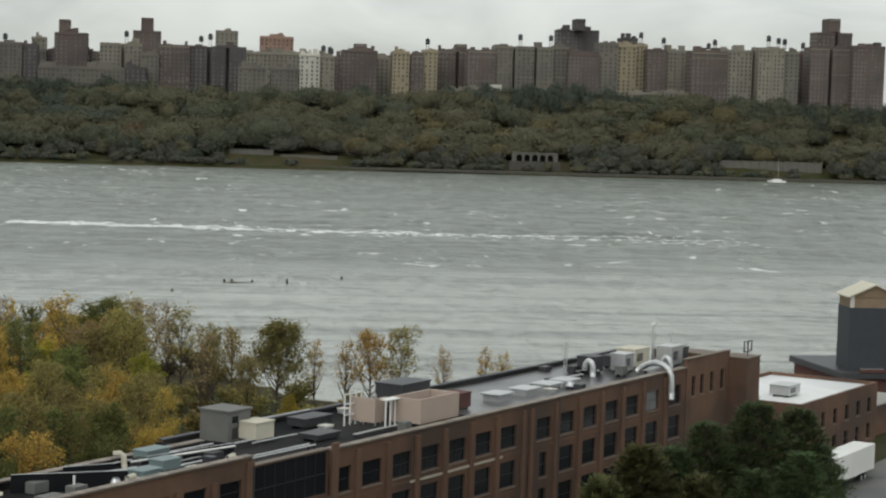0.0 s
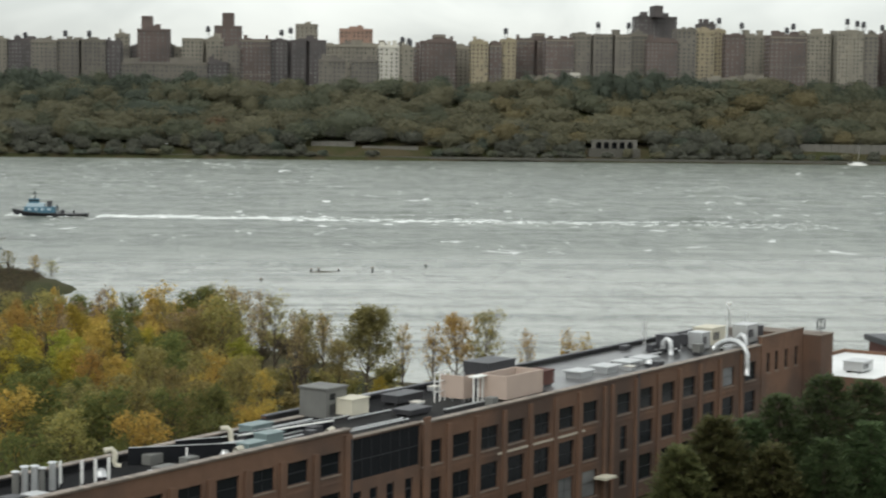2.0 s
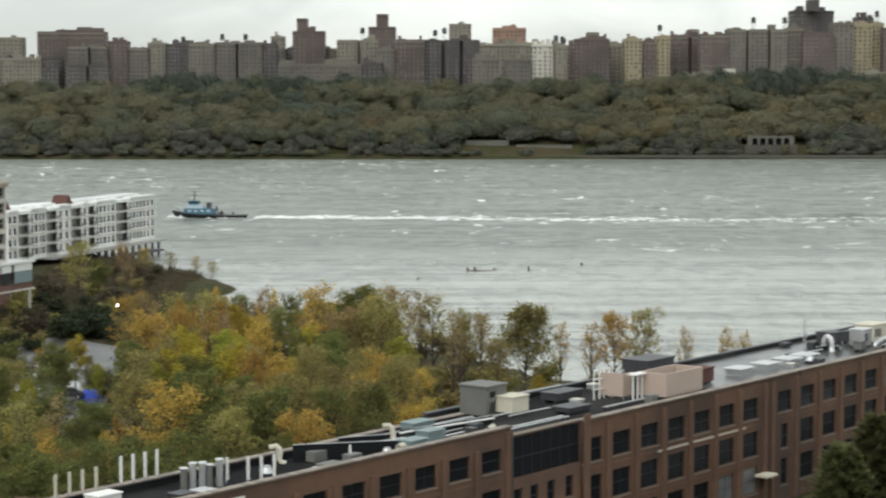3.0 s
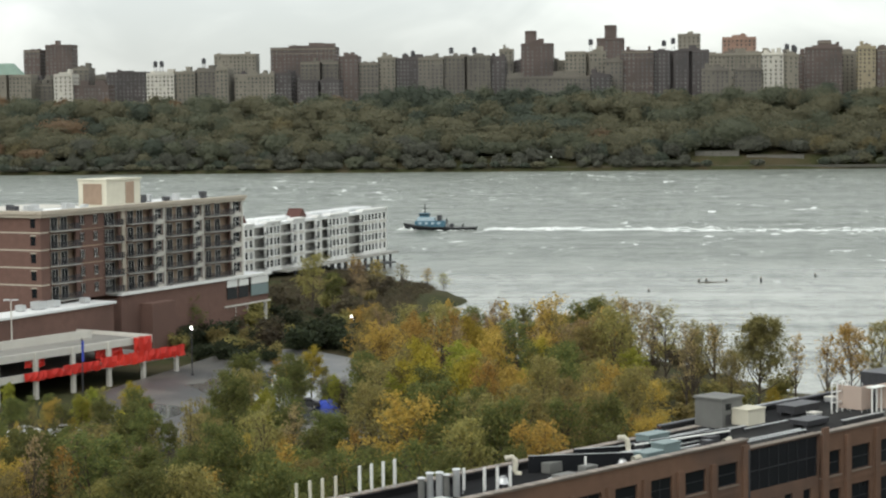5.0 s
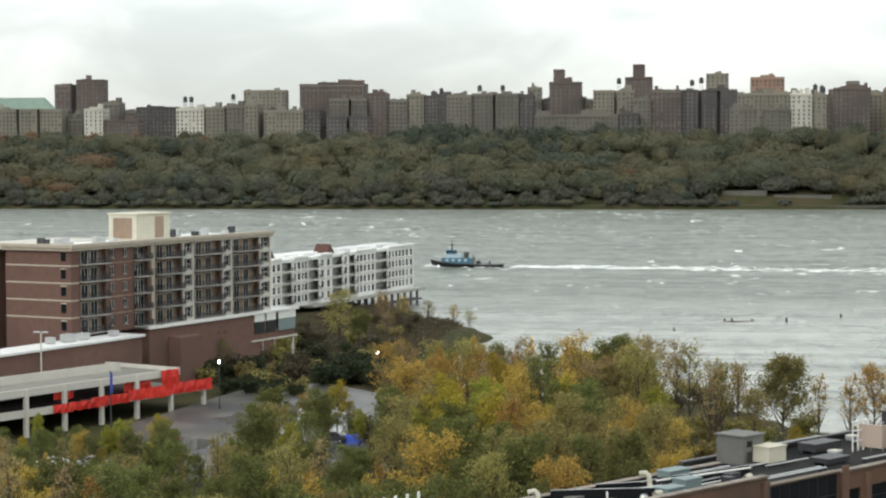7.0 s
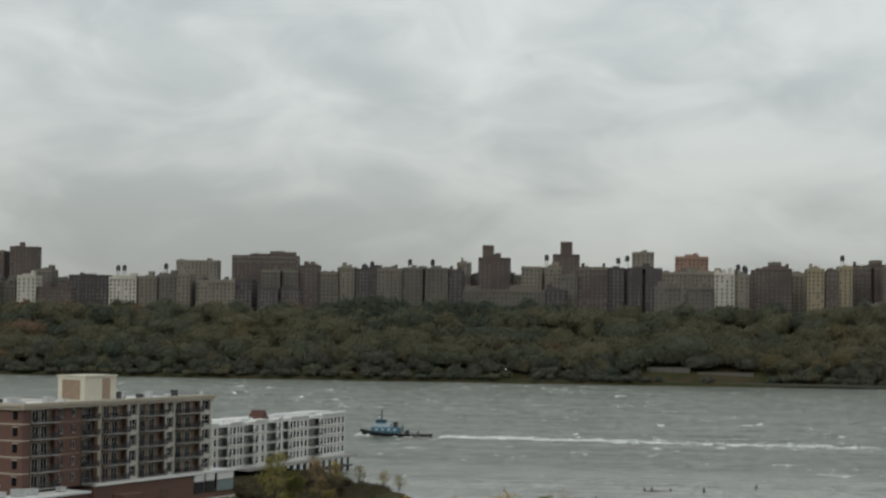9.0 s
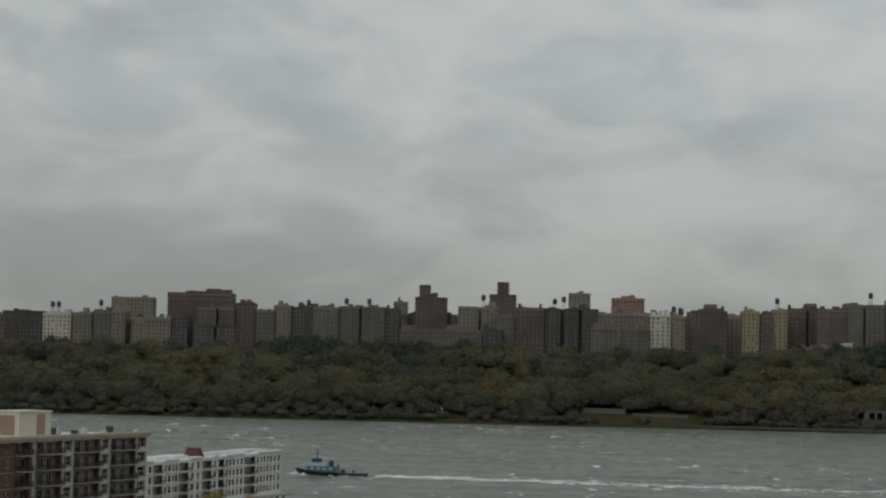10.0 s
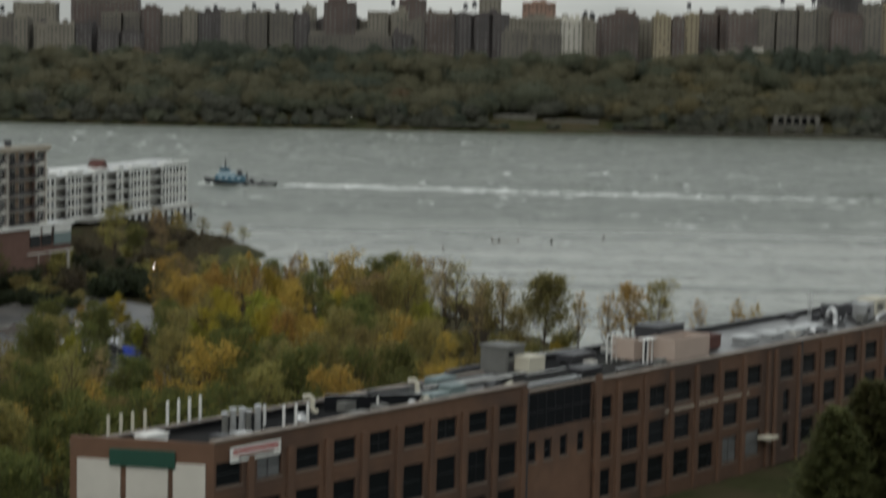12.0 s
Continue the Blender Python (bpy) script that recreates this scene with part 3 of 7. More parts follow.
def add_core(b, c, rx, ry, rz, rng, slot):
    """The dense inside of a far crown: a softly lumpy ellipsoid."""
    k = len(b.v)
    rows, cols = 7, 13
    for i in range(rows):
        u = math.sin(math.pi * (i / (rows - 1) - 0.5) * 0.94)
        q = math.sqrt(1 - u * u)
        for j in range(cols):
            a = 2 * math.pi * j / cols
            r = rng.uniform(0.82, 1.06)
            b.v.append((c[0] + q * math.cos(a) * rx * r, c[1] + q * math.sin(a) * ry * r, c[2] + u * rz * r))
    for i in range(rows - 1):
        for j in range(cols):
            b.f.append((k + i * cols + j, k + i * cols + (j + 1) % cols, k + (i + 1) * cols + (j + 1) % cols, k + (i + 1) * cols + j))
            b.mi.append(slot)
    b.f.append(tuple(k + (rows - 1) * cols + j for j in range(cols)))
    b.mi.append(slot)


def far_tree(b, x, y, r, hh, slot, rng, deep=0.85, leaves=46, low=0.12):
    """One crown of the far woods: a dense inside with leaf clumps standing off it."""
    z = ground_z(x, y)
    rz = hh * (1 - low) / 2
    c = (x, y, z + hh - rz)
    add_core(b, c, r * 0.86, r * deep * 0.86, rz * 0.88, rng, slot)
    for _ in range(int(leaves * r)):
        a, u = rng.uniform(2.9, 6.5), rng.uniform(-0.6, 1)
        q = math.sqrt(1 - u * u)
        d = (q * math.cos(a), q * math.sin(a), u)
        m = rng.uniform(0.80, 1.14) * (1 + 0.12 * math.sin(a * 5 + x) * math.sin(u * 6 + y))
        add_leaf(b, (c[0] + d[0] * r * m, c[1] + d[1] * r * deep * m, c[2] + d[2] * rz * m), d, rng.uniform(0.7, 1.7), rng, slot, 0.6)


CREST_X = (-650, -540, -430, -330, -250, -190, -125, -70, 10, 60, 95, 150, 180, 260, 300, 340, 420, 480, 660)
CREST_Z = (54, 54, 56, 53, 54, 63, 61, 58, 55, 48, 52, 54, 63, 66, 64, 57, 60, 58, 58)


def far_woods():
    """The woods on the slope: broad domed crowns in tiers, taller dark trees along the top, loose trees along the water."""
    rng = random.Random(11)
    b = Build()
    trees = []
    tiers = ((1410, 8, 11, 5, 9), (1422, 10, 15, 8, 13), (1434, 10, 17, 8, 14), (1446, 11, 17, 9, 15), (1458, 11, 16, 8, 14), (1469, 10, 16, 7, 13), (1479, 10, 15, 7, 12))
    for q, (y0, gap, h, r0, r1) in enumerate(tiers):
        x = -650 + rng.uniform(0, 12)
        while x < 670:
            r = rng.uniform(r0, r1) * (rng.uniform(1.3, 1.8) if q > 1 and rng.random() < 0.25 else 0.9)
            x += gap * rng.uniform(0.3, 1.7)
            y = y0 + rng.uniform(-7, 7) + max(x, 0) * 0.05
            gap_here = 206 < x < 262 or 8 < x < 100 or 368 < x < 454
            if q == 0 and (noise.noise((x * 0.02, 7.0, y0)) > 0.3 or gap_here):
                continue
            y += 9 if q == 1 and gap_here else 0
            patch = noise.noise((x * 0.009, q * 0.6, 2.0))
            pick = 0.42 + rng.gauss(0, 0.14) + patch * 0.55 + (0.0, 0.0, 0.08, 0.10, 0.04, -0.06, -0.10)[q] + (0.08 if x > 40 else -0.06)
            slot = 5 if q < 2 and rng.random() < 0.75 - 0.4 * q else 2 if pick < 0.10 else 1 if pick < 0.34 else 0 if pick < 0.80 else 4 if pick < 0.93 else 3
            hh = h * rng.uniform(0.65, 1.2) + 3.5 * noise.noise((x * 0.012, 1.0, q * 2.0))
            trees.append((x, y, r, hh, slot, rng.uniform(0.5, 0.8)))
    for x, y, r, hh, slot, deep in trees:
        far_tree(b, x, y, r, hh, slot, rng, deep)
    # taller trees along the top of the slope stand in front of the houses
    for y0, gap, drop in ((1486, 11, 5.0), (1494, 10, 0.0)):
        x = -650
        while x < 660:
            x += gap * rng.uniform(0.6, 1.5)
            y = y0 + rng.uniform(-3, 4)
            top = float(np.interp(x, CREST_X, CREST_Z)) - drop + rng.uniform(-4.0, 3.0) + 5 * noise.noise((x * 0.025, 4.0, y0))
            z = ground_z(x, y)
            hh = max(top - z, 6.0)
            r = rng.uniform(6.5, 12.5)
            tall = np.interp(x, CREST_X, CREST_Z) > 56
            slot = rng.choice((2, 2, 2, 1, 2) if tall else (2, 1, 0, 1, 3, 4, 0, 2))
            far_tree(b, x, y, r * 0.75, hh, slot, rng, 0.8, 44)
            for _ in range(3):
                far_tree(b, x + rng.uniform(-0.8, 0.8) * r, y - rng.uniform(0, 3), r * rng.uniform(0.4, 0.6), hh * rng.uniform(0.6, 0.95), slot, rng, 0.9, 44)
    for y0, gap, h, r0, r1 in ((1398, 9, 4.5, 3.0, 5.5), (1405, 14, 7, 3.0, 5.5), (1412, 20, 11, 4.0, 7.0)):
        x = -640 + rng.uniform(0, 8)
        while x < 660:
            x += gap * rng.uniform(0.5, 1.7)
            y = y0 + rng.uniform(-2, 3) + max(x, 0) * 0.05
            gap_here = 206 < x < 262 or 8 < x < 100 or 368 < x < 454
            if noise.noise((x * 0.02, 7.0, y0)) > 0.42 or (gap_here and (y0 > 1405 or rng.random() < 0.6)):
                continue
            r, hh = rng.uniform(r0, r1), h * rng.uniform(0.6, 1.15)
            slot = rng.choice((5, 5, 5, 1, 2, 0))
            far_tree(b, x, y, r, hh, slot, rng, 0.8, 40, 0.05)
    single("far_woods", b, LEAF_FAR, "dense autumn woods in olive, green and rust on the far bank", "woods", kind="stuff", smooth=True)


far_woods()


# ---- far skyline ----
BLOCKS = []


def block(x0, x1, y, top, mat, base=30.0, floors=True, pent=1):
    """An apartment building of the far skyline, with its window rows, cornice and roof huts."""
    rng = random.Random(int(x0 * 7 + top * 13 + y))
    w, h = x1 - x0, top - base
    depth = rng.uniform(16, 21)
    names = {BROWN: "brown brick", DARK: "dark brick", GREY: "grey-brown brick", PALE: "pale stone", WHITE_BLOCK: "white brick", TAN: "yellow-tan brick", PINK: "pinkish brick"}
    ob = thing("apartment_building", pose(x0, y, base), names[mat] + (" roof tower" if not floors else " apartment block with rows of windows above the park"), "building", "far skyline")
    # wide blocks have wings with narrow light courts between them
    spans = [(0.0, w)]
    if floors and w > 25 and rng.random() < 0.5:
        n_wing, slot_w = (3 if w > 36 else 2), rng.uniform(1.6, 2.8)
        cuts = [w * (q + 1 + rng.uniform(-0.12, 0.12)) / n_wing for q in range(n_wing - 1)]
        edges = [0.0] + [e for c in cuts for e in (c - slot_w / 2, c + slot_w / 2)] + [w]
        spans = list(zip(edges[::2], edges[1::2]))
    wall, cap = Build(), Build()
    wall.box(0, w, 7, depth, 0, h - 0.9)
    for a, c in spans:
        wall.box(a, c, 0, 7, 0, h - 0.9)
        cap.box(a, c, 0, 0.5, h - 0.9, h)
    for a in (0, w - 0.5):
        cap.box(a, a + 0.5, 0.5, depth - 0.5, h - 0.9, h)
    cap.box(0, w, depth - 0.5, depth, h - 0.9, h)
    if floors and rng.random() < 0.55:
        a, c = spans[rng.randrange(len(spans))]
        cap.box(a + (c - a) * 0.28, c - (c - a) * 0.28, 0, 0.5, h, h + rng.uniform(0.8, 1.8))
    part("wall", wall, mat, ob)
    part("parapet", cap, mat, ob)
    trim = PALE if mat in (GREY, BROWN) and rng.random() < 0.5 else mat
    for a, c in spans:
        part("cornice", Build().box(a - 0.2, c + 0.2, -0.5, -0.004, h - 2.0, h - 1.2), trim, ob)
        if floors:
            for lvl in (1, rng.randint(6, 8)):
                zz = h - 1.9 - lvl * 3.1 - 0.45
                if zz > 2:
                    part("belt_course", Build().box(a, c, -0.2, -0.004, zz, zz + 0.4), trim, ob)
    BLOCKS.append((x0, x1, y, depth, top))
    if floors and w > 18:
        for q in range(1, int(w // 9)):
            c = q * w / int(w // 9)
            if not any(a + 0.4 < c < e - 0.4 for a, e in spans):
                continue
            part("pier", Build().box(c - 0.35, c + 0.35, -0.3, -0.004, 0, h - 2.05), mat, ob)
    if floors:
        g = Build()
        n = max(2, int(w / rng.uniform(2.7, 3.4)))
        step = w / n
        ww = rng.uniform(1.0, 1.35)
        for lvl in range(int((h - 3) / 3.1)):
            z = h - 4.3 - lvl * 3.1
            for i in range(n):
                if rng.random() < 0.12:
                    continue
                cx = (i + 0.5) * step
                if not any(a + ww * 0.6 < cx < c - ww * 0.6 for a, c in spans):
                    continue
                g.box(cx - ww / 2, cx + ww / 2, -0.12, 0.1, z, z + 1.75)
            for i in range(4):
                cy = (i + 0.5) * depth / 4
                for sx in (-0.1, w - 0.1):
                    g.box(sx, sx + 0.2, cy - 0.6, cy + 0.6, z, z + 1.7)
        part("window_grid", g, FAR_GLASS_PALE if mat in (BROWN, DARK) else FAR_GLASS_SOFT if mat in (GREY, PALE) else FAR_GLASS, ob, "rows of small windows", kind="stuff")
    if pent:
        for hut_i in range(rng.randint(2, 4)):
            pw = rng.uniform(1.6, max(3.0, w * 0.25))
            px = rng.uniform(0.5, max(0.6, w - pw - 0.5))
            part("roof_hut", Build().box(px, min(px + pw, w - 0.3), 3 + hut_i * 0.7, 5 + hut_i * 0.9 + rng.uniform(3, 6), h - 0.9, h + rng.choice((0.7, 1.2, 1.8, 2.8, 3.6)) + hut_i * 0.11), mat, ob)
    return ob


def water_tank(x, y, top):
    """A roof tank, on the building that carries it."""
    best = None
    for x0, x1, by, depth, btop in BLOCKS:
        k = (by + 6) / y
        xx, zz = x * k, 44 + (top - 44) * k
        if x0 + 1 < xx < x1 - 1 and 2.0 < zz - btop < 16 and (best is None or btop > best[3]):
            best = (xx, by + 6, zz, btop)
    if best is None:
        return
    x, y, top, roof = best
    top = min(top, roof + 9.5)
    foot = roof - 0.9 - (top - 9)
    ob = thing("water_tank", pose(x, y, top - 9), "dark wooden water tank on a steel stand", "water tank", "roof water tanks")
    part("barrel", Build().cone(0, 0, 4.6, 8.0, 1.75, 1.65, 12), METAL_DARK, ob, smooth=False)
    part("conical_roof", Build().cone(0, 0, 8.0, 9.2, 1.9, 0.1, 12), METAL_DARK, ob)
    s = Build()
    for a in range(4):
        cx, cy = 1.2 * math.cos(a * 1.571 + 0.78), 1.2 * math.sin(a * 1.571 + 0.78)
        s.tube([(cx * 1.1, cy * 1.1, foot), (cx, cy, 4.5)], 0.13, 5)
    s.box(-1.4, 1.4, -1.4, 1.4, 4.3, 4.6)
    part("stand", s, METAL_DARK, ob)


block(-555, -500, 1525, 75, PALE)
block(-543, -529, 1638, 98, BROWN)
block(-525, -502, 1641, 102, BROWN)
block(-481, -468, 1574, 81, GREY)
block(-503, -487, 1537, 68, GREY)
block(-481, -466, 1523, 75, WHITE_BLOCK)
block(-467, -438, 1526, 66, BROWN)
block(-452, -420, 1569, 77, DARK)
block(-409, -387, 1532, 75, WHITE_BLOCK)
block(-388, -371, 1535, 76, PALE)
block(-372, -355, 1538, 77, GREY)
block(-352, -342, 1524, 78, PALE)
block(-379, -344, 1637, 92, PALE)
block(-338, -307, 1530, 73, PALE)
block(-307, -294, 1533, 74, DARK)
block(-333, -278, 1646, 97, BROWN)
block(-292, -262, 1562, 83, GREY)
block(-286, -255, 1525, 68, DARK)
block(-262, -247, 1568, 87, BROWN)
block(-247, -231, 1571, 82, GREY)
block(-232, -218, 1574, 86, PALE)
block(-218, -193, 1577, 85, DARK)
block(-193, -174, 1523, 84, GREY)
block(-174, -138, 1526, 85, GREY)
block(-138, -127, 1529, 83, DARK)
block(-141, -130, 1642, 93, PALE)
block(-118, -93, 1575, 95, BROWN)
block(-115, -107, 1578, 105, BROWN, base=94.0, floors=False, pent=0)
block(-58, -37, 1564, 98, BROWN)
block(-52, -43, 1567, 108, BROWN, base=97.0, floors=False, pent=0)
block(-81, -50, 1530, 87, PALE)
block(-124, -61, 1503, 68, GREY)
block(-61, -46, 1506, 69, DARK)
block(-50, -37, 1522, 80, GREY)
block(-37, -14, 1525, 87, BROWN)
block(5, 23, 1638, 103, PALE)
block(-14, 28, 1531, 87, DARK)
block(41, 68, 1644, 100, PINK)
block(29, 71, 1577, 85, PALE)
block(22, 42, 1493, 72, GREY)
block(46, 66, 1496, 72, GREY)
block(67, 82, 1499, 83, WHITE_BLOCK)
block(82, 93, 1502, 82, PALE)
block(98, 104, 1575, 84, BROWN)
block(101, 128, 1538, 88, BROWN)
block(111, 120, 1542, 93, BROWN, base=87.0, floors=False, pent=0)
block(129, 143, 1567, 84, PALE)
block(139, 152, 1530, 88, TAN)
block(153, 163, 1533, 86, BROWN)
block(163, 174, 1536, 90, TAN)
block(177, 206, 1562, 91, BROWN)
block(192, 200, 1565, 96, BROWN, base=90.0, floors=False, pent=0)
block(196, 218, 1528, 91, BROWN)
block(217, 263, 1531, 95, GREY)
block(263, 276, 1534, 96, GREY)
block(274, 307, 1577, 111, DARK)
block(286, 293, 1563, 119, DARK, base=110.0, floors=False, pent=0)
block(274, 298, 1526, 91, BROWN)
block(298, 313, 1529, 100, GREY)
block(313, 328, 1532, 99, TAN)
block(325, 338, 1575, 106, DARK)
block(329, 338, 1538, 100, TAN)
block(335, 350, 1524, 96, BROWN)
block(350, 371, 1527, 96, PALE)
block(364, 392, 1500, 95, BROWN)
block(393, 412, 1503, 97, PALE)
block(420, 427, 1536, 97, DARK)
block(414, 434, 1492, 99, PALE)
block(435, 446, 1495, 97, GREY)
block(455, 466, 1528, 96, BROWN)
block(457, 490, 1501, 101, BROWN)
block(472, 500, 1534, 114, BROWN)
block(482, 491, 1537, 125, BROWN, base=113.0, floors=False, pent=0)
block(488, 513, 1493, 103, BROWN)
water_tank(-170, 1545, 92)
water_tank(-152, 1545, 92)
water_tank(-62, 1545, 99)
water_tank(1, 1545, 98)
water_tank(-6, 1545, 95)
water_tank(87, 1545, 91)
water_tank(93, 1545, 89)
water_tank(-366, 1545, 89)
water_tank(-405, 1545, 87)
water_tank(-400, 1545, 87)
water_tank(-206, 1545, 88)
water_tank(-200, 1545, 90)
water_tank(92, 1545, 90)
water_tank(167, 1545, 99)
water_tank(239, 1545, 109)
water_tank(263, 1545, 107)
water_tank(334, 1545, 113)
water_tank(338, 1545, 107)
water_tank(352, 1545, 107)
water_tank(388, 1545, 103)
water_tank(393, 1545, 106)
water_tank(402, 1545, 107)
water_tank(427, 1545, 113)
water_tank(436, 1545, 112)
water_tank(444, 1545, 109)
water_tank(449, 1545, 113)
water_tank(464, 1545, 109)
# a lower back row closes the gaps between the blocks
rng_f = random.Random(17)
fx = -575.0
while fx < 540:
    fw = rng_f.uniform(13, 26)
    ft = 70 + 0.028 * (fx + 560) + rng_f.uniform(-4, 2.5)
    block(round(fx), round(fx + fw - rng_f.uniform(0, 2)), 1604 + rng_f.randint(-5, 5), round(ft, 1), rng_f.choice((GREY, BROWN, DARK, PALE, GREY)))
    fx += fw
copper = thing("copper_roof", pose(-556, 1527, 75), "green copper hipped roof over a pale block", "roof")
hip = Build()
hip.v = [(0, 0, 0), (46, 0, 0), (46, 16, 0), (0, 16, 0), (3, 4, 9), (38, 4, 9), (38, 12, 9), (3, 12, 9)]
hip.f = [(0, 1, 5, 4), (1, 2, 6, 5), (2, 3, 7, 6), (3, 0, 4, 7), (4, 5, 6, 7), (3, 2, 1, 0)]
hip.mi = [0] * 6
part("hipped_roof", hip, COPPER, copper)
# low pale houses between the towers
rng_low = random.Random(3)
for lx, ly, lw in ((176, 1500, 9), (184, 1497, 7), (192, 1502, 10), (203, 1498, 8), (212, 1501, 7), (292, 1496, 12), (304, 1499, 10), (315, 1495, 14), (330, 1498, 12), (343, 1496, 10), (353, 1499, 9)):
    block(lx, lx + lw, ly, rng_low.uniform(60, 65), rng_low.choice((PALE, WHITE_BLOCK, PALE)), pent=0)


def frame_at(x, y, z, ax, ay):
    """A local frame whose x runs along (ax, ay) and whose y points to its left."""
    k = math.hypot(ax, ay)
    ax, ay = ax / k, ay / k
    return Matrix(((ax, -ay, 0, x), (ay, ax, 0, y), (0, 0, 1, z), (0, 0, 0, 1)))


# ---- long brick factory ----
FM = frame_at(-18.4, 137.7, 2.4, 0.612, 0.791)
fac = thing("factory_building", FM, "long three-storey brown brick factory with rows of dark windows", "building")
LEFT_X = [1.6 + 4.38 * i for i in range(9)]
RIGHT_X = [51.7 + 4.75 * i for i in range(7)] + [87.3 + 5.0 * i for i in range(6)] + [118.2]
left_holes = [(x - 1.35, x + 1.35, z0, z1) for x in LEFT_X for z0, z1 in ((10.5, 12.35), (6.0, 9.0), (1.8, 4.8))]
right_holes = []
for x in RIGHT_X:
    thin = abs(x - 87.3) < 0.1
    for i, (z0, z1) in enumerate(((9.25, 11.4), (5.5, 8.0), (1.7, 4.4))):
        hw = 0.75 if thin and i else 1.5
        right_holes.append((x - hw, x + hw, z0, z1))
bay_holes = [(39.7, 49.9, 9.5, 12.95)] + [(x - 0.6, x + 0.6, 6.6, 8.5) for x in (40.7, 43.1, 45.6, 48.4)]
block_holes = [(x - 0.5, x + 0.5, 9.7, 12.0) for x in (123.0, 125.4, 128.2, 131.2)]
part("wall", pierced(Build(), 39.3, 0, 13.9, left_holes, 0.45), BRICK, fac)
part("wall", pierced(Build(), 10.9, 0, 13.1, bay_holes, 0.4, s0=39.3, y=0.25), BRICK, fac, "recessed brick bay with a black glazed screen")
part("wall", pierced(Build(), 70.8, 0, 13.0, right_holes, 0.45, s0=50.2), BRICK, fac)
part("wall", pierced(Build(), 12.2, 0, 14.0, block_holes, 0.45, s0=121.0, y=-0.1), BRICK, fac)
part("wall", Build().box(133.2, 137.0, -2.4, 10, 0, 13.2), BRICK, fac, "plain projecting brick end")
# end wall, skewed to the front, and the back walls
part("wall", Build().prism([(0, 0.45), (0, 0.0), (-5.3, 9.9), (-4.85, 10.1)], 0, 13.9), BRICK, fac, "brick end wall with pale panels")
part("wall", Build().box(-4.85, 46, 10.15, 10.4, 0, 13.1), BRICK, fac)
part("upstand", Build().box(-4.7, 45.5, 10.0, 10.146, 12.6, 13.1), TAR, fac, "black tarred parapet upstand")
part("upstand", Build().box(0.3, 39, 0.455, 0.55, 12.6, 13.88), TAR, fac)
part("upstand", Build().box(50.4, 120.6, 0.455, 0.55, 12.36, 12.98), TAR, fac)
part("upstand", Build().box(46.2, 133, 14.15, 14.296, 12.37, 12.73), TAR, fac)
part("wall", Build().box(46, 133.2, 14.3, 14.7, 0, 12.75), BRICK, fac)
part("wall", Build().box(45.6, 46, 10.4, 14.7, 0, 12.6), BLACK, fac, "dark clad step in the back wall")
part("roof", Build().prism([(0.05, 0.4), (46, 0.4), (46, 10), (-4.8, 10)], 12.3, 12.6), TAR, fac, "black tar roof with grey patches")
part("roof", Build().box(46, 78, 0.45, 14.3, 12.0, 12.35), TAR, fac)
part("roof", Build().box(78, 133.2, 0.45, 14.3, 12.0, 12.36), ROOF_WET, fac, "wet shiny grey roof")
for x0, x1, y0, y1, z in ((0, 39.4, -0.12, 0.55, 13.9), (50.1, 121, -0.12, 0.55, 13.0), (120.9, 133.3, -0.2, 0.45, 14.0), (-4.9, 46, 9.9, 10.5, 13.1), (46, 133, 14.2, 14.8, 12.75), (39.4, 50.1, 0.1, 0.8, 13.1)):
    part("coping", Build().box(x0, x1, y0, y1, z, z + 0.12, bevel=0.03), METAL_DARK if y0 > 5 else COPING, fac)
part("coping", Build().box(133.1, 137.1, -2.5, 10.1, 13.2, 13.32, bevel=0.03), COPING, fac)
PIL = Build().box(-0.3, 0.3, -0.24, 0, 0, 12.6).mesh("pilaster", BRICK)
for x in [LEFT_X[0] + 4.38 * (i + 0.5) for i in range(8)] + [51.7 + 4.75 * (i + 0.5) for i in range(6)] + [83.0, 84.6] + [87.3 + 5.0 * (i + 0.5) for i in range(5)] + [115.5]:
    part("pilaster", PIL, None, fac, m=Matrix.Translation((x, -0.003, 0)))
for x in (38.9, 50.6):
    part("pilaster", Build().box(x - 0.45, x + 0.45, -0.22, 0, 0, 13.6), BRICK, fac)
for x0, x1, z in ((0.2, 38.3, 9.75), (0.2, 38.3, 5.2), (51.2, 120.8, 8.55), (51.2, 120.8, 4.85)):
    part("string_course", Build().box(x0, x1, -0.06, -0.004, z, z + 0.22), BRICK, fac)
part("lintel", Build().box(62.5, 79.0, -0.1, -0.004, 8.5, 8.72), STONE, fac, "pale worn stone band")
rng_w = random.Random(4)
for h in left_holes + right_holes:
    window(fac, *h, 0.2, glass=GLASS_PALE if rng_w.random() < 0.06 else GLASS, frame_mat=HULL, mullions=rng_w.choice((0, 0, 1)))
for h in bay_holes[1:]:
    window(fac, *h, 0.4, mullions=0)
for h in block_holes:
    window(fac, *h, 0.1, mullions=0)
scr = part("glazed_screen", Build().box(39.7, 49.9, 0.3, 0.36, 9.5, 12.95), BLACK, fac, "black glazed screen of the stair bay")
for i in range(8):
    part("mullion", Build().box(39.9 + i * 1.4 - 0.03, 39.96 + i * 1.4, 0.26, 0.3, 9.5, 12.95), HULL, scr)
part("rail_band", Build().box(39.7, 49.9, 0.262, 0.298, 11.1, 11.2), HULL, scr)
for x in (39.2, 90.0):
    part("drain_pipe", Build().tube([(x, -0.25, 0), (x, -0.25, 13.2)], 0.09, 6), METAL_DARK, fac)
# banner and end panels
ban = part("banner", Build().box(1.5, 7.0, -0.22, -0.17, 12.25, 13.4), WHITE, fac, "white banner with red and grey lettering bars")
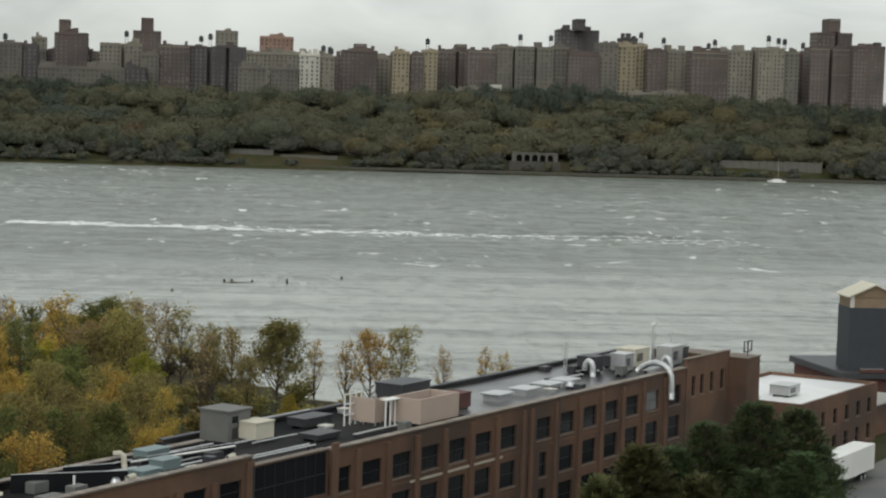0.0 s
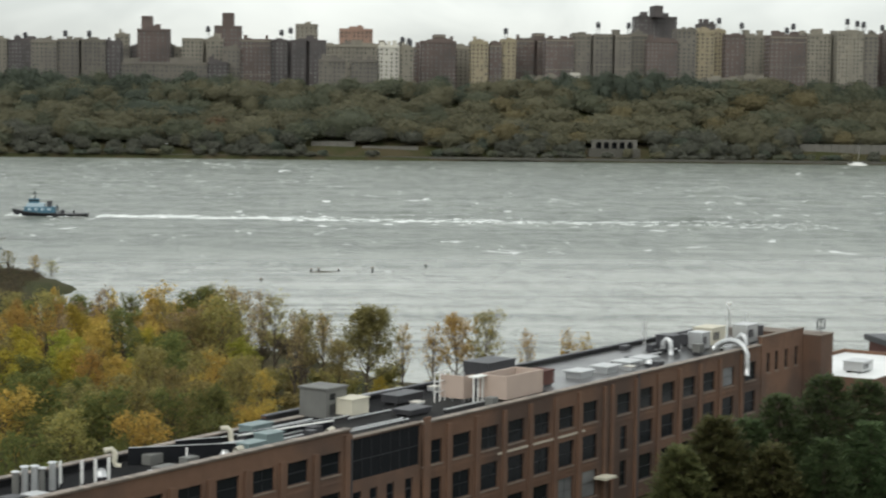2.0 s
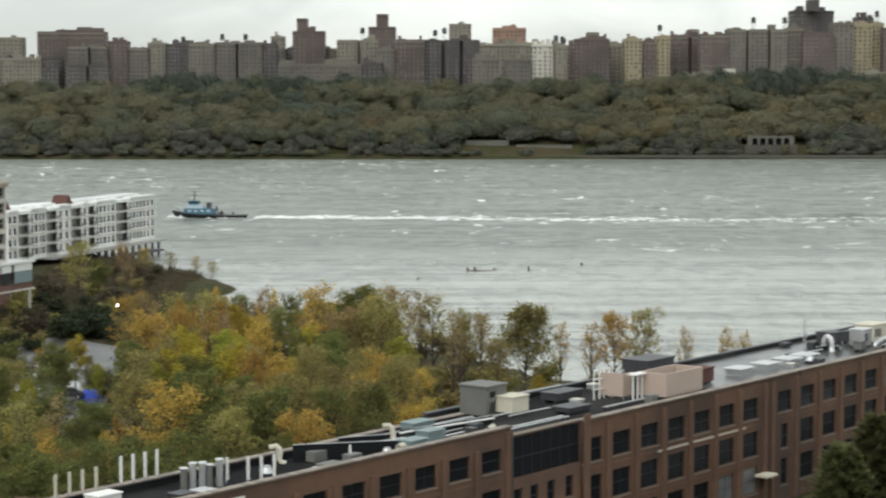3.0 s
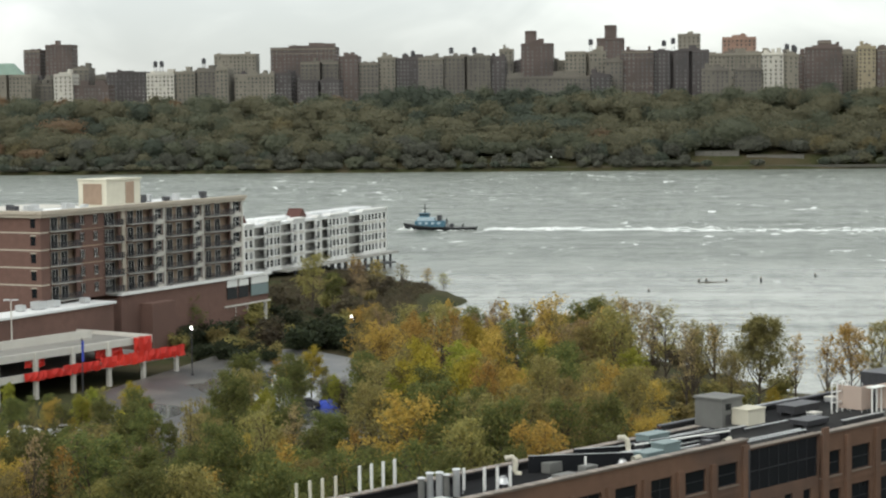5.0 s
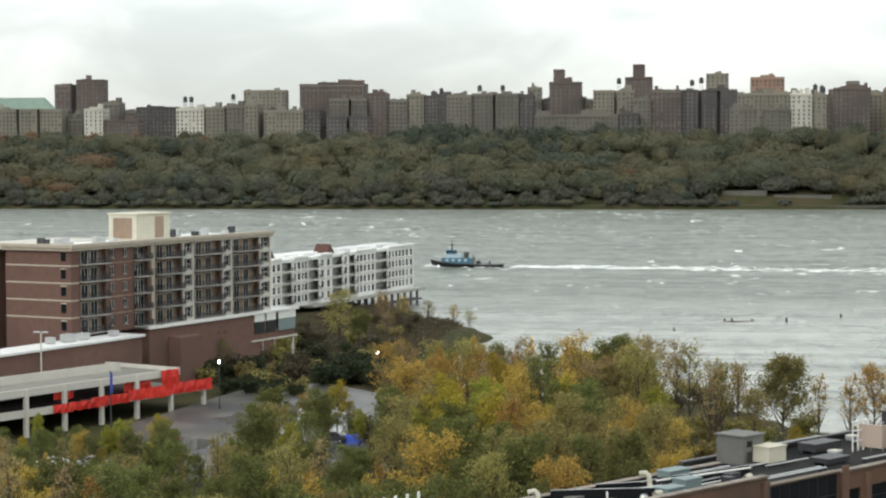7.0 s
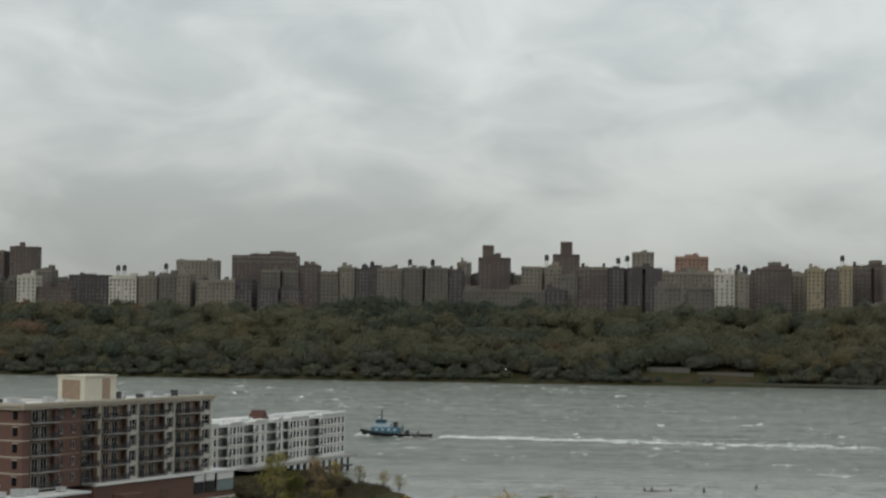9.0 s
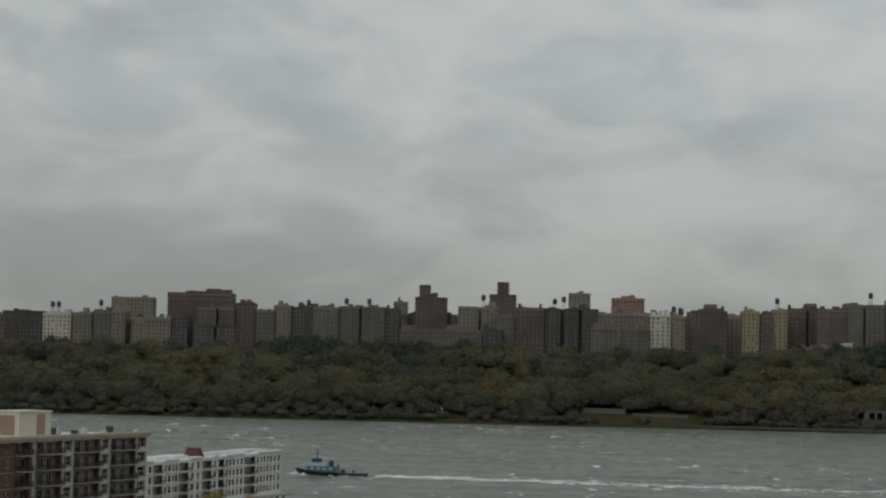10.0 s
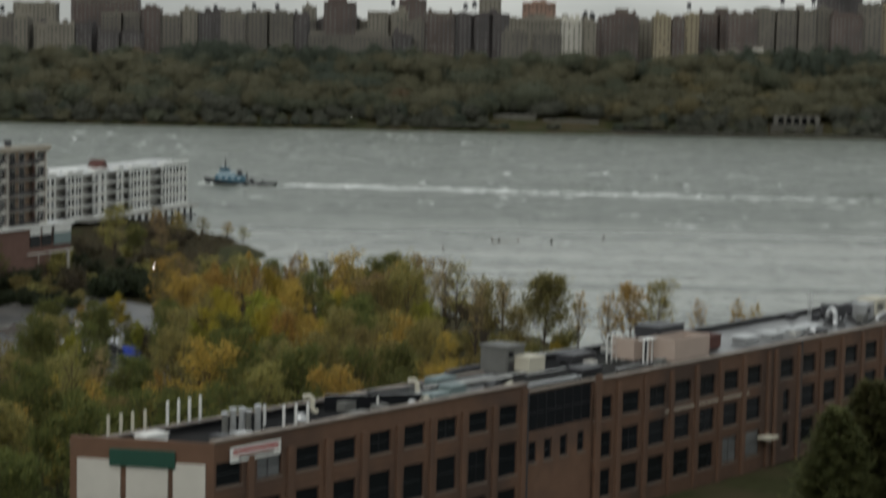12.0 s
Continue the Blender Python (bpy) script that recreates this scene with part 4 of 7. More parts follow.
part("bar", Build().box(1.8, 6.7, -0.235, -0.225, 12.95, 13.2), RED_PAINT, ban)
part("bar", Build().box(2.4, 6.2, -0.235, -0.225, 12.45, 12.65), GREY_PAINT, ban)
part("bar", Build().box(1.8, 6.7, -0.235, -0.225, 12.74, 12.82), RED_PAINT, ban)
EM = frame_at(-5.3, 9.9, 0, 5.3, -9.9)
for i, (a, b) in enumerate(((0.6, 4.0), (4.45, 7.7), (8.1, 10.6))):
    part("panel", Build().box(a, b, -0.12, 0.0, 0.5, 12.3, bevel=0.02), CONCRETE_LIGHT, fac, "pale grey wall panel", m=EM)
part("sign_board", Build().box(3.2, 8.3, -0.3, -0.13, 11.9, 13.2, bevel=0.03), GREEN_PAINT, fac, "dark green sign board", m=EM)
part("canopy", Build().box(81.0, 83.2, -1.5, -0.05, 3.4, 3.65, bevel=0.05), CREAM, fac, "small yellow-cream door canopy")


# ---- things on the factory roof ----
def on_roof(name, x, y, z, label, category, group=""):
    return thing(name, FM @ Matrix.Translation((x, y, z)), label, category, group)


def roof_unit(name, x, y, z, w, d, h, mat, label, grille=True, legs=0.25):
    """A sheet-metal unit on skids, with an overhanging lid and a louvred side."""
    ob = on_roof(name, x, y, z, label, "rooftop unit", "rooftop units")
    part("casing", Build().box(0, w, 0, d, legs, h - 0.12, bevel=0.02), mat, ob)
    part("lid", Build().box(-0.08, w + 0.08, -0.08, d + 0.08, h - 0.12, h, bevel=0.03), mat, ob)
    for yy in (d * 0.15, d * 0.75):
        part("skid", Build().box(0, w, yy, yy + 0.15, 0, legs), METAL_DARK, ob)
    if grille:
        gr = part("grille", Build().box(w * 0.12, w * 0.55, -0.04, -0.005, h * 0.35, h * 0.75), METAL_DARK, ob)
        for i in range(4):
            zz = h * (0.38 + 0.09 * i)
            part("slat", Build().box(w * 0.13, w * 0.54, -0.07, -0.042, zz, zz + 0.04), mat, gr)
    return ob


hut = on_roof("roof_hut", 50.5, 10.8, 12.35, "grey sheet-clad stair hut with a flat lid", "hut")
part("hut_wall", pierced(Build(), 3.1, 0, 2.6, [(0.5, 1.4, 1.6, 2.2), (0.5, 1.5, 0.2, 1.2)], 0.15), GREY_PAINT, hut)
part("hut_wall", Build().box(0, 3.1, 2.9, 3.05, 0, 2.6), GREY_PAINT, hut)
part("hut_wall", Build().box(0, 0.15, 0.15, 2.9, 0, 2.6), GREY_PAINT, hut)
part("hut_wall", Build().box(2.95, 3.1, 0.15, 2.9, 0, 2.6), GREY_PAINT, hut)
part("flat_roof", Build().box(-0.15, 3.25, -0.15, 3.2, 2.6, 2.76, bevel=0.03), GREY_PAINT, hut)
part("pane", Build().box(0.5, 1.4, 0.06, 0.1, 1.6, 2.2), GLASS, hut)
part("door", Build().box(0.5, 1.5, 0.06, 0.1, 0.2, 1.2), METAL_DARK, hut)
roof_unit("air_handler", 52.0, 9.0, 12.35, 2.6, 2.0, 1.75, CREAM, "cream sheet-metal air handler beside the stair hut", grille=False)
for x, y, w, d in ((66.4, 6.3, 0.35, 2.8), ):
    pk = on_roof("plant_screen", x, y, 12.35, "pinkish beige plant screen panel on the roof", "screen")
    part("panel", Build().box(0, 0.2, 0, d, 0.3, 2.5, bevel=0.02), PINK_PANEL, pk)
    part("panel", Build().box(0.2, 2.0, 0, 0.2, 0.3, 2.5, bevel=0.02), PINK_PANEL, pk)
    for yy in (0.3, d - 0.3):
        part("brace", Build().tube([(0.2, yy, 2.2), (1.5, yy, 0)], 0.05, 5), METAL, pk)
    for yy in (0.1, d * 0.5, d - 0.1):
        part("post", Build().box(0.22, 0.3, yy - 0.04, yy + 0.04, 0, 2.9), METAL, pk)
pk = on_roof("screen_enclosure", 68.3, 2.6, 12.35, "pinkish beige box-shaped plant screen on the roof", "screen")
part("panel", Build().box(0, 0.2, 0, 3.2, 0.35, 2.6, bevel=0.02), PINK_PANEL, pk)
part("panel", Build().box(0.2, 6.8, 0, 0.2, 0.35, 2.6, bevel=0.02), PINK_PANEL, pk)
part("panel", Build().box(6.6, 6.8, 0.2, 3.2, 0.35, 2.6, bevel=0.02), PINK_PANEL, pk)
part("panel", Build().box(0.2, 6.6, 3.0, 3.2, 0.35, 2.6, bevel=0.02), PINK_PANEL, pk)
for xx in (0.3, 3.4, 6.4):
    for yy in (0.3, 2.8):
        part("leg", Build().box(xx, xx + 0.12, yy, yy + 0.12, 0, 0.4), METAL_DARK, pk)
part("inner_unit", Build().box(1.0, 5.8, 0.7, 2.6, 0.35, 1.5, bevel=0.05), METAL_DARK, pk)
roof_unit("chiller", 76.0, 9.5, 12.35, 5.2, 3.0, 2.5, METAL_DARK, "dark rooftop chiller with a flat lid", grille=False)
roof_unit("brown_unit", 78.8, 5.2, 12.35, 3.0, 2.0, 1.7, RUST, "squat rust-brown rooftop unit on skids", grille=False)
for x, y in ((87.5, 5.3), (92.7, 5.0), (97.6, 5.0), (101.6, 5.0)):
    v = on_roof("skylight_vent", x, y, 12.36, "pale square roof vent with a flat hood on a wet roof", "roof vent", "roof vents")
    part("curb", Build().box(0, 2.6, 0, 1.8, 0, 0.6, bevel=0.02), METAL, v)
    part("hood", Build().box(-0.25, 2.85, -0.25, 2.05, 0.6, 0.78, bevel=0.05), METAL, v)
roof_unit("air_handler", 113.0, 7.5, 12.36, 2.2, 2.2, 2.0, METAL_DARK, "dark air handler on the wet roof")
roof_unit("air_handler", 116.4, 5.4, 12.36, 2.2, 1.8, 2.2, METAL, "pale air handler on the wet roof")
roof_unit("condenser", 119.2, 8.2, 12.36, 1.8, 1.4, 1.5, METAL_DARK, "small dark condenser behind the air handlers", grille=False)
roof_unit("condenser", 113.4, 4.2, 12.36, 1.2, 1.0, 1.2, GREY_PAINT, "small grey condenser on the wet roof", grille=False)
roof_unit("air_handler", 120.6, 6.2, 12.36, 3.8, 2.4, 2.3, CREAM, "cream air handler near the end of the roof")
roof_unit("air_handler", 125.4, 3.8, 12.36, 3.0, 2.0, 2.4, METAL, "grey air handler near the end of the roof")
roof_unit("condenser", 129.4, 4.4, 12.36, 2.0, 1.4, 1.9, METAL_DARK, "dark condenser at the end of the roof", grille=False)


def bent_duct(name, m, pts, r, mat, label, ribs=True):
    ob = thing(name, m, label, "duct")
    part("duct_tube", Build().tube(pts, r, 12), mat, ob, smooth=True)
    for i in range(1, len(pts) - 1, 2):
        a, b = Vector(pts[i]), Vector(pts[i + 1])
        d = (b - a).normalized() * 0.06
        part("seam", Build().tube([tuple(a - d), tuple(a + d)], r * 1.07, 12), mat, ob)
    return ob


def arch(x0, z0, x1, z1, top, n=9):
    """An arching run in the local x-z plane."""
    out = [(x0, 0, z0)]
    for i in range(n):
        t = math.pi * i / (n - 1)
        out.append(((x0 + x1) / 2 - (x1 - x0) / 2 * math.cos(t), 0, top - 1.0 + math.sin(t)))
    return out + [(x1, 0, z1)]


bent_duct("silver_duct", FM @ pose(115.8, 0, 12.36), [(0.4, 3.8, 0.5), (0.4, 3.2, 1.0), (0.4, 2.4, 1.45), (0.3, 1.5, 1.65), (0.2, 0.6, 1.5), (0.0, -0.2, 1.05), (0, -0.55, 0.3), (0, -0.6, -1.2), (0, -0.6, -2.2)], 0.34, METAL, "bright silver duct curving over the parapet and down")
bent_duct("gooseneck_vent", FM @ pose(119.3, 1.2, 12.36, 0, 0, 90), arch(0, 0, 1.0, 0.9, 1.9), 0.32, METAL, "silver gooseneck vent by the parapet")
bent_duct("gooseneck_vent", FM @ pose(111.6, 7.0, 12.36, 0, 0, 90), arch(0, 0, 1.0, 0.8, 1.7), 0.32, METAL, "silver gooseneck vent on the roof")
bent_duct("elbow_duct", FM @ pose(20.4, 9.3, 12.55, 0, 0, -48) @ Matrix.Scale(0.76, 4), [(-0.5, 0, 1.75), (0.2, 0, 1.9), (0.55, 0, 1.6), (0.6, 0, 1.1), (0.5, 0, 0.6), (0.7, 0, 0.2), (1.2, 0, 0.1)], 0.29, CREAM, "cream elbow duct folded over the black screen")
bent_duct("elbow_duct", FM @ pose(34.4, 9.4, 12.45, 0, 0, -48) @ Matrix.Scale(0.76, 4), [(-0.4, 0, 1.7), (0.3, 0, 1.75), (0.65, 0, 1.45), (0.75, 0, 0.9), (0.8, 0, 0.3)], 0.3, CREAM, "cream elbow duct over the roof edge")
bent_duct("elbow_duct", FM @ pose(27.6, 2.2, 12.6), [(-0.5, 0, 1.1), (0.1, 0, 1.2), (0.4, 0, 0.9), (0.45, 0, 0.2)], 0.26, CREAM, "small cream elbow vent on the roof")
bent_duct("elbow_duct", FM @ pose(38.0, 1.0, 12.6), [(-0.5, 0, 1.3), (0.1, 0, 1.45), (0.4, 0, 1.1), (0.45, 0, 0.2)], 0.26, CREAM, "small cream elbow vent by the parapet")
for x0, y0, x1, y1, h in ((21.8, 8.6, 28.6, 3.4, 1.35), (27.6, 8.8, 31.2, 7.0, 1.1), (36.0, 7.6, 45.5, 6.4, 0.9)):
    sc = on_roof("plant_screen", 0, 0, 12.6, "low black sheet screen round roof plant", "screen")
    dx, dy = x1 - x0, y1 - y0
    k = math.hypot(dx, dy)
    nxx, nyy = -dy / k * 0.06, dx / k * 0.06
    part("sheet", Build().prism([(x0, y0), (x1, y1), (x1 + nxx, y1 + nyy), (x0 + nxx, y0 + nyy)], 0, h), BLACK, sc)
    part("top_rail", Build().tube([(x0, y0, h + 0.03), (x1, y1, h + 0.03)], 0.035, 6), METAL, sc)
for x, y, w, d, h in ((31.0, 4.0, 2.2, 1.4, 0.9), (34.6, 5.0, 2.2, 1.4, 1.1), (36.6, 8.2, 2.8, 1.4, 1.2)):
    roof_unit("teal_unit", x, y, 12.6, w, d, h, TEAL, "pale teal rooftop condenser", grille=False)
for x, y, h in ((8.6, 7.4, 1.6), (9.3, 7.2, 1.9), (9.9, 6.8, 1.9), (10.4, 6.6, 1.7), (11.3, 6.4, 2.0)):
    v = on_roof("vent_stack", x, y, 12.6, "grey cylindrical vent stack on the roof", "vent", "vent stacks")
    part("flue", Build().cone(0, 0, 0, h, 0.26, 0.26, 10), METAL if h > 1.8 else GREY_PAINT, v)
    part("cap", Build().cone(0, 0, h, h + 0.08, 0.36, 0.3, 10), METAL, v)


def antenna(x, y, z, h, label):
    a = on_roof("antenna_panel", x, y, z, label, "antenna", "roof antennas")
    part("mast", Build().cone(0, 0, 0, h, 0.06, 0.06, 6), METAL, a)
    part("radome", Build().box(-0.1, 0.1, -0.17, -0.05, 0.3, h + 0.1, bevel=0.03), CREAM if h < 1.8 else WHITE, a)


for x, y in ((13.2, 5.4), (14.2, 5.0), (15.3, 4.7), (12.2, 6.6)):
    antenna(x, y, 12.6, 1.9, "white panel antenna on a short roof mast")
for x, y in ((-1.6, 9.9), (-0.3, 9.9), (0.9, 9.9), (2.2, 9.9), (4.6, 9.9), (5.8, 9.9), (7.0, 9.9), (8.2, 9.9)):
    antenna(x, y, 13.22, 1.7 if x < 4 else 2.1, "slim white panel antenna on the back parapet")
roof_unit("condenser", 0.2, 7.4, 12.6, 2.2, 1.4, 0.9, WHITE, "white low condenser on the tar roof", grille=False)
roof_unit("condenser", 4.4, 3.6, 12.6, 1.4, 1.2, 0.8, METAL_DARK, "small dark condenser on the tar roof", grille=False)
roof_unit("condenser", 6.2, 3.2, 12.6, 1.4, 1.2, 0.8, METAL, "small grey condenser on the tar roof", grille=False)
for i, pts in enumerate((((16.0, 2.2, 0.35), (22, 3.2, 0.35), (26.5, 2.6, 0.35)), ((30, 9.3, 0.5), (38, 9.2, 0.5), (46, 9.0, 0.5)), ((40.5, 1.6, 0.75), (50.0, 1.5, 0.75)), ((40.5, 2.2, 0.75), (50.0, 2.1, 0.75)), ((50.5, 8.3, 0.3), (62, 8.0, 0.3)), ((25.0, 7.6, 0.9), (29.5, 5.8, 0.9), (32.0, 5.4, 0.9)), ((56, 13.3, 0.9), (66, 13.2, 0.9)))):
    pp = on_roof("roof_pipe", 0, 0, 12.6 if pts[0][0] < 46 else 12.35, "grey pipe run on roof stands", "pipe")
    part("pipe", Build().tube(pts, 0.075, 8), METAL, pp)
    for p in pts:
        part("stand", Build().box(p[0] - 0.08, p[0] + 0.08, p[1] - 0.15, p[1] + 0.15, 0, p[2] - 0.1), METAL_DARK, pp)
roof_unit("roof_curb", 55.5, 5.0, 12.35, 3.4, 2.0, 0.7, METAL_DARK, "low wide dark roof unit", grille=False)
roof_unit("roof_curb", 60.5, 9.8, 12.35, 4.2, 2.0, 1.0, METAL_DARK, "low dark roof unit by the back parapet", grille=False)
for x, y, h in ((126.0, 6.6, 4.6), (109.5, 9.5, 3.8), (112.0, 10.5, 3.6), (129.5, 8.0, 3.4), (131.0, 6.5, 3.2)):
    pl = on_roof("roof_pole", x, y, 12.36, "thin metal pole on the roof", "pole")
    part("pole", Build().cone(0, 0, 0, h, 0.07, 0.05, 6), METAL, pl)
    if h > 4:
        part("lamp_head", Build().box(-0.2, 0.6, -0.15, 0.15, h, h + 0.3, bevel=0.05), WHITE, pl)
fan = on_roof("roof_frame", 135.0, -1.6, 13.32, "square dark metal frame on a post above the brick end", "frame")
part("post", Build().cone(0, 0, 0, 0.5, 0.06, 0.06, 6), METAL_DARK, fan)
for x0, x1, z0, z1 in ((-1.2, 1.2, 0.5, 0.62), (-1.2, 1.2, 1.7, 1.82), (-1.2, -1.08, 0.62, 1.7), (1.08, 1.2, 0.62, 1.7), (-0.06, 0.06, 0.62, 1.7)):
    part("bar", Build().box(x0, x1, -0.06, 0.06, z0, z1), METAL_DARK, fan)

lat = on_roof("pipe_rack", 64.6, 8.4, 12.35, "white steel pipe rack beside the plant screens", "rack")
for q in range(4):
    part("upright", Build().box(q * 0.9, q * 0.9 + 0.1, 0, 0.1, 0, 2.9), WHITE, lat)
for z in (0.9, 1.9, 2.8):
    part("crossbar", Build().box(0.1, 2.7, 0.102, 0.18, z, z + 0.1), WHITE, lat)
rack = on_roof("pipe_rack", 66.2, 5.0, 12.35, "white steel frame between the plant screens", "rack")
for q in range(3):
    part("upright", Build().box(q * 0.8, q * 0.8 + 0.12, 0, 0.12, 0, 2.5), WHITE, rack)
part("top_sheet", Build().box(-0.1, 1.9, -0.3, 0.6, 2.5, 2.62, bevel=0.02), WHITE, rack)
for pts in (((17.5, 1.6, 0.25), (24.0, 4.4, 0.25), (29.0, 3.6, 0.25)), ((23.6, 4.2, 0.2), (23.6, 4.2, 1.6)), ((12.0, 4.0, 0.2), (20.0, 2.2, 0.2)), ((26.0, 8.4, 0.5), (31.0, 3.0, 0.5)), ((33.0, 6.8, 1.0), (44.0, 5.2, 1.0))):
    pp = on_roof("conduit", 0, 0, 12.6, "thin white conduit on the tar roof", "pipe")
    part("pipe", Build().tube(pts, 0.09, 6), WHITE, pp)
    for p in pts:
        part("stand", Build().box(p[0] - 0.06, p[0] + 0.06, p[1] - 0.06, p[1] + 0.06, 0, p[2] - 0.05), METAL_DARK, pp)

# small clutter: curbs, pipes, hatches and cable trays scattered over the roofs
rng_c = random.Random(31)
for i in range(46):
    left = i % 2 == 0
    x = rng_c.uniform(15, 45) if left else rng_c.uniform(52, 121)
    y = rng_c.uniform(1.2, 9.0) if left else rng_c.uniform(1.4, 13.0)
    z = 12.6 if left else 12.36
    if not left and 65 < x < 84 and y < 9:
        continue
    kind = rng_c.randrange(4)
    if kind == 0:
        c = on_roof("roof_hatch", x, y, z, "small grey roof hatch with a sloped lid", "hatch", "roof hatches")
        part("curb", Build().box(0, 1.1, 0, 0.9, 0, 0.4, bevel=0.02), METAL, c)
        part("lid", Build().box(-0.06, 1.16, -0.06, 0.96, 0.4, 0.5, bevel=0.03), CONCRETE_LIGHT, c)
    elif kind == 1:
        c = on_roof("cable_tray", x, y, z, "low metal cable tray across the roof", "cable tray", "cable trays")
        ln = rng_c.uniform(3, 8)
        part("tray", Build().box(0, ln, 0, 0.35, 0.3, 0.38), METAL, c)
        for q in (0.2, ln - 0.4):
            part("foot", Build().box(q, q + 0.15, 0.05, 0.3, 0, 0.3), METAL_DARK, c)
    elif kind == 2:
        c = on_roof("exhaust_fan", x, y, z, "mushroom-shaped exhaust fan on the roof", "fan", "exhaust fans")
        part("curb", Build().box(-0.4, 0.4, -0.4, 0.4, 0, 0.35), METAL_DARK, c)
        part("dome", Build().tube([(0, 0, 0.35), (0, 0, 0.45), (0, 0, 0.75), (0, 0, 0.9)], 0.55, 12, taper=0.25), METAL, c, smooth=True)
    else:
        c = on_roof("roof_box", x, y, z, "small dark equipment box on the roof", "equipment box", "roof boxes")
        part("casing", Build().box(0, rng_c.uniform(0.8, 2.0), 0, 0.9, 0.08, rng_c.uniform(0.5, 1.2), bevel=0.03), METAL_DARK if i % 3 else GREY_PAINT, c)
        part("foot", Build().box(0.1, 0.7, 0.1, 0.8, 0, 0.08), METAL_DARK, c)

# ---- lower workshop, tank house and trailer beside the road ----
wsh = thing("workshop_building", FM @ Matrix.Translation((138.5, -7.4, -0.9)), "low brown brick workshop with a bright white roof", "building")
wh = [(3 + 4.2 * i - 0.7, 3 + 4.2 * i + 0.7, 5.0, 6.9) for i in range(6)] + [(3 + 4.2 * i - 0.7, 3 + 4.2 * i + 0.7, 1.6, 3.6) for i in range(6)]
part("wall", pierced(Build(), 27, 0, 8.6, wh, 0.4), BRICK, wsh)
for h in wh:
    window(wsh, *h, 0.2, mullions=0)
part("wall", Build().box(0, 0.4, 0.4, 15, 0, 8.6), BRICK, wsh)
part("wall", Build().box(26.6, 27, 0.4, 15, 0, 8.6), BRICK, wsh)
part("wall", Build().box(0.4, 26.6, 14.6, 15, 0, 8.6), BRICK, wsh)
part("roof", Build().box(0.4, 26.6, 0.4, 14.6, 7.9, 8.2), ROOF_WHITE, wsh, "wet white membrane roof")
part("annex", Build().box(27, 42, 1.0, 11, 0, 5.0), BRICK, wsh, "lower brick annex")
part("annex_roof", Build().box(26.9, 42.2, 0.8, 11.2, 5.0, 5.2), CONCRETE, wsh)
roof_unit("air_handler", 145.5, -3.0, 7.3, 3.6, 2.6, 1.5, METAL, "pale air handler on the white roof")
roof_unit("air_handler", 139.2, 2.0, 7.3, 2.6, 2.2, 1.3, CREAM, "cream roof unit on the white roof", grille=False)

shed = thing("mill_building", frame_at(90.5, 283, 1.4, 1, 0.1), "dark low mill building with a cluttered rusty roof edge", "building")
part("wall", Build().box(0, 44, 0, 18, 0, 6.6), RUST, shed)
part("roof", Build().box(-0.6, 44.6, -0.8, 18.6, 6.6, 7.5, bevel=0.1), METAL_DARK, shed)
part("parapet", Build().box(2, 44.6, -0.9, -0.5, 7.5, 7.9), RUST, shed)
for i in range(9):
    part("roof_sheet", Build().box(3 + 4.4 * i, 6.4 + 4.4 * i, 0.4, 1.6, 7.5, 7.75 + 0.12 * (i % 3), bevel=0.04), CONCRETE if i % 2 else METAL, shed)
part("door", Build().box(14, 17, -0.06, -0.004, 2.5, 6.0), WHITE, shed)
part("door", Build().box(18, 22, -0.06, -0.004, 2.5, 6.2), RED_PAINT, shed)
tank = thing("tank_house", frame_at(91.6, 285.2, 10.7, 0.975, -0.02), "tall dark slate tank house with a wooden gabled top", "tank house")
part("body", Build().box(0, 7.2, 0, 5.5, -1.8, 7.0), TANK_DARK, tank)
part("top_storey", Build().box(0.1, 7.1, 0.1, 5.4, 7.0, 8.5), WOOD, tank)
for xx in (0.0, 6.5):
    part("corner_post", Build().box(xx, xx + 0.6, -0.08, -0.004, 7.0, 8.6), CONCRETE_LIGHT, tank)
rf = Build()
rf.v = [(-0.4, -0.5, 8.4), (7.6, -0.5, 8.4), (3.5, -0.5, 10.2), (-0.4, 6, 8.4), (7.6, 6, 8.4), (3.5, 6, 10.2), (-0.4, -0.5, 8.6), (7.6, -0.5, 8.6), (3.5, -0.5, 10.4), (-0.4, 6, 8.6), (7.6, 6, 8.6), (3.5, 6, 10.4)]
rf.f = [(6, 8, 11, 9), (8, 7, 10, 11), (0, 3, 5, 2), (2, 5, 4, 1), (0, 2, 8, 6), (2, 1, 7, 8), (3, 9, 11, 5), (5, 11, 10, 4), (0, 6, 9, 3), (1, 4, 10, 7)]
rf.mi = [0] * 10
part("gable_roof", rf, CREAM, tank, "pale sheet gable roof")
part("gable_end", Build().prism([(0, 0), (1, 0), (0.5, 1)], 0, 0.15), WOOD, tank, m=Matrix(((7.2, 0, 0, 0.0), (0, 0, 1, 0.0), (0, 1.75, 0, 8.45), (0, 0, 0, 1))))

trl = thing("truck_trailer", frame_at(69.5, 224.0, 2.6, 0.605, 0.796), "white box trailer parked beside the road", "trailer")
part("box_body", Build().box(0, 16.0, 0, 2.6, 1.1, 4.0, bevel=0.05), WHITE, trl)
part("chassis", Build().box(0.5, 15.5, 0.6, 2.0, 0.75, 1.1), METAL_DARK, trl)
part("rear_frame", Build().box(-0.06, 0, 0, 2.6, 1.1, 4.0), METAL, trl)
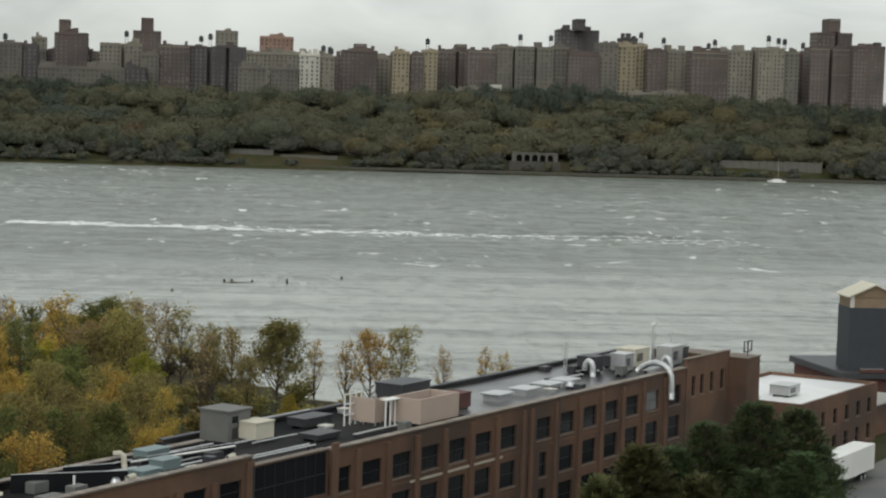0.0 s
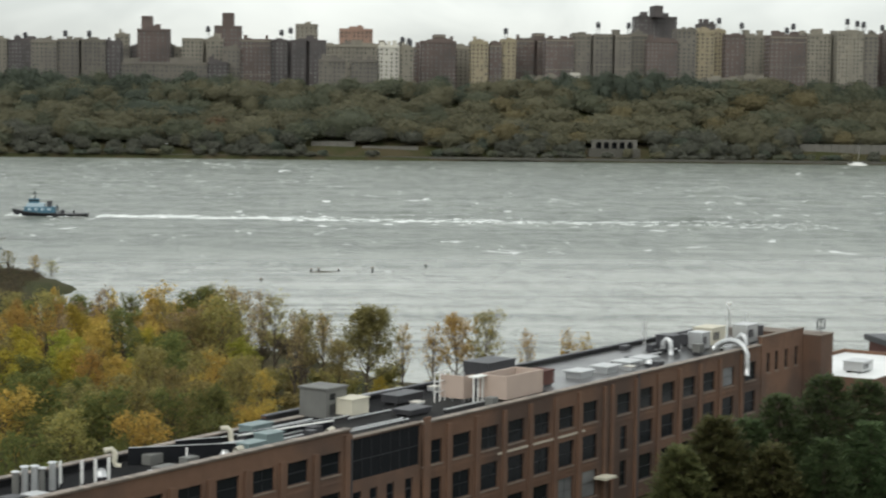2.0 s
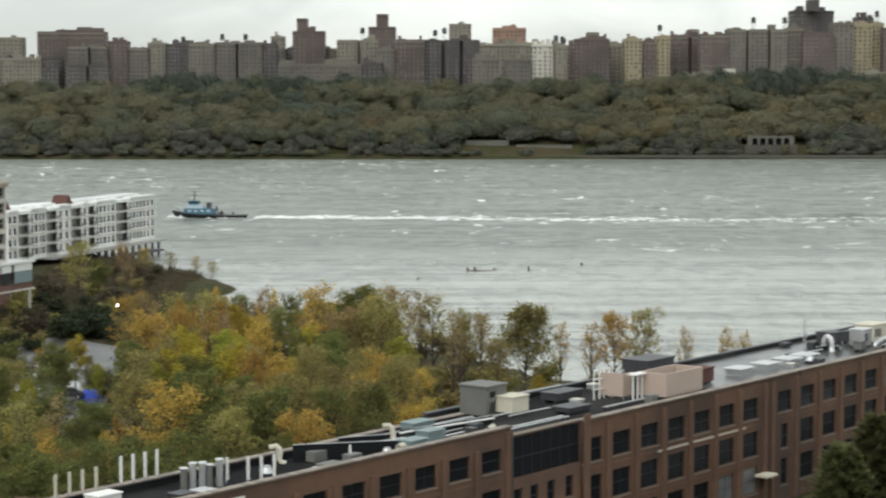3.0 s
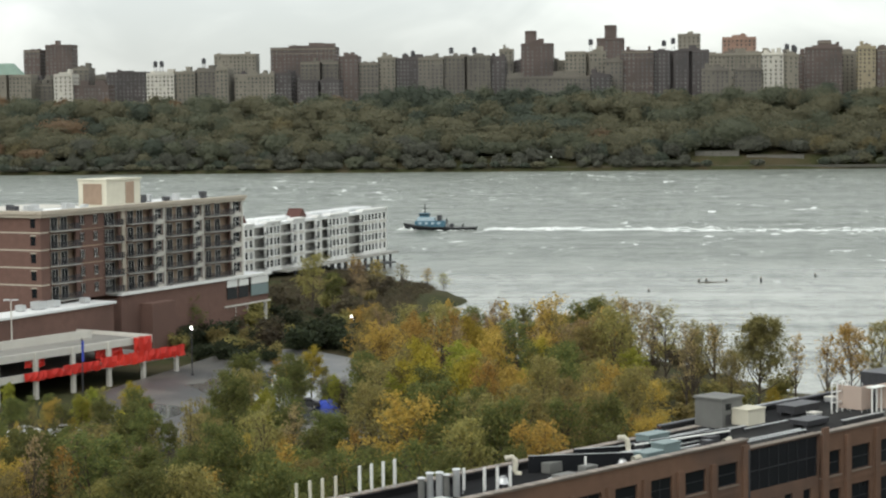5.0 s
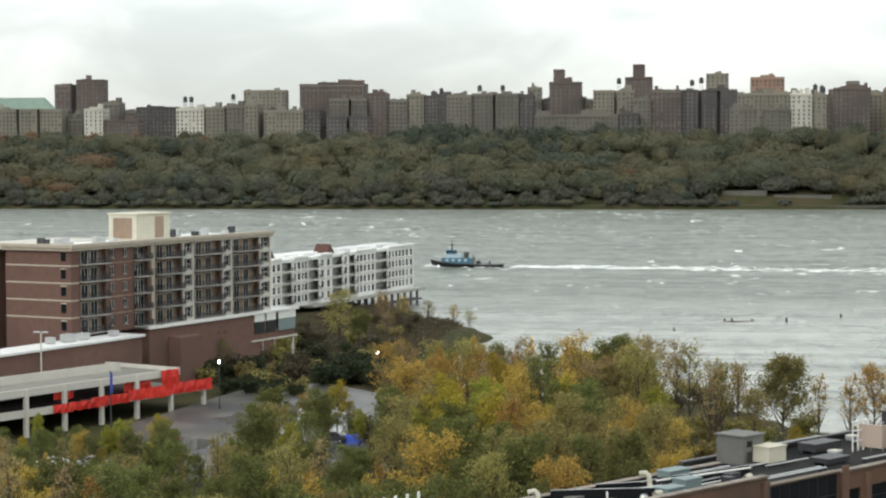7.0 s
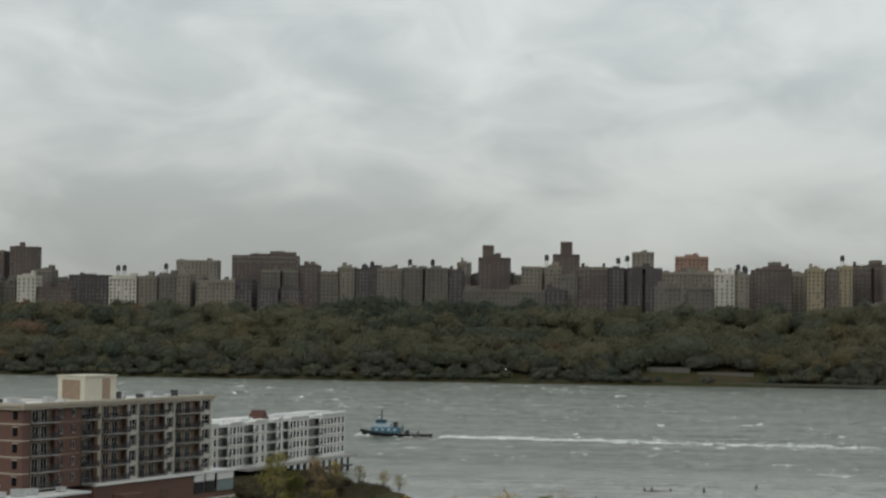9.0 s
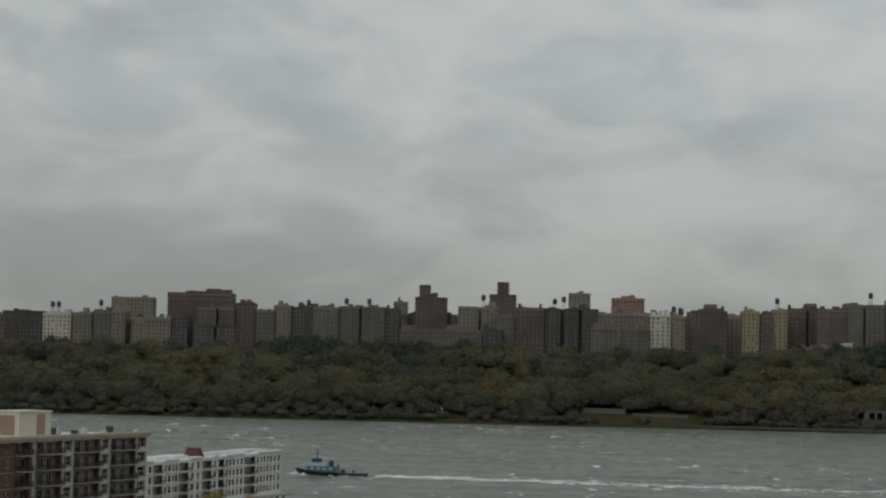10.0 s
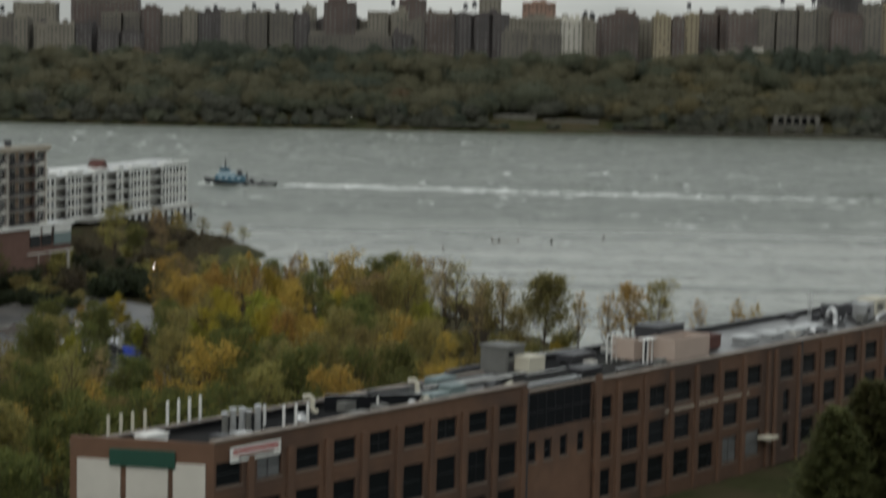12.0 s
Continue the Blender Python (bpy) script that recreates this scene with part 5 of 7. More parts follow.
for xx in (12.0, 13.3):
    for yy in (0.15, 2.1):
        wh_ob = part("wheel", Build().tube([(0, 0, 0), (0, 0.35, 0)], 0.5, 14), RUBBER, trl, m=Matrix.Translation((xx, yy, 0.5)))
        part("rim", Build().tube([(0, -0.02, 0), (0, 0.37, 0)], 0.27, 10), METAL, wh_ob)
for yy in (0.5, 2.0):
    part("landing_leg", Build().box(2.5, 2.65, yy, yy + 0.15, 0, 1.0), METAL_DARK, trl)
rd = Build()
RL = [FM @ Vector((s, v, 0)) for s, v in ((60, -30), (60, -14), (200, -14), (200, -30))]
rd.v = [(p.x, p.y, 2.9) for p in RL] + [(p.x, p.y, 2.2) for p in RL]
rd.f = [(0, 3, 2, 1), (0, 1, 5, 4), (1, 2, 6, 5), (2, 3, 7, 6), (3, 0, 4, 7)]
rd.mi = [0] * 5
single("road", rd, ASPHALT, "wet grey asphalt road beside the factory", "road", kind="structure")


# ---- brick apartment house above its podium ----
AM = frame_at(-101.3, 314, 3, 0.347, 0.938)
apt = thing("apartment_house", AM, "red-brown brick apartment house with stacked balconies and a stone cornice", "building")
FLOORS = [10.4 + 2.83 * i for i in range(5)]
bays = [("balcony", 2.0, 9.6), ("wall", 9.6, 16.2), ("balcony", 16.6, 21.4), ("balcony", 22.9, 31.0), ("bay", 31.0, 34.4), ("balcony", 34.4, 43.4), ("bay", 43.4, 46.6), ("balcony", 46.6, 55.8), ("bay", 55.8, 59.7)]
ah = []
for kind, x0, x1 in bays:
    for z in FLOORS:
        if kind == "balcony":
            ah.append((x0 + 0.4, x1 - 0.4, z + 0.15, z + 2.55))
        elif kind == "wall":
            ah += [(x0 + 0.7, x0 + 2.0, z + 0.8, z + 2.3), (x1 - 2.2, x1 - 0.9, z + 0.8, z + 2.3)]
        else:
            ah.append((x0 + 0.6, x1 - 0.6, z + 0.6, z + 2.4))
part("wall", pierced(Build(), 59.7, 10.2, 24.2, ah, 0.35), BRICK_RED, apt)
part("wall", Build().box(0.004, 0.35, 0.36, 13.4, 0, 24.2), BRICK_RED, apt, "blank red brick end wall")
part("wall", Build().box(59.35, 59.7, 0.36, 16, 10, 24.2), BRICK_RED, apt)
part("wall", Build().box(0.36, 59.3, 15.6, 16, 0, 24.2), BRICK_RED, apt)
part("inner_wall", Build().box(0.4, 59.3, 1.0, 1.2, 10.2, 24.0), BRICK_TAN, apt)
part("roof", Build().box(0.3, 59.4, 0.3, 15.7, 24.2, 24.6), ROOF_WHITE, apt)
part("wing", Build().box(2.4, 30, 13.42, 26, 0, 23.6), BRICK_RED, apt, "set-back brick wing")
part("wing_roof", Build().box(2.0, 30, 13.5, 26.4, 24.25, 24.7), CONCRETE_LIGHT, apt)
for x0, x1, y0, y1, z0, z1 in ((-0.5, 60.2, -0.55, 0.3, 24.2, 24.7), (-0.7, 60.4, -0.8, 0.3, 24.7, 25.3), (-0.55, 0.004, 0.3, 14, 24.2, 24.7), (-0.8, 0.004, 0.3, 14, 24.7, 25.3)):
    part("cornice", Build().box(x0, x1, y0, y1, z0, z1, bevel=0.05), STONE, apt, "pale stone cornice")
for z in FLOORS[1:]:
    part("stone_band", Build().box(-0.06, 0.0, 0, 13.4, z - 0.1, z + 0.15), STONE, apt)
    part("stone_band", Build().box(0, 2.0, -0.06, -0.004, z - 0.1, z + 0.15), STONE, apt)
    part("stone_band", Build().box(9.6, 16.4, -0.05, -0.004, z - 0.1, z + 0.12), BRICK_TAN, apt)
for x in (22.2,):
    part("corner_pier", Build().box(x - 0.5, x + 0.5, -0.25, -0.004, 10.2, 24.2), STONE, apt)
SLAB = {}
for kind, x0, x1 in bays:
    w = round(x1 - x0, 2)
    for z in FLOORS:
        if kind == "balcony":
            if w not in SLAB:
                n = int((w - 0.8) / 0.22)
                rail = Build()
                rail.box(0, w - 0.8, 0, 0.05, 0.98, 1.05).box(0, w - 0.8, 0, 0.05, 0.1, 0.15)
                for i in range(n + 1):
                    xx = i * (w - 0.85) / n
                    rail.box(xx, xx + 0.06, 0.005, 0.045, 0.15, 0.98)
                for xx in (0, w - 0.85):
                    rail.box(xx, xx + 0.05, 0.05, 1.25, 0.98, 1.05).box(xx, xx + 0.05, 0.05, 1.25, 0.1, 0.15)
                    for i in range(6):
                        rail.box(xx + 0.005, xx + 0.045, 0.2 + i * 0.2, 0.25 + i * 0.2, 0.15, 0.98)
                door = Build().box(0, 0.08, 0, 0.08, 0, 2.15).box(1.72, 1.8, 0, 0.08, 0, 2.15).box(0.08, 1.72, 0, 0.08, 2.07, 2.15).box(0.86, 0.94, 0, 0.08, 0, 2.07)
                SLAB[w] = (Build().box(0, w - 0.8, -1.3, 0.98, -0.1, 0.05, bevel=0.02).mesh("slab", CONCRETE), rail.mesh("railing", METAL_DARK), door.mesh("door_frame", WHITE),
                           Build().box(0.05, 1.75, 0.03, 0.05, 0, 2.1).mesh("pane", GLASS))
            sl, ra, do, pa = SLAB[w]
            bal = part("balcony", sl, None, apt, m=Matrix.Translation((x0 + 0.4, 0, z + 0.12)))
            part("railing", ra, None, bal, m=Matrix.Translation((0, -1.28, 0.05)))
            for q in (0.25, 0.62):
                dd = part("door_frame", do, None, bal, m=Matrix.Translation(((w - 0.8) * q - 0.3, 0.89, 0.06)))
                part("pane", pa, None, dd)
        elif kind == "wall":
            window(apt, x0 + 0.7, x0 + 2.0, z + 0.8, z + 2.3, 0.15, frame_mat=WHITE)
            window(apt, x1 - 2.2, x1 - 0.9, z + 0.8, z + 2.3, 0.15, frame_mat=WHITE)
        else:
            window(apt, x0 + 0.6, x1 - 0.6, z + 0.6, z + 2.4, 0.1, frame_mat=WHITE, mullions=1)
    if kind == "bay":
        for xx in (x0, x1 - 0.45):
            part("bay_pier", Build().box(xx, xx + 0.45, -0.3, -0.004, 10.2, 24.2), CONCRETE_LIGHT, apt, "pale stone bay pier")
        for z in FLOORS:
            part("bay_panel", Build().box(x0 + 0.45, x1 - 0.45, -0.22, -0.004, z - 0.35, z + 0.45), CONCRETE_LIGHT, apt)
for z in FLOORS:
    for y0 in (1.0,):
        part("end_window", Build().box(-0.05, 0.0, y0, y0 + 1.0, z + 0.8, z + 2.3), GLASS, apt)
        part("window_head", Build().box(-0.09, 0.0, y0 - 0.1, y0 + 1.1, z + 2.31, z + 2.5), STONE, apt)
pod = thing("podium", AM @ Matrix.Translation((-1.5, 3.8, 0)), "brick podium with white roof edge and glazed end on legs", "podium")
part("wall", pierced(Build(), 40, 0, 10.0, [], 0.4, s0=20.5, y=-5.5), BRICK_RED, pod)
part("wall", Build().box(20.5, 20.9, -5.1, 0.0, 0, 10.0), BRICK_RED, pod)
part("roof", Build().box(20.3, 68, -5.8, 14, 10.0, 10.35), ROOF_WHITE, pod)
part("end_block", Build().box(52.5, 67.5, -5.4, 10, 5.2, 7.0), BRICK_RED, pod)
part("end_block", Build().box(60.6, 67.5, -5.0, 10, 7.0, 10.0), BRICK_RED, pod)
for i, (x0, x1) in enumerate(((53.0, 56.4), (57.0, 60.2), (61.2, 67.2))):
    part("spandrel", Build().box(x0, x1, -5.72, -5.52, 8.6, 9.9, bevel=0.02), WHITE, pod, "white spandrel panel")
    part("glazing", Build().box(x0, x1, -5.66, -5.52, 6.4, 8.5), TEAL if i == 2 else GLASS, pod, "dark teal glazing")
part("soffit", Build().box(52, 67.8, -5.8, 10, 4.95, 5.2), CONCRETE_LIGHT, pod)
for x, y in ((56, -5.2), (60, -5.2), (66.8, -5.2), (66.8, 5)):
    part("leg", Build().cone(x, y, 1.0, 4.95, 0.35, 0.35, 8), CONCRETE_LIGHT, pod)
part("buttress", Build().box(26, 33, -8.0, -5.5, 0, 8.2), BRICK_RED, pod)
part("trim", Build().box(20.2, 68.1, -5.95, -5.55, 10.0, 10.5, bevel=0.03), WHITE, pod)
low = thing("low_wing", AM, "low brick wing with a wet white flat roof", "building")
part("wall", Build().box(-26, 11, -6.0, -0.6, 0, 9.6), BRICK_RED, low)
part("roof", Build().box(-26.4, 11.4, -6.4, -0.5, 9.6, 10.0, bevel=0.05), ROOF_WHITE, low)
for x, y, w, d, h in ((-6, -4, 2.2, 1.6, 1.3), (-1.5, -3.6, 1.6, 1.4, 1.1), (-9, -3, 1.2, 1.2, 1.0), (6, -4, 1.4, 1.2, 0.9)):
    un = thing("roof_condenser", AM @ Matrix.Translation((x, y, 10.0)), "small pale condenser on the wet white roof", "rooftop unit", "rooftop units")
    part("casing", Build().box(0, w, 0, d, 0.1, h, bevel=0.03), METAL, un)
    part("foot", Build().box(0.1, w - 0.1, 0.1, d - 0.1, 0, 0.1), METAL_DARK, un)
pent = thing("penthouse", AM @ Matrix.Translation((26, 6, 24.6)), "cream lift penthouse with tan panels on the roof", "penthouse")
part("body", Build().box(0, 10, 0, 6, 0, 4.6), CREAM, pent)
part("lid", Build().box(-0.2, 10.2, -0.2, 6.2, 4.6, 4.85, bevel=0.04), CREAM, pent)
part("panel", Build().box(-0.08, -0.004, 1.0, 5.0, 0.4, 4.0), BRICK_TAN, pent)
part("panel", Build().box(5.5, 8.0, -0.08, -0.004, 0.4, 4.2), BRICK_TAN, pent)
rng_a = random.Random(8)
for i in range(16):
    x, y = rng_a.uniform(2, 24) if i < 9 else rng_a.uniform(38, 58), rng_a.uniform(1.5, 12)
    un = thing("roof_condenser", AM @ Matrix.Translation((x, y, 24.6)), "small grey condenser on the apartment roof", "rooftop unit", "rooftop units")
    w, h = rng_a.uniform(0.9, 2.2), rng_a.uniform(0.6, 1.5)
    part("casing", Build().box(0, w, 0, 1.0, 0.1, h, bevel=0.03), METAL if i % 3 else METAL_DARK, un)
    part("foot", Build().box(0.1, w - 0.1, 0.1, 0.9, 0, 0.1), METAL_DARK, un)

# ---- white waterfront flats on a pier ----
WM = frame_at(-102.7, 473, 0, 0.267, 0.964)
flats = thing("waterfront_flats", WM, "white four-storey flats with balconies on a pier over the river", "building")
LV = [4.9 + 2.75 * i for i in range(4)]
cols, x = [], 0.0
widths = (5.0, 6.4, 4.2, 3.8, 6.8, 3.2, 3.7, 6.9, 3.1, 4.7, 4.2, 7.6, 8.6, 11.3, 5.8)
kinds = ("w", "b", "w", "w", "b", "w", "w", "b", "w", "b", "w", "w", "b", "w", "w")
wholes, wins = [], []
for wd, k in zip(widths, kinds):
    for z in LV:
        if k == "b":
            wholes.append((x + 0.4, x + wd - 0.4, z + 0.25, z + 2.45))
        else:
            n = max(1, round(wd / 2.5))
            for q in range(n):
                cx = x + wd * (q + 0.5) / n
                wins.append((cx - 0.75, cx + 0.75, z + 0.55, z + 2.3))
    cols.append((x, x + wd, k))
    x += wd
part("wall", pierced(Build(), x, 4.4, 16.0, wholes + wins, 0.3), WHITE, flats)
part("inner_wall", Build().box(0, x, 1.7, 1.9, 4.4, 15.9), CONCRETE, flats)
part("wall", Build().box(x - 0.3, x, 0.3, 15, 4.4, 16.0), WHITE, flats)
part("wall", Build().box(0, 0.3, 0.3, 15, 4.4, 16.0), WHITE, flats)
part("wall", Build().box(0.3, x - 0.3, 14.7, 15, 4.4, 16.0), WHITE, flats)
part("roof", Build().box(-0.3, x + 0.3, 0.1, 15.2, 16.0, 16.3), ROOF_WHITE, flats)
rng_h = random.Random(12)
for h in wins:
    window(flats, *h, 0.03, glass=GLASS_PALE if rng_h.random() < 0.22 else GLASS, frame_mat=WHITE, mullions=0, sill=False)
FS = {}
for x0, x1, k in cols:
    wd = round(x1 - x0, 2)
    if k == "b":
        if wd not in FS:
            r = Build().box(0, wd - 0.8, 0, 0.05, 0.95, 1.02)
            for i in range(int(wd / 0.35)):
                r.box(i * 0.35, i * 0.35 + 0.05, 0.005, 0.045, 0, 0.95)
            FS[wd] = (Build().box(0, wd - 0.8, -0.8, 1.68, -0.12, 0, bevel=0.02).mesh("slab", WHITE), r.mesh("railing", METAL_DARK), Build().box(0.6, 2.6, 1.6, 1.68, 0, 2.0).mesh("glazed_door", GLASS_PALE))
        for z in LV:
            bal = part("balcony", FS[wd][0], None, flats, m=Matrix.Translation((x0 + 0.4, 0, z + 0.3)))
            part("railing", FS[wd][1], None, bal, m=Matrix.Translation((0, -0.78, 0)))
            part("glazed_door", FS[wd][2], None, bal)
    else:
        part("bay_front", Build().box(x0 + 0.05, x0 + 0.35, -0.1, -0.004, 4.4, 16.6), WHITE, flats)
        part("bay_front", Build().box(x1 - 0.35, x1 - 0.05, -0.1, -0.004, 4.4, 16.6), WHITE, flats)
        for z in LV[1:]:
            part("bay_panel", Build().box(x0 + 0.35, x1 - 0.35, -0.05, -0.004, z - 0.35, z + 0.35), CONCRETE_LIGHT, flats)
        part("parapet", Build().box(x0, x1, -0.4, 1.5, 16.3, 16.9, bevel=0.04), WHITE, flats)
for x0, w, mat in ((3, 5, RUST), (36, 5, RUST)):
    part("roof_gable", Build().prism([(0, 0), (w, 0), (w / 2, 2.5)], 0, 4), mat, flats, m=Matrix(((1, 0, 0, x0), (0, 0, 1, 3.0), (0, 1, 0, 16.3), (0, 0, 0, 1))))
for x0, w in ((14, 7), (24, 8), (45, 6), (56, 8), (68, 9), (78, 5)):
    part("roof_monitor", Build().box(x0, x0 + w, 3.5, 9, 16.3, 17.1, bevel=0.05), ROOF_WHITE, flats)
part("deck", Build().box(18, x + 3, -2.5, 16, 3.9, 4.4), CONCRETE, flats, "grey pier deck")
part("walkway", Build().box(30, x - 4, -4.5, -1.0, 1.6, 2.0), METAL_DARK, flats, "dark walkway under the pier deck")
for i in range(15):
    px = 24 + i * 4.3
    if px < x + 2:
        part("support_post", Build().cone(px, -1.6, -2.5, 3.9, 0.35, 0.35, 8), METAL_DARK, flats)
        part("support_post", Build().cone(px, 6, -2.5, 3.9, 0.35, 0.35, 8), METAL_DARK, flats)

# ---- open parking garage with red sheeting ----
GM = frame_at(-98.5, 271.5, 2.9, 13.3, 25.5)
gar = thing("parking_garage", GM, "open pale concrete parking garage draped with red sheeting", "garage")
for z, x1 in ((5.9, 38), (2.9, 44)):
    part("deck_slab", Build().box(-20, x1, 0.3, 34, z - 0.35, z), DECK, gar)
    part("spandrel", Build().box(-20, x1, 0.0, 0.3, z - 0.55, z + 0.55, bevel=0.03), CONCRETE_LIGHT, gar)
part("spandrel", Build().box(38, 38.3, 0.3, 34, 5.35, 6.5), CONCRETE_LIGHT, gar)
for i in range(9):
    part("column", Build().box(-17.6 + i * 7.6, -17.0 + i * 7.6, -0.25, 0.35, -0.6, 6.3 if i < 8 else 3.2, bevel=0.02), CONCRETE_LIGHT, gar)
    part("column", Build().box(-17.6 + i * 7.6, -17.0 + i * 7.6, 14, 14.6, -0.6, 5.5 if i < 8 else 2.5), CONCRETE, gar)
part("back_wall", Build().box(-20, 38, 33.6, 34, -0.6, 6.6), CONCRETE, gar)
part("ramp_wall", Build().box(4, 34, 9.0, 9.4, 5.9, 7.2), CONCRETE_LIGHT, gar)
part("ramp_wall", Build().box(-18, 20, 22.0, 22.4, 5.9, 7.0), CONCRETE_LIGHT, gar)


def sheet(x0, x1, y, z0, z1, seed):
    """Loose sheeting that hangs in uneven folds."""
    r = random.Random(seed)
    b = Build()
    n = int((x1 - x0) / 0.4)
    top = [(x0 + i * (x1 - x0) / n, y + r.uniform(-0.14, 0.14), z1 + r.uniform(-0.08, 0.08)) for i in range(n + 1)]
    mid = [(p[0], y + r.uniform(-0.3, 0.1), (z0 + z1) / 2) for p in top]
    bot = [(p[0], y + r.uniform(-0.2, 0.1), z0 + r.uniform(-0.15, 0.15)) for p in top]
    for a, c in ((bot, mid), (mid, top)):
        for i in range(n):
            b.quad(a[i], a[i + 1], c[i + 1], c[i])
    bk = [(bot, mid), (mid, top)]
    for a, c in bk:
        for i in range(n):
            b.quad(*[(p[0], p[1] + 0.05, p[2]) for p in (a[i + 1], a[i], c[i], c[i + 1])])
    return b


for i, (x0, x1, y, z0, z1) in enumerate(((10.5, 18, -0.45, 2.3, 3.6), (18, 26, -0.45, 2.4, 3.9), (26, 34, -0.5, 2.5, 4.2), (34, 45, -0.5, 2.6, 4.3), (11.5, 15.5, 0.6, 4.1, 5.3), (26, 32, 0.7, 3.9, 5.4), (33.5, 37.5, -0.4, 4.2, 6.5))):
    part("red_sheet", sheet(x0, x1, y, z0, z1, i), RED_SHEET, gar, "creased red plastic sheeting")

# ---- parking lot ----
lot = Build()
for i, (x0, x1, y0, y1) in enumerate(((-92, -30, 236, 340),)):
    lot.prism([(x0 + 20, y0), (x1, y0 + 14), (x1 - 8, y1 - 30), (-64, y1), (-76, y1 - 6), (x0 + 8, y0 + 50)], 2.3, 3.05)
single("parking_lot", lot, ASPHALT, "wet grey asphalt parking lot", "parking lot", kind="structure")


for i in range(5):
    ln = Build().box(0, 5.2, 0, 0.14, 0, 0.012)
    single("parking_line", ln, CONCRETE, "worn pale parking line on wet asphalt", "line", m=pose(-66 + i * 2.9, 286 + i * 1.1, 3.054, 0, 0, 108), kind="structure")


PUDDLE = material("standing_water", (0.10, 0.105, 0.10), 0.08, 0.2, 0.4)
rng_p = random.Random(14)
for px, py, pr in ((-58, 276, 5.0), (-66, 292, 6.5), (-50, 284, 4.5), (-60, 308, 6.0), (-70, 268, 4.0), (-46, 262, 5.0)):
    pool = [(pr * rng_p.uniform(0.6, 1.1) * math.cos(a * 0.45), 2.2 * pr * rng_p.uniform(0.5, 1.0) * math.sin(a * 0.45)) for a in range(14)]
    single("puddle", Build().prism(pool, 0, 0.006), PUDDLE, "shallow rain puddle on the wet asphalt", "puddle", m=pose(px, py, 3.052, 0, 0, 20), kind="structure")


def car(x, y, z, rz, mat, label):
    c = thing("car", pose(x, y, z, 0, 0, rz), label, "car", "parked cars")
    prof = [(-2.2, 0.35), (-2.25, 0.75), (-1.9, 0.92), (-1.2, 1.0), (-0.6, 1.42), (0.9, 1.45), (1.6, 1.0), (2.15, 0.9), (2.25, 0.6), (2.2, 0.35)]
    b = Build()
    k = len(prof)
    for yy, s in ((-0.88, 1.0), (-0.8, 1.0), (0.8, 1.0), (0.88, 1.0)):
        edge = abs(yy) > 0.85
        b.v += [(px * (0.98 if edge else 1), yy, pz if not edge else min(pz, 0.9) * 0.99) for px, pz in prof]
    for q in range(3):
        for i in range(k):
            b.f.append((q * k + i, q * k + (i + 1) % k, (q + 1) * k + (i + 1) % k, (q + 1) * k + i))
            b.mi.append(0)
    b.f += [tuple(range(k)), tuple(3 * k + i for i in reversed(range(k)))]
    b.mi += [0, 0]
    part("car_body", b, mat, c)
    part("side_window", Build().box(-0.95, 1.2, -0.84, -0.81, 1.0, 1.35), GLASS, c)
    part("side_window", Build().box(-0.95, 1.2, 0.81, 0.84, 1.0, 1.35), GLASS, c)
    for wx in (-1.35, 1.4):
        for wy in (-0.9, 0.7):
            wo = part("wheel", Build().tube([(0, 0, 0), (0, 0.2, 0)], 0.33, 12), RUBBER, c, m=Matrix.Translation((wx, wy, 0.33)))
            part("rim", Build().tube([(0, -0.01, 0), (0, 0.21, 0)], 0.18, 8), METAL, wo)


car(-50.8, 271.5, 3.05, 12, METAL_DARK, "dark grey car parked on the wet lot")
tp = thing("blue_tarp", pose(-47.6, 272.6, 3.05, 0, 0, 10), "crumpled bright blue tarpaulin over stacked goods", "tarpaulin")
hb = Build()
rt = random.Random(2)
for i in range(9):
    for j in range(5):
        hb.v.append((i * 0.55 - 2.2, j * 0.5 - 1.0, (0.15 + 0.9 * math.sin(math.pi * i / 8) * math.sin(math.pi * j / 4) + rt.uniform(0, 0.25)) if 0 < i < 8 and 0 < j < 4 else 0.0))
hb.f = [(j + i * 5, j + 1 + i * 5, j + 6 + i * 5, j + 5 + i * 5) for i in range(8) for j in range(4)]
hb.mi = [0] * 32
part("sheet", hb, BLUE_BRIGHT, tp)
for i, (x, y, rz, mt, lb) in enumerate(((-42, 287, 8, WHITE, "white car parked at the edge of the lot"), (-37.5, 288, 8, METAL, "silver car parked at the edge of the lot"), (-82, 246, 20, WHITE, "white car half hidden behind young trees"), (-77, 247.5, 20, METAL, "silver car half hidden behind young trees"), (-70, 250, 20, METAL_DARK, "dark car half hidden behind young trees"), (-62, 300, 100, METAL_DARK, "dark car parked on the wet lot"))):
    car(x, y, 3.05, rz, mt, lb)

GLOW = bpy.data.materials.new("lamp_glow")
GLOW.use_nodes = True
GLOW.node_tree.nodes["Principled BSDF"].inputs["Emission Color"].default_value = (1.0, 0.97, 0.9, 1)
GLOW.node_tree.nodes["Principled BSDF"].inputs["Emission Strength"].default_value = 6.0


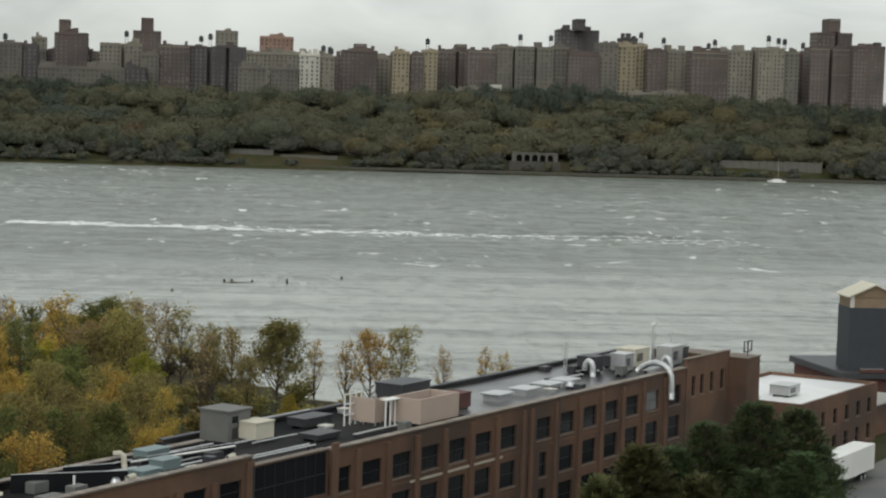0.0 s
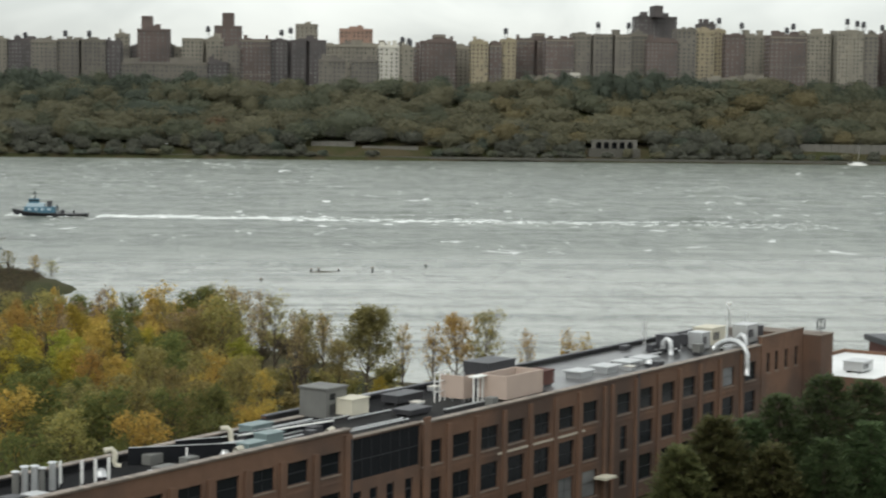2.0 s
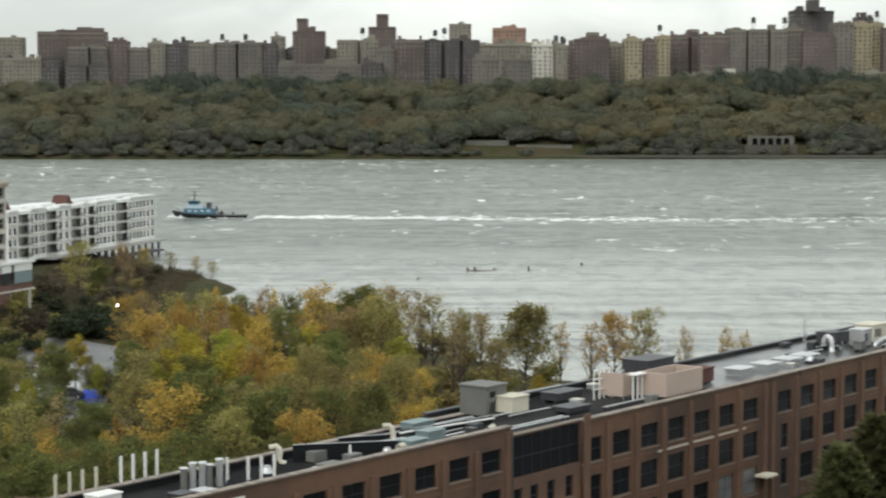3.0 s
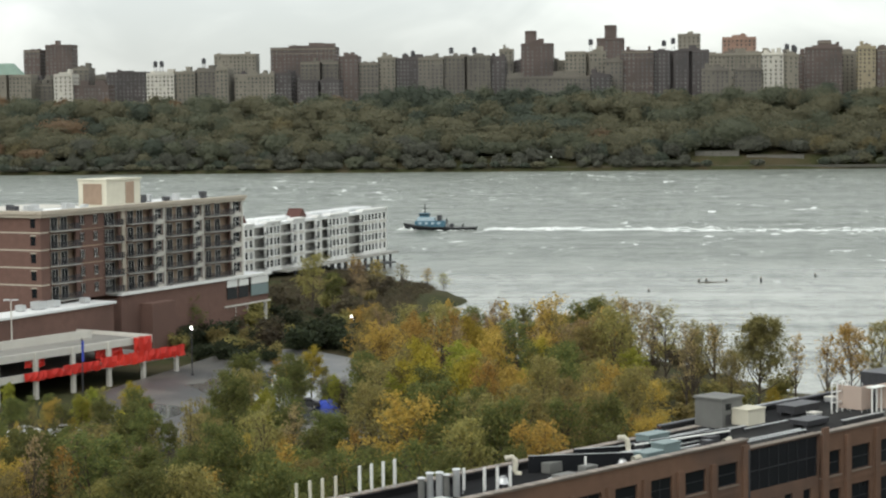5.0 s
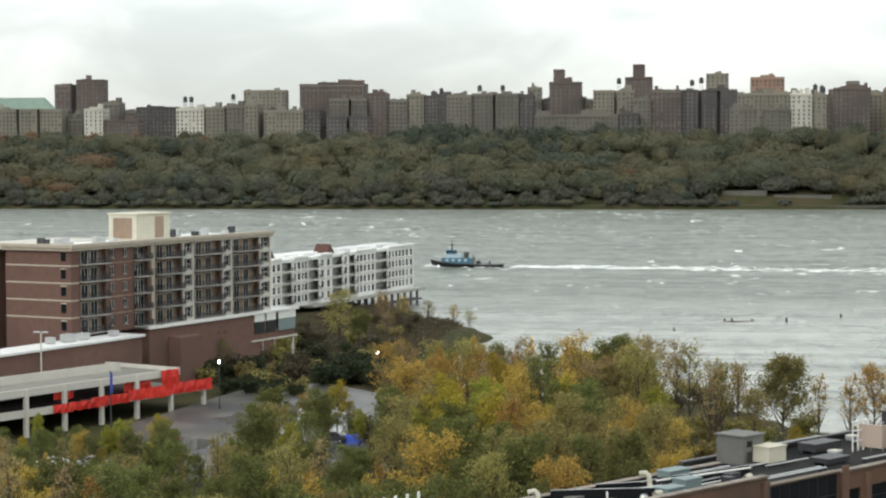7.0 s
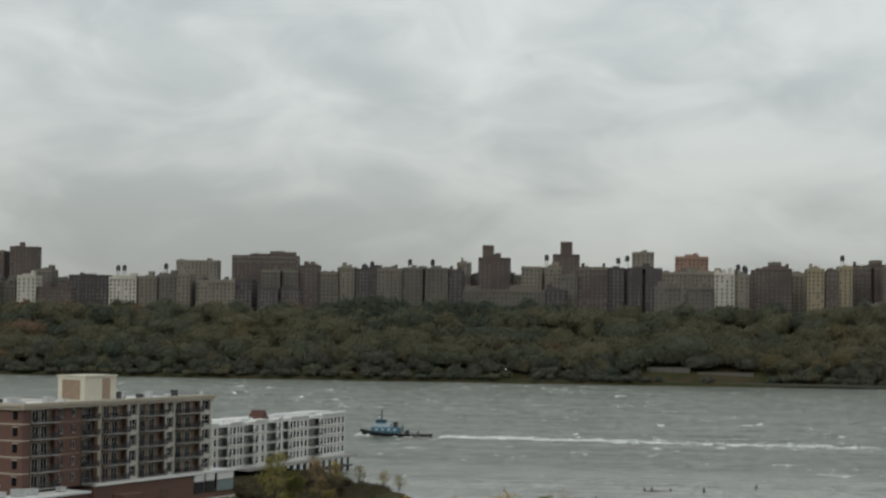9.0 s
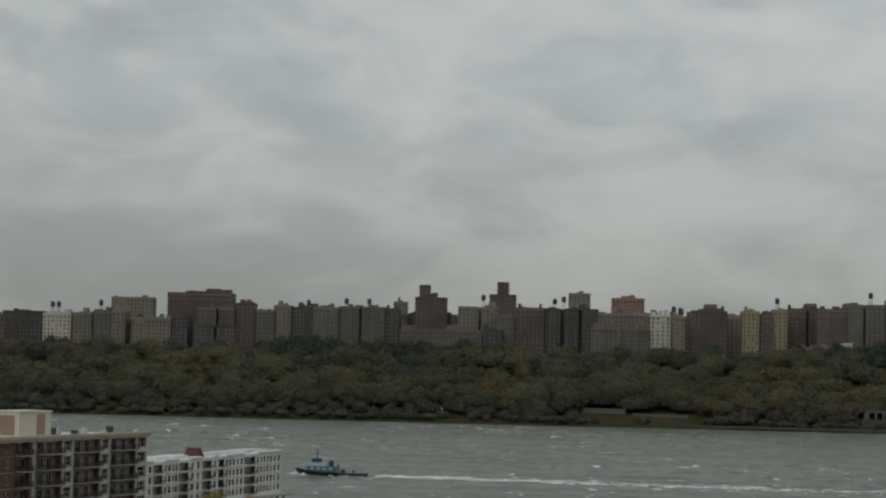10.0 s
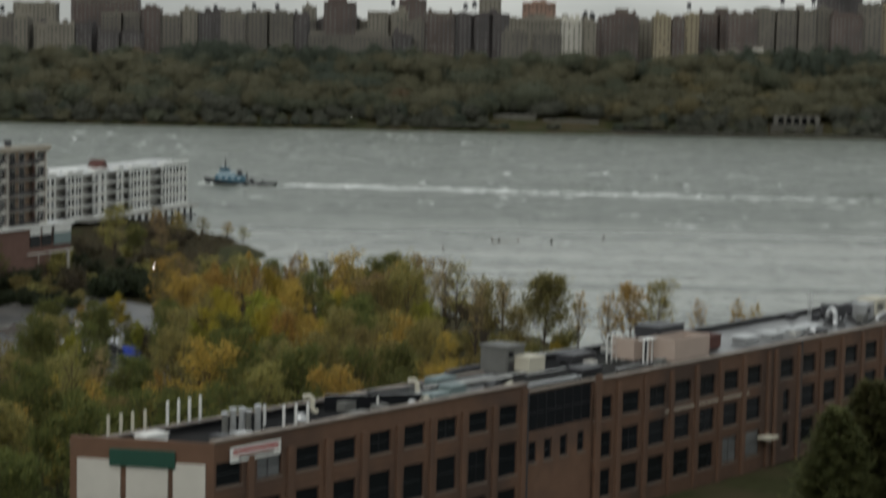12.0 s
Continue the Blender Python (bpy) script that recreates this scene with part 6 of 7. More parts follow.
def street_lamp(x, y, z, h, lit=True, label="black lamp post with a lit globe", r=0.24):
    l = thing("street_lamp", pose(x, y, z), label, "street lamp", "street lamps")
    part("post", Build().cone(0, 0, 0, h, 0.11, 0.07, 8), METAL_DARK, l)
    part("base", Build().cone(0, 0, 0, 0.6, 0.2, 0.14, 8), METAL_DARK, l)
    part("globe", Build().tube([(0, 0, h), (0, 0, h + 0.1), (0, 0, h + 0.25), (0, 0, h + 0.4), (0, 0, h + 0.46)], r, 10), GLOW if lit else WHITE, l, "lit white globe")
    part("arm", Build().box(-0.05, 0.7, -0.05, 0.05, h - 0.1, h), METAL_DARK, l)


street_lamp(-52.2, 322, 2.6, 7.6, r=0.19)
street_lamp(-74.6, 305, 3.0, 7.2, r=0.13)
street_lamp(-99.5, 270, 2.9, 6.0, r=0.15)
for lx in (-402, -245, -186, -85, 480):
    street_lamp(lx, 1412 + max(lx, 0) * 0.05, 2.4, 7.0, r=0.2)
dl = thing("deck_lamp", pose(-100.2, 295.6, 8.8), "pale twin-headed lamp post on the garage deck", "lamp post")
part("post", Build().cone(0, 0, 0, 6.9, 0.13, 0.1, 8), CONCRETE_LIGHT, dl)
part("base", Build().cone(0, 0, 0, 0.7, 0.3, 0.28, 8), CONCRETE, dl)
for sx in (-1, 1):
    part("lamp_head", Build().box(min(sx * 0.2, sx * 1.1), max(sx * 0.2, sx * 1.1), -0.25, 0.25, 6.85, 7.05, bevel=0.04), METAL, dl)
bl = thing("banner_pole", pose(-86.5, 286.5, 3.0), "dark pole with a narrow blue banner", "pole")
part("post", Build().cone(0, 0, 0, 8.0, 0.12, 0.09, 8), METAL_DARK, bl)
part("banner", Build().box(0.1, 0.16, -0.5, 0.5, 4.6, 7.6), BLUE_BRIGHT, bl)


# ---- near trees ----
LEAF = {k: leaf_material("leaves_" + k, c, wm) for k, c, wm in (
    ("green", (0.140, 0.158, 0.052), (0.225, 0.216, 0.062)), ("olive", (0.270, 0.240, 0.092), (0.390, 0.310, 0.105)),
    ("yellow", (0.380, 0.318, 0.048), (0.520, 0.410, 0.066)), ("ochre", (0.420, 0.290, 0.075), (0.580, 0.370, 0.085)),
    ("brown", (0.300, 0.228, 0.125), (0.420, 0.300, 0.140)), ("lime", (0.300, 0.312, 0.052), (0.420, 0.400, 0.070)), ("olive_green", (0.250, 0.242, 0.092), (0.340, 0.300, 0.10)),
    ("pine", (0.082, 0.116, 0.052), (0.112, 0.146, 0.060)), ("pine_brown", (0.120, 0.128, 0.054), (0.165, 0.155, 0.062)),
    ("brush", (0.092, 0.078, 0.050), (0.140, 0.112, 0.064)), ("shrub", (0.036, 0.046, 0.024), (0.06, 0.07, 0.034)))}


def make_tree(seed, h, r, leaf, count, label, size=0.21, low=0.12, limbs=18):
    """A tapered trunk with forking limbs and a crown of leaf clumps round the limb ends."""
    rng = random.Random(seed)
    t = thing("tree", pose(0, 0, -500), label, "tree", "trees on the near bank")
    wood, ends = Build(), []
    lean = (rng.uniform(-0.5, 0.5), rng.uniform(-0.5, 0.5))
    trunk = [(lean[0] * q * q, lean[1] * q * q, h * 0.86 * q - 0.3 * (q == 0)) for q in (0, 0.2, 0.4, 0.6, 0.8, 1.0)]
    wood.tube(trunk, 0.035 * h * 0.5, 7, taper=0.03)
    for i in range(limbs):
        q = low + (0.92 - low) * (i + rng.random()) / limbs
        a = i * 2.4 + rng.uniform(-0.5, 0.5)
        base = Vector((lean[0] * q * q, lean[1] * q * q, h * 0.86 * q))
        reach = r * (0.45 + 0.5 * rng.random()) * (1.15 - 0.85 * max(q - 0.35, 0))
        rise = h * (0.2 + 0.2 * rng.random()) * (1.2 - 0.6 * q)
        tip = base + Vector((math.cos(a) * reach, math.sin(a) * reach, rise))
        mid = base.lerp(tip, 0.5) + Vector((0, 0, -0.1 * reach))
        wood.tube([base, mid, tip], 0.012 * h * (1.1 - q), 5, taper=0.015)
        ends += [(tip, 1.0), (mid.lerp(tip, 0.4), 0.8)]
        for _ in range(6):
            b2 = mid.lerp(tip, rng.uniform(0, 0.9))
            t2 = b2 + Vector((rng.gauss(0, 0.35) * reach, rng.gauss(0, 0.35) * reach, rng.uniform(0.1, 0.55) * reach))
            wood.tube([b2, t2], 0.02, 4, taper=0.008)
            ends.append((t2, 0.75))
    ends.append((Vector(trunk[-1]), 0.9))
    ends.append((Vector(trunk[-1]) + Vector((0, 0, h * 0.08)), 0.6))
    part("trunk", wood, BARK, t)
    crown = Build()
    for _ in range(int(count * 1.35)):
        e, s = ends[rng.randrange(len(ends))]
        cl = r * 0.23 * s
        d = Vector((rng.gauss(0, 1), rng.gauss(0, 1), rng.gauss(0, 0.8)))
        p = e + d * cl * rng.uniform(0.3, 1.0)
        p.z = min(p.z + abs(rng.gauss(0, 0.25)), h * 1.06 + rng.uniform(-1.2, 0.1))
        add_leaf(crown, p, d.normalized(), size * rng.uniform(0.6, 1.25), rng, 0)
    part("crown", crown, LEAF[leaf], t)
    return t


def make_shrub(seed, h, r, leaf, count, label, size=0.35):
    rng = random.Random(seed)
    t = thing("shrub", pose(0, 0, -500), label, "shrub", "shrubs on the bank")
    wood, crown = Build(), Build()
    for i in range(9):
        a = i * 2.4
        tip = Vector((math.cos(a) * r * rng.uniform(0.3, 0.9), math.sin(a) * r * rng.uniform(0.3, 0.9), h * rng.uniform(0.6, 1.0)))
        wood.tube([(0, 0, -0.2), tip * 0.5, tip], 0.05, 4, taper=0.01)
        for _ in range(count // 9):
            d = Vector((rng.gauss(0, 1), rng.gauss(0, 1), rng.gauss(0, 1)))
            add_leaf(crown, tip * rng.uniform(0.45, 1.0) + d * r * 0.2, d.normalized(), size * rng.uniform(0.6, 1.3), rng, 0)
    part("stem", wood, BARK, t)
    part("crown", crown, LEAF[leaf], t)
    return t


def add_needles(b, p, d, size, rng):
    """A thin spray of needles that points outward and droops."""
    t = (Vector(d) + Vector((rng.gauss(0, 0.35), rng.gauss(0, 0.35), rng.gauss(-0.1, 0.25)))).normalized() * size
    side = t.cross(Vector((rng.gauss(0, 0.3), rng.gauss(0, 0.3), 1))).normalized() * size * 0.2
    k = len(b.v)
    p = Vector(p)
    b.v += [tuple(p), tuple(p + t * 0.5 + side), tuple(p + t), tuple(p + t * 0.5 - side)]
    b.f.append((k, k + 1, k + 2, k + 3))
    b.mi.append(0)


def make_conifer(seed, h, r, leaf, label):
    """Whorls of drooping boughs that carry needle sprays."""
    rng = random.Random(seed)
    t = thing("conifer", pose(0, 0, -500), label, "conifer", "conifers by the factory")
    wood, crown = Build(), Build()
    wood.tube([(0, 0, -0.3), (0.1, 0, h * 0.5), (0, 0.1, h * 0.98)], 0.24, 7, taper=0.03)
    for i in range(230):
        z = h * (0.05 + 0.92 * (i + rng.random()) / 230)
        q = 1 - z / h
        a = i * 2.4 + rng.uniform(-0.4, 0.4)
        reach = (r * (q ** 0.62) * rng.uniform(0.78, 1.1) + 0.25)
        tip = Vector((math.cos(a) * reach, math.sin(a) * reach, z + rng.uniform(-0.10, 0.10) * reach + 0.15))
        wood.tube([(0, 0, z), tip], 0.03 + 0.03 * q, 4, taper=0.012)
        for _ in range(int(40 + 130 * q)):
            s = rng.uniform(0.25, 1.08)
            p = Vector((0, 0, z)).lerp(tip, s) + Vector((rng.gauss(0, 0.24), rng.gauss(0, 0.24), rng.gauss(-0.03, 0.10))) * (0.4 + reach * 0.30)
            add_needles(crown, p, (math.cos(a) * 0.8, math.sin(a) * 0.8, 0.45), rng.uniform(0.3, 0.68), rng)
    part("trunk", wood, BARK, t)
    part("crown", crown, LEAF[leaf], t)
    return t


PROTO = {
    "green": [make_tree(1, 10, 3.0, "green", 4536, "leafy green broadleaf tree on the bank"), make_tree(2, 10, 2.5, "green", 3672, "upright green broadleaf tree on the bank"), make_tree(14, 10, 2.7, "green", 2000, "thinning green broadleaf tree on the bank")],
    "olive": [make_tree(3, 10, 2.8, "olive", 2600, "olive-brown autumn tree on the bank"), make_tree(4, 10, 2.5, "olive", 1700, "thinning olive autumn tree on the bank")],
    "yellow": [make_tree(5, 10, 2.4, "yellow", 3240, "bright yellow autumn tree on the bank"), make_tree(13, 10, 2.1, "lime", 3240, "yellow-green young tree on the bank")],
    "ochre": [make_tree(6, 10, 2.7, "ochre", 2300, "orange-ochre autumn tree on the bank"), make_tree(7, 10, 2.4, "ochre", 1400, "thinning orange autumn tree on the bank")],
    "brown": [make_tree(8, 10, 2.6, "brown", 1400, "brown half-bare autumn tree on the bank"), make_tree(9, 10, 2.3, "brown", 1080, "nearly bare brown autumn tree on the bank")],
    "thin": [make_tree(10, 10, 2.5, "olive", 756, "sparse autumn tree with few leaves"), make_tree(11, 10, 2.0, "ochre", 648, "slender sparse autumn tree with few leaves")],
    "wisp": [make_tree(16, 10, 1.5, "olive", 720, "tall slender autumn tree with wispy top", limbs=18, low=0.1), make_tree(17, 10, 1.3, "ochre", 640, "tall slender golden tree with wispy top", limbs=18, low=0.1), make_tree(18, 10, 1.5, "brown", 560, "tall slender bare-topped autumn tree", limbs=18, low=0.1)],
    "round": [make_tree(15, 10, 2.9, "olive_green", 6480, "dense olive-green tree standing alone", limbs=24, low=0.14)],
}


def plant(kind, x, y, h, wide=1.0, seed=0, z=None):
    r = random.Random(seed * 31 + int(x * 10) + int(y * 7))
    proto = PROTO[kind][r.randrange(len(PROTO[kind]))]
    k = h / 10
    zz = (ground_z(x, y) if z is None else z) - 0.1
    return copy_thing(proto, pose(x, y, zz, 0, 0, r.uniform(0, 360)) @ Matrix.Diagonal((k * wide, k * wide, k, 1)))


def in_factory(x, y, margin=3.0):
    p = FM.inverted() @ Vector((x, y, 0))
    return -8 < p.x < 175 and -12 < p.y < (11 if p.x < 46 else 17.5) + margin


rng_t = random.Random(21)


def belt(n, az0, az1, d0, d1, top, kinds, hmin, hmax, gap):
    """Scatter trees between two bearings and distances, none higher than a sight line allows."""
    placed = []
    for _ in range(n * 6):
        if len(placed) >= n:
            break
        az, d = radians(rng_t.uniform(az0, az1)), rng_t.uniform(d0, d1)
        x, y = -d * math.tan(az), d
        if in_factory(x, y) or any((x - a) ** 2 + (y - b) ** 2 < gap * gap for a, b in placed) or y > shore_y(x) - 4:
            continue
        h = min(44 - top * d - 2.4 + rng_t.uniform(-3.2, 0.9), rng_t.uniform(hmin, hmax))
        if 9.2 < math.degrees(az) < 10.7 and d < 270:
            h = min(h, 41.6 - 0.153 * d)
        if h < 3:
            continue
        placed.append((x, y))
        plant(rng_t.choices([k for k, _ in kinds], [w for _, w in kinds])[0], x, y, h, rng_t.uniform(0.75, 1.1), len(placed))


belt(56, 1.5, 8.8, 258, 325, 0.0995, (("ochre", 5), ("brown", 2), ("olive", 3), ("thin", 4), ("wisp", 3), ("yellow", 1), ("green", 1)), 9, 16, 3.4)
belt(54, 0.5, 9.0, 196, 262, 0.112, (("green", 4), ("olive", 3), ("ochre", 4), ("yellow", 2)), 8, 13, 4.0)
belt(64, 10, 20.5, 172, 236, 0.149, (("green", 9), ("olive", 2), ("ochre", 1)), 6, 11, 3.6)
belt(38, 4, 16, 150, 196, 0.17, (("green", 8), ("olive", 1)), 7, 12, 3.8)
belt(14, 15, 20, 240, 268, 0.140, (("green", 2), ("olive", 1), ("yellow", 1)), 5, 8, 4)
belt(16, 10.5, 20, 236, 268, 0.146, (("yellow", 2), ("ochre", 1), ("green", 1)), 4, 8, 4)
belt(34, -1.5, 8.6, 270, 322, 0.0965, (("wisp", 1),), 11, 17, 2.6)
belt(24, 9, 20, 176, 240, 0.145, (("wisp", 1),), 7, 12, 2.6)
belt(12, 9.0, 11.5, 200, 290, 0.130, (("yellow", 1), ("olive", 2), ("green", 5), ("ochre", 1)), 6, 10, 4.0)
belt(9, 10.2, 12.8, 226, 272, 0.1235, (("yellow", 1), ("green", 5), ("olive", 2)), 6, 11, 4.0)
belt(5, 11.5, 19, 240, 280, 0.139, (("yellow", 2), ("green", 2), ("wisp", 2)), 4, 8, 4.0)
for kind, x, y, h, wd in (("round", 11.6, 284, 12.4, 1.0), ("ochre", 24.5, 286, 11.0, 0.9), ("olive", 28.6, 288, 11.4, 0.9), ("thin", 21.0, 285, 9.5, 1.0), ("thin", 17.0, 290, 9.0, 0.9),
                          ("thin", 39.5, 280, 9.3, 0.9), ("thin", 42.5, 284, 8.2, 0.9), ("thin", 34.5, 286, 8.5, 0.9), ("thin", 5.6, 292, 10.6, 1.0), ("thin", 2.6, 296, 9.4, 1.0), ("thin", -1.5, 300, 12.4, 1.0),
                          ("brown", -6.0, 290, 14.0, 1.0), ("olive", 7.4, 272, 8.8, 1.0), ("yellow", 12.4, 262, 5.2, 0.9), ("green", -13.0, 296, 13.6, 1.1), ("ochre", -18.0, 292, 14.2, 1.0), ("thin", -9.5, 300, 13.5, 1.0),
                          ("yellow", -52.0, 284, 7.6, 1.0), ("ochre", -56.0, 281, 6.4, 0.9), ("yellow", -46.0, 268, 6.0, 0.8), ("yellow", -30.0, 240, 11.0, 0.9), ("olive", -47.0, 300, 8.5, 1.0),
                          ("olive", -72.5, 398, 12.4, 1.05), ("green", -69.0, 402, 8.5, 1.0), ("brown", -66.0, 420, 6.5, 1.2), ("green", -86.0, 352, 8.0, 1.0), ("thin", -63.5, 466, 5.5, 1.5), ("thin", -70.0, 470, 6.0, 1.5), ("thin", -76.0, 474, 6.5, 1.5), ("brown", -79.0, 440, 5.0, 1.3), ("thin", -53.5, 464, 4.4, 1.7), ("thin", -57.0, 462, 4.8, 1.6), ("brown", -72.0, 455, 7.0, 1.3), ("thin", -67.0, 450, 7.4, 1.3)):
    plant(kind, x, y, h, wd, 3)

SHRUB = [make_shrub(1, 3, 2.0, "shrub", 900, "dark evergreen shrub on the bank"), make_shrub(2, 3, 2.2, "brush", 1500, "dry brown brush on the bank"), make_shrub(3, 3, 2.2, "olive", 800, "olive shrub on the bank")]
rng_s = random.Random(9)


def scatter(n, x0, x1, y0, y1, kinds, k0, k1, wide=1.2):
    for _ in range(n):
        x, y = rng_s.uniform(x0, x1), rng_s.uniform(y0, y1)
        if ground_z(x, y) < 0.4 or in_factory(x, y, 2.0):
            continue
        k = rng_s.uniform(k0, k1)
        copy_thing(SHRUB[rng_s.choice(kinds)], pose(x, y, ground_z(x, y) - 0.05, 0, 0, rng_s.uniform(0, 360)) @ Matrix.Diagonal((k * wide, k * wide, k, 1)))


scatter(16, -90, -64, 402, 470, (1, 1, 2), 0.6, 1.1, 1.2)


def dry_brush():
    """Twiggy thicket over the bank behind the spit: thin stems with small withered leaves."""
    rng = random.Random(77)
    b = Build()
    for _ in range(900):
        x, y = rng.uniform(-94, -56), rng.uniform(396, 510)
        g = ground_z(x, y)
        if g < 1.3:
            continue
        h = rng.uniform(0.4, 1.0) * (1.0 + 1.3 * max(0, noise.noise((x * 0.12, y * 0.07, 4.0)))) * (0.6 if y > 440 else 1.0)
        for _ in range(5):
            top = Vector((x + rng.gauss(0, 0.5), y + rng.gauss(0, 0.5), g + h * rng.uniform(0.8, 1.5)))
            b.tube([(x, y, g - 0.1), top], 0.03, 3, slot=1, taper=0.01)
        for _ in range(34):
            d = Vector((rng.gauss(0, 1), rng.gauss(0, 1), rng.gauss(0.3, 0.6)))
            add_leaf(b, (x + d.x * 0.85, y + d.y * 0.85, g + h * abs(rng.gauss(0.5, 0.35))), d.normalized(), rng.uniform(0.18, 0.45), rng, 0)
    single("dry_brush", b, [LEAF["brush"], BARK], "brown twiggy thicket on the river bank", "brush", kind="stuff")


dry_brush()
scatter(46, -88, -58, 344, 398, (0, 0, 1, 2), 0.6, 1.3)
scatter(16, -90, -72, 336, 352, (0, 0, 2), 0.7, 1.3)
scatter(14, -66, -54, 338, 350, (0,), 1.0, 1.5)
scatter(10, -80, -66, 318, 336, (2, 0), 0.6, 1.1)
scatter(20, -50, 45, 305, 332, (1, 2), 0.5, 0.9)
scatter(50, -16, 52, 250, 300, (2,), 0.6, 1.3)
scatter(24, -50, -16, 262, 330, (2, 2, 1), 0.8, 1.5)

CON = [make_conifer(1, 16, 6.2, "pine", "dense dark green spruce beside the factory"), make_conifer(2, 12, 4.6, "pine_brown", "brownish green conifer beside the factory")]
for i, x, y, k in ((0, 51.0, 188, 1.02), (0, 55.8, 191, 0.96), (0, 46.0, 186, 0.92), (0, 59.0, 194, 0.72), (0, 42.6, 184, 0.80), (1, 39.0, 181, 1.12), (1, 35.0, 177, 0.95), (1, 43.5, 178, 0.95), (0, 48.5, 179, 0.74), (0, 53.5, 182, 0.8)):
    copy_thing(CON[i], pose(x, y, 2.2, 0, 0, x * 40) @ Matrix.Diagonal((k, k, k, 1)))
for o in [p for v in PROTO.values() for p in v] + SHRUB + CON:
    for q in (o, *o.children_recursive):
        bpy.data.objects.remove(q)

# ---- tug on the river ----
tug = thing("tugboat", pose(-97.5, 722, 0.0) @ Matrix.Diagonal((0.95, 1, 0.78, 1)), "blue and grey tugboat with a black hull under way", "boat")
hull = Build()
SEC = ((0.0, 0.05, 3.6), (2.0, 1.8, 3.2), (5.0, 3.4, 2.6), (11.0, 4.0, 1.9), (20.0, 4.0, 1.5), (26.5, 3.6, 1.6), (28.0, 2.8, 1.7))
for x, hw, top in SEC:
    hull.v += [(x + (0.6 if x < 3 else 0), -hw * 0.7, -0.9), (x, -hw, top), (x, -hw + 0.25 * min(hw, 1), top), (x, hw - 0.25 * min(hw, 1), top), (x, hw, top), (x + (0.6 if x < 3 else 0), hw * 0.7, -0.9)]
for i in range(len(SEC) - 1):
    for j in range(5):
        hull.f.append((i * 6 + j, i * 6 + j + 1, i * 6 + 7 + j, i * 6 + 6 + j))
        hull.mi.append(0)
hull.f += [tuple(range(6)), tuple(36 + j for j in reversed(range(6)))]
hull.mi += [0, 0]
part("hull", hull, HULL, tug)
part("fender", Build().tube([(x, -hw - 0.1, top - 0.4) for x, hw, top in SEC], 0.3, 6), RUBBER, tug)
part("fender", Build().tube([(x, hw + 0.1, top - 0.4) for x, hw, top in SEC], 0.3, 6), RUBBER, tug)
part("deckhouse", Build().box(4.5, 16.0, -2.6, 2.6, 1.9, 4.6, bevel=0.15), BLUE, tug, "blue deckhouse")
part("deckhouse", Build().box(5.5, 12.0, -2.2, 2.2, 4.6, 6.2, bevel=0.15), BOAT_GREY, tug, "pale grey upper deckhouse")
wheel = part("wheelhouse", Build().box(6.2, 10.0, -1.8, 1.8, 6.2, 8.2, bevel=0.2), BLUE, tug, "blue wheelhouse with dark windows")
part("glass_band", Build().box(6.15, 10.05, -1.85, 1.85, 7.1, 7.8), GLASS, wheel)
for i in range(4):
    part("porthole", Build().box(6.0 + i * 2.4, 7.2 + i * 2.4, -2.66, -2.604, 3.0, 4.0), BOAT_GREY, tug)
part("funnel", Build().box(13.0, 14.6, -1.6, -0.4, 4.6, 7.2, bevel=0.15), METAL_DARK, tug)
part("funnel", Build().box(13.0, 14.6, 0.4, 1.6, 4.6, 7.2, bevel=0.15), METAL_DARK, tug)
part("mast", Build().cone(8.2, 0, 8.2, 12.6, 0.34, 0.16, 6), METAL_DARK, tug)
part("yard", Build().box(7.4, 9.2, -0.08, 0.08, 10.4, 10.6), METAL_DARK, tug)
part("radar", Build().box(7.2, 8.0, -1.0, 1.0, 9.2, 9.5), WHITE, tug)
part("winch", Build().tube([(18.5, -1.0, 2.4), (18.5, 1.0, 2.4)], 0.9, 10), METAL_DARK, tug)
part("bitt", Build().box(22.5, 23.0, -0.9, 0.9, 1.5, 2.9), METAL_DARK, tug)
part("a_frame", Build().tube([(17, -1.8, 1.7), (16.5, -1.2, 5.6), (16.5, 1.2, 5.6), (17, 1.8, 1.7)], 0.14, 6), METAL_DARK, tug)
bw = Build()
rb = random.Random(6)
for i in range(70):
    x, sgn = rb.uniform(-2.5, 26), rb.choice((-1, 1))
    y = sgn * (4.2 - max(3 - x, 0) * 0.9 + rb.uniform(-0.4, 1.0))
    k = len(bw.v)
    L, hh = rb.uniform(0.8, 2.4), rb.uniform(0.2, 0.9) * (1.5 if x < 4 else 0.8)
    bw.v += [(x - L, y, -0.05), (x, y - 0.5, -0.05), (x + L, y, -0.05), (x, y + 0.5, -0.05), (x, y, hh)]
    bw.f += [(k, k + 1, k + 4), (k + 1, k + 2, k + 4), (k + 2, k + 3, k + 4), (k + 3, k, k + 4)]
    bw.mi += [0] * 4
single("bow_foam", bw, FOAM, "white foam thrown up along the tug's hull", "foam", m=pose(-97.0, 722, 0), kind="stuff", smooth=True)

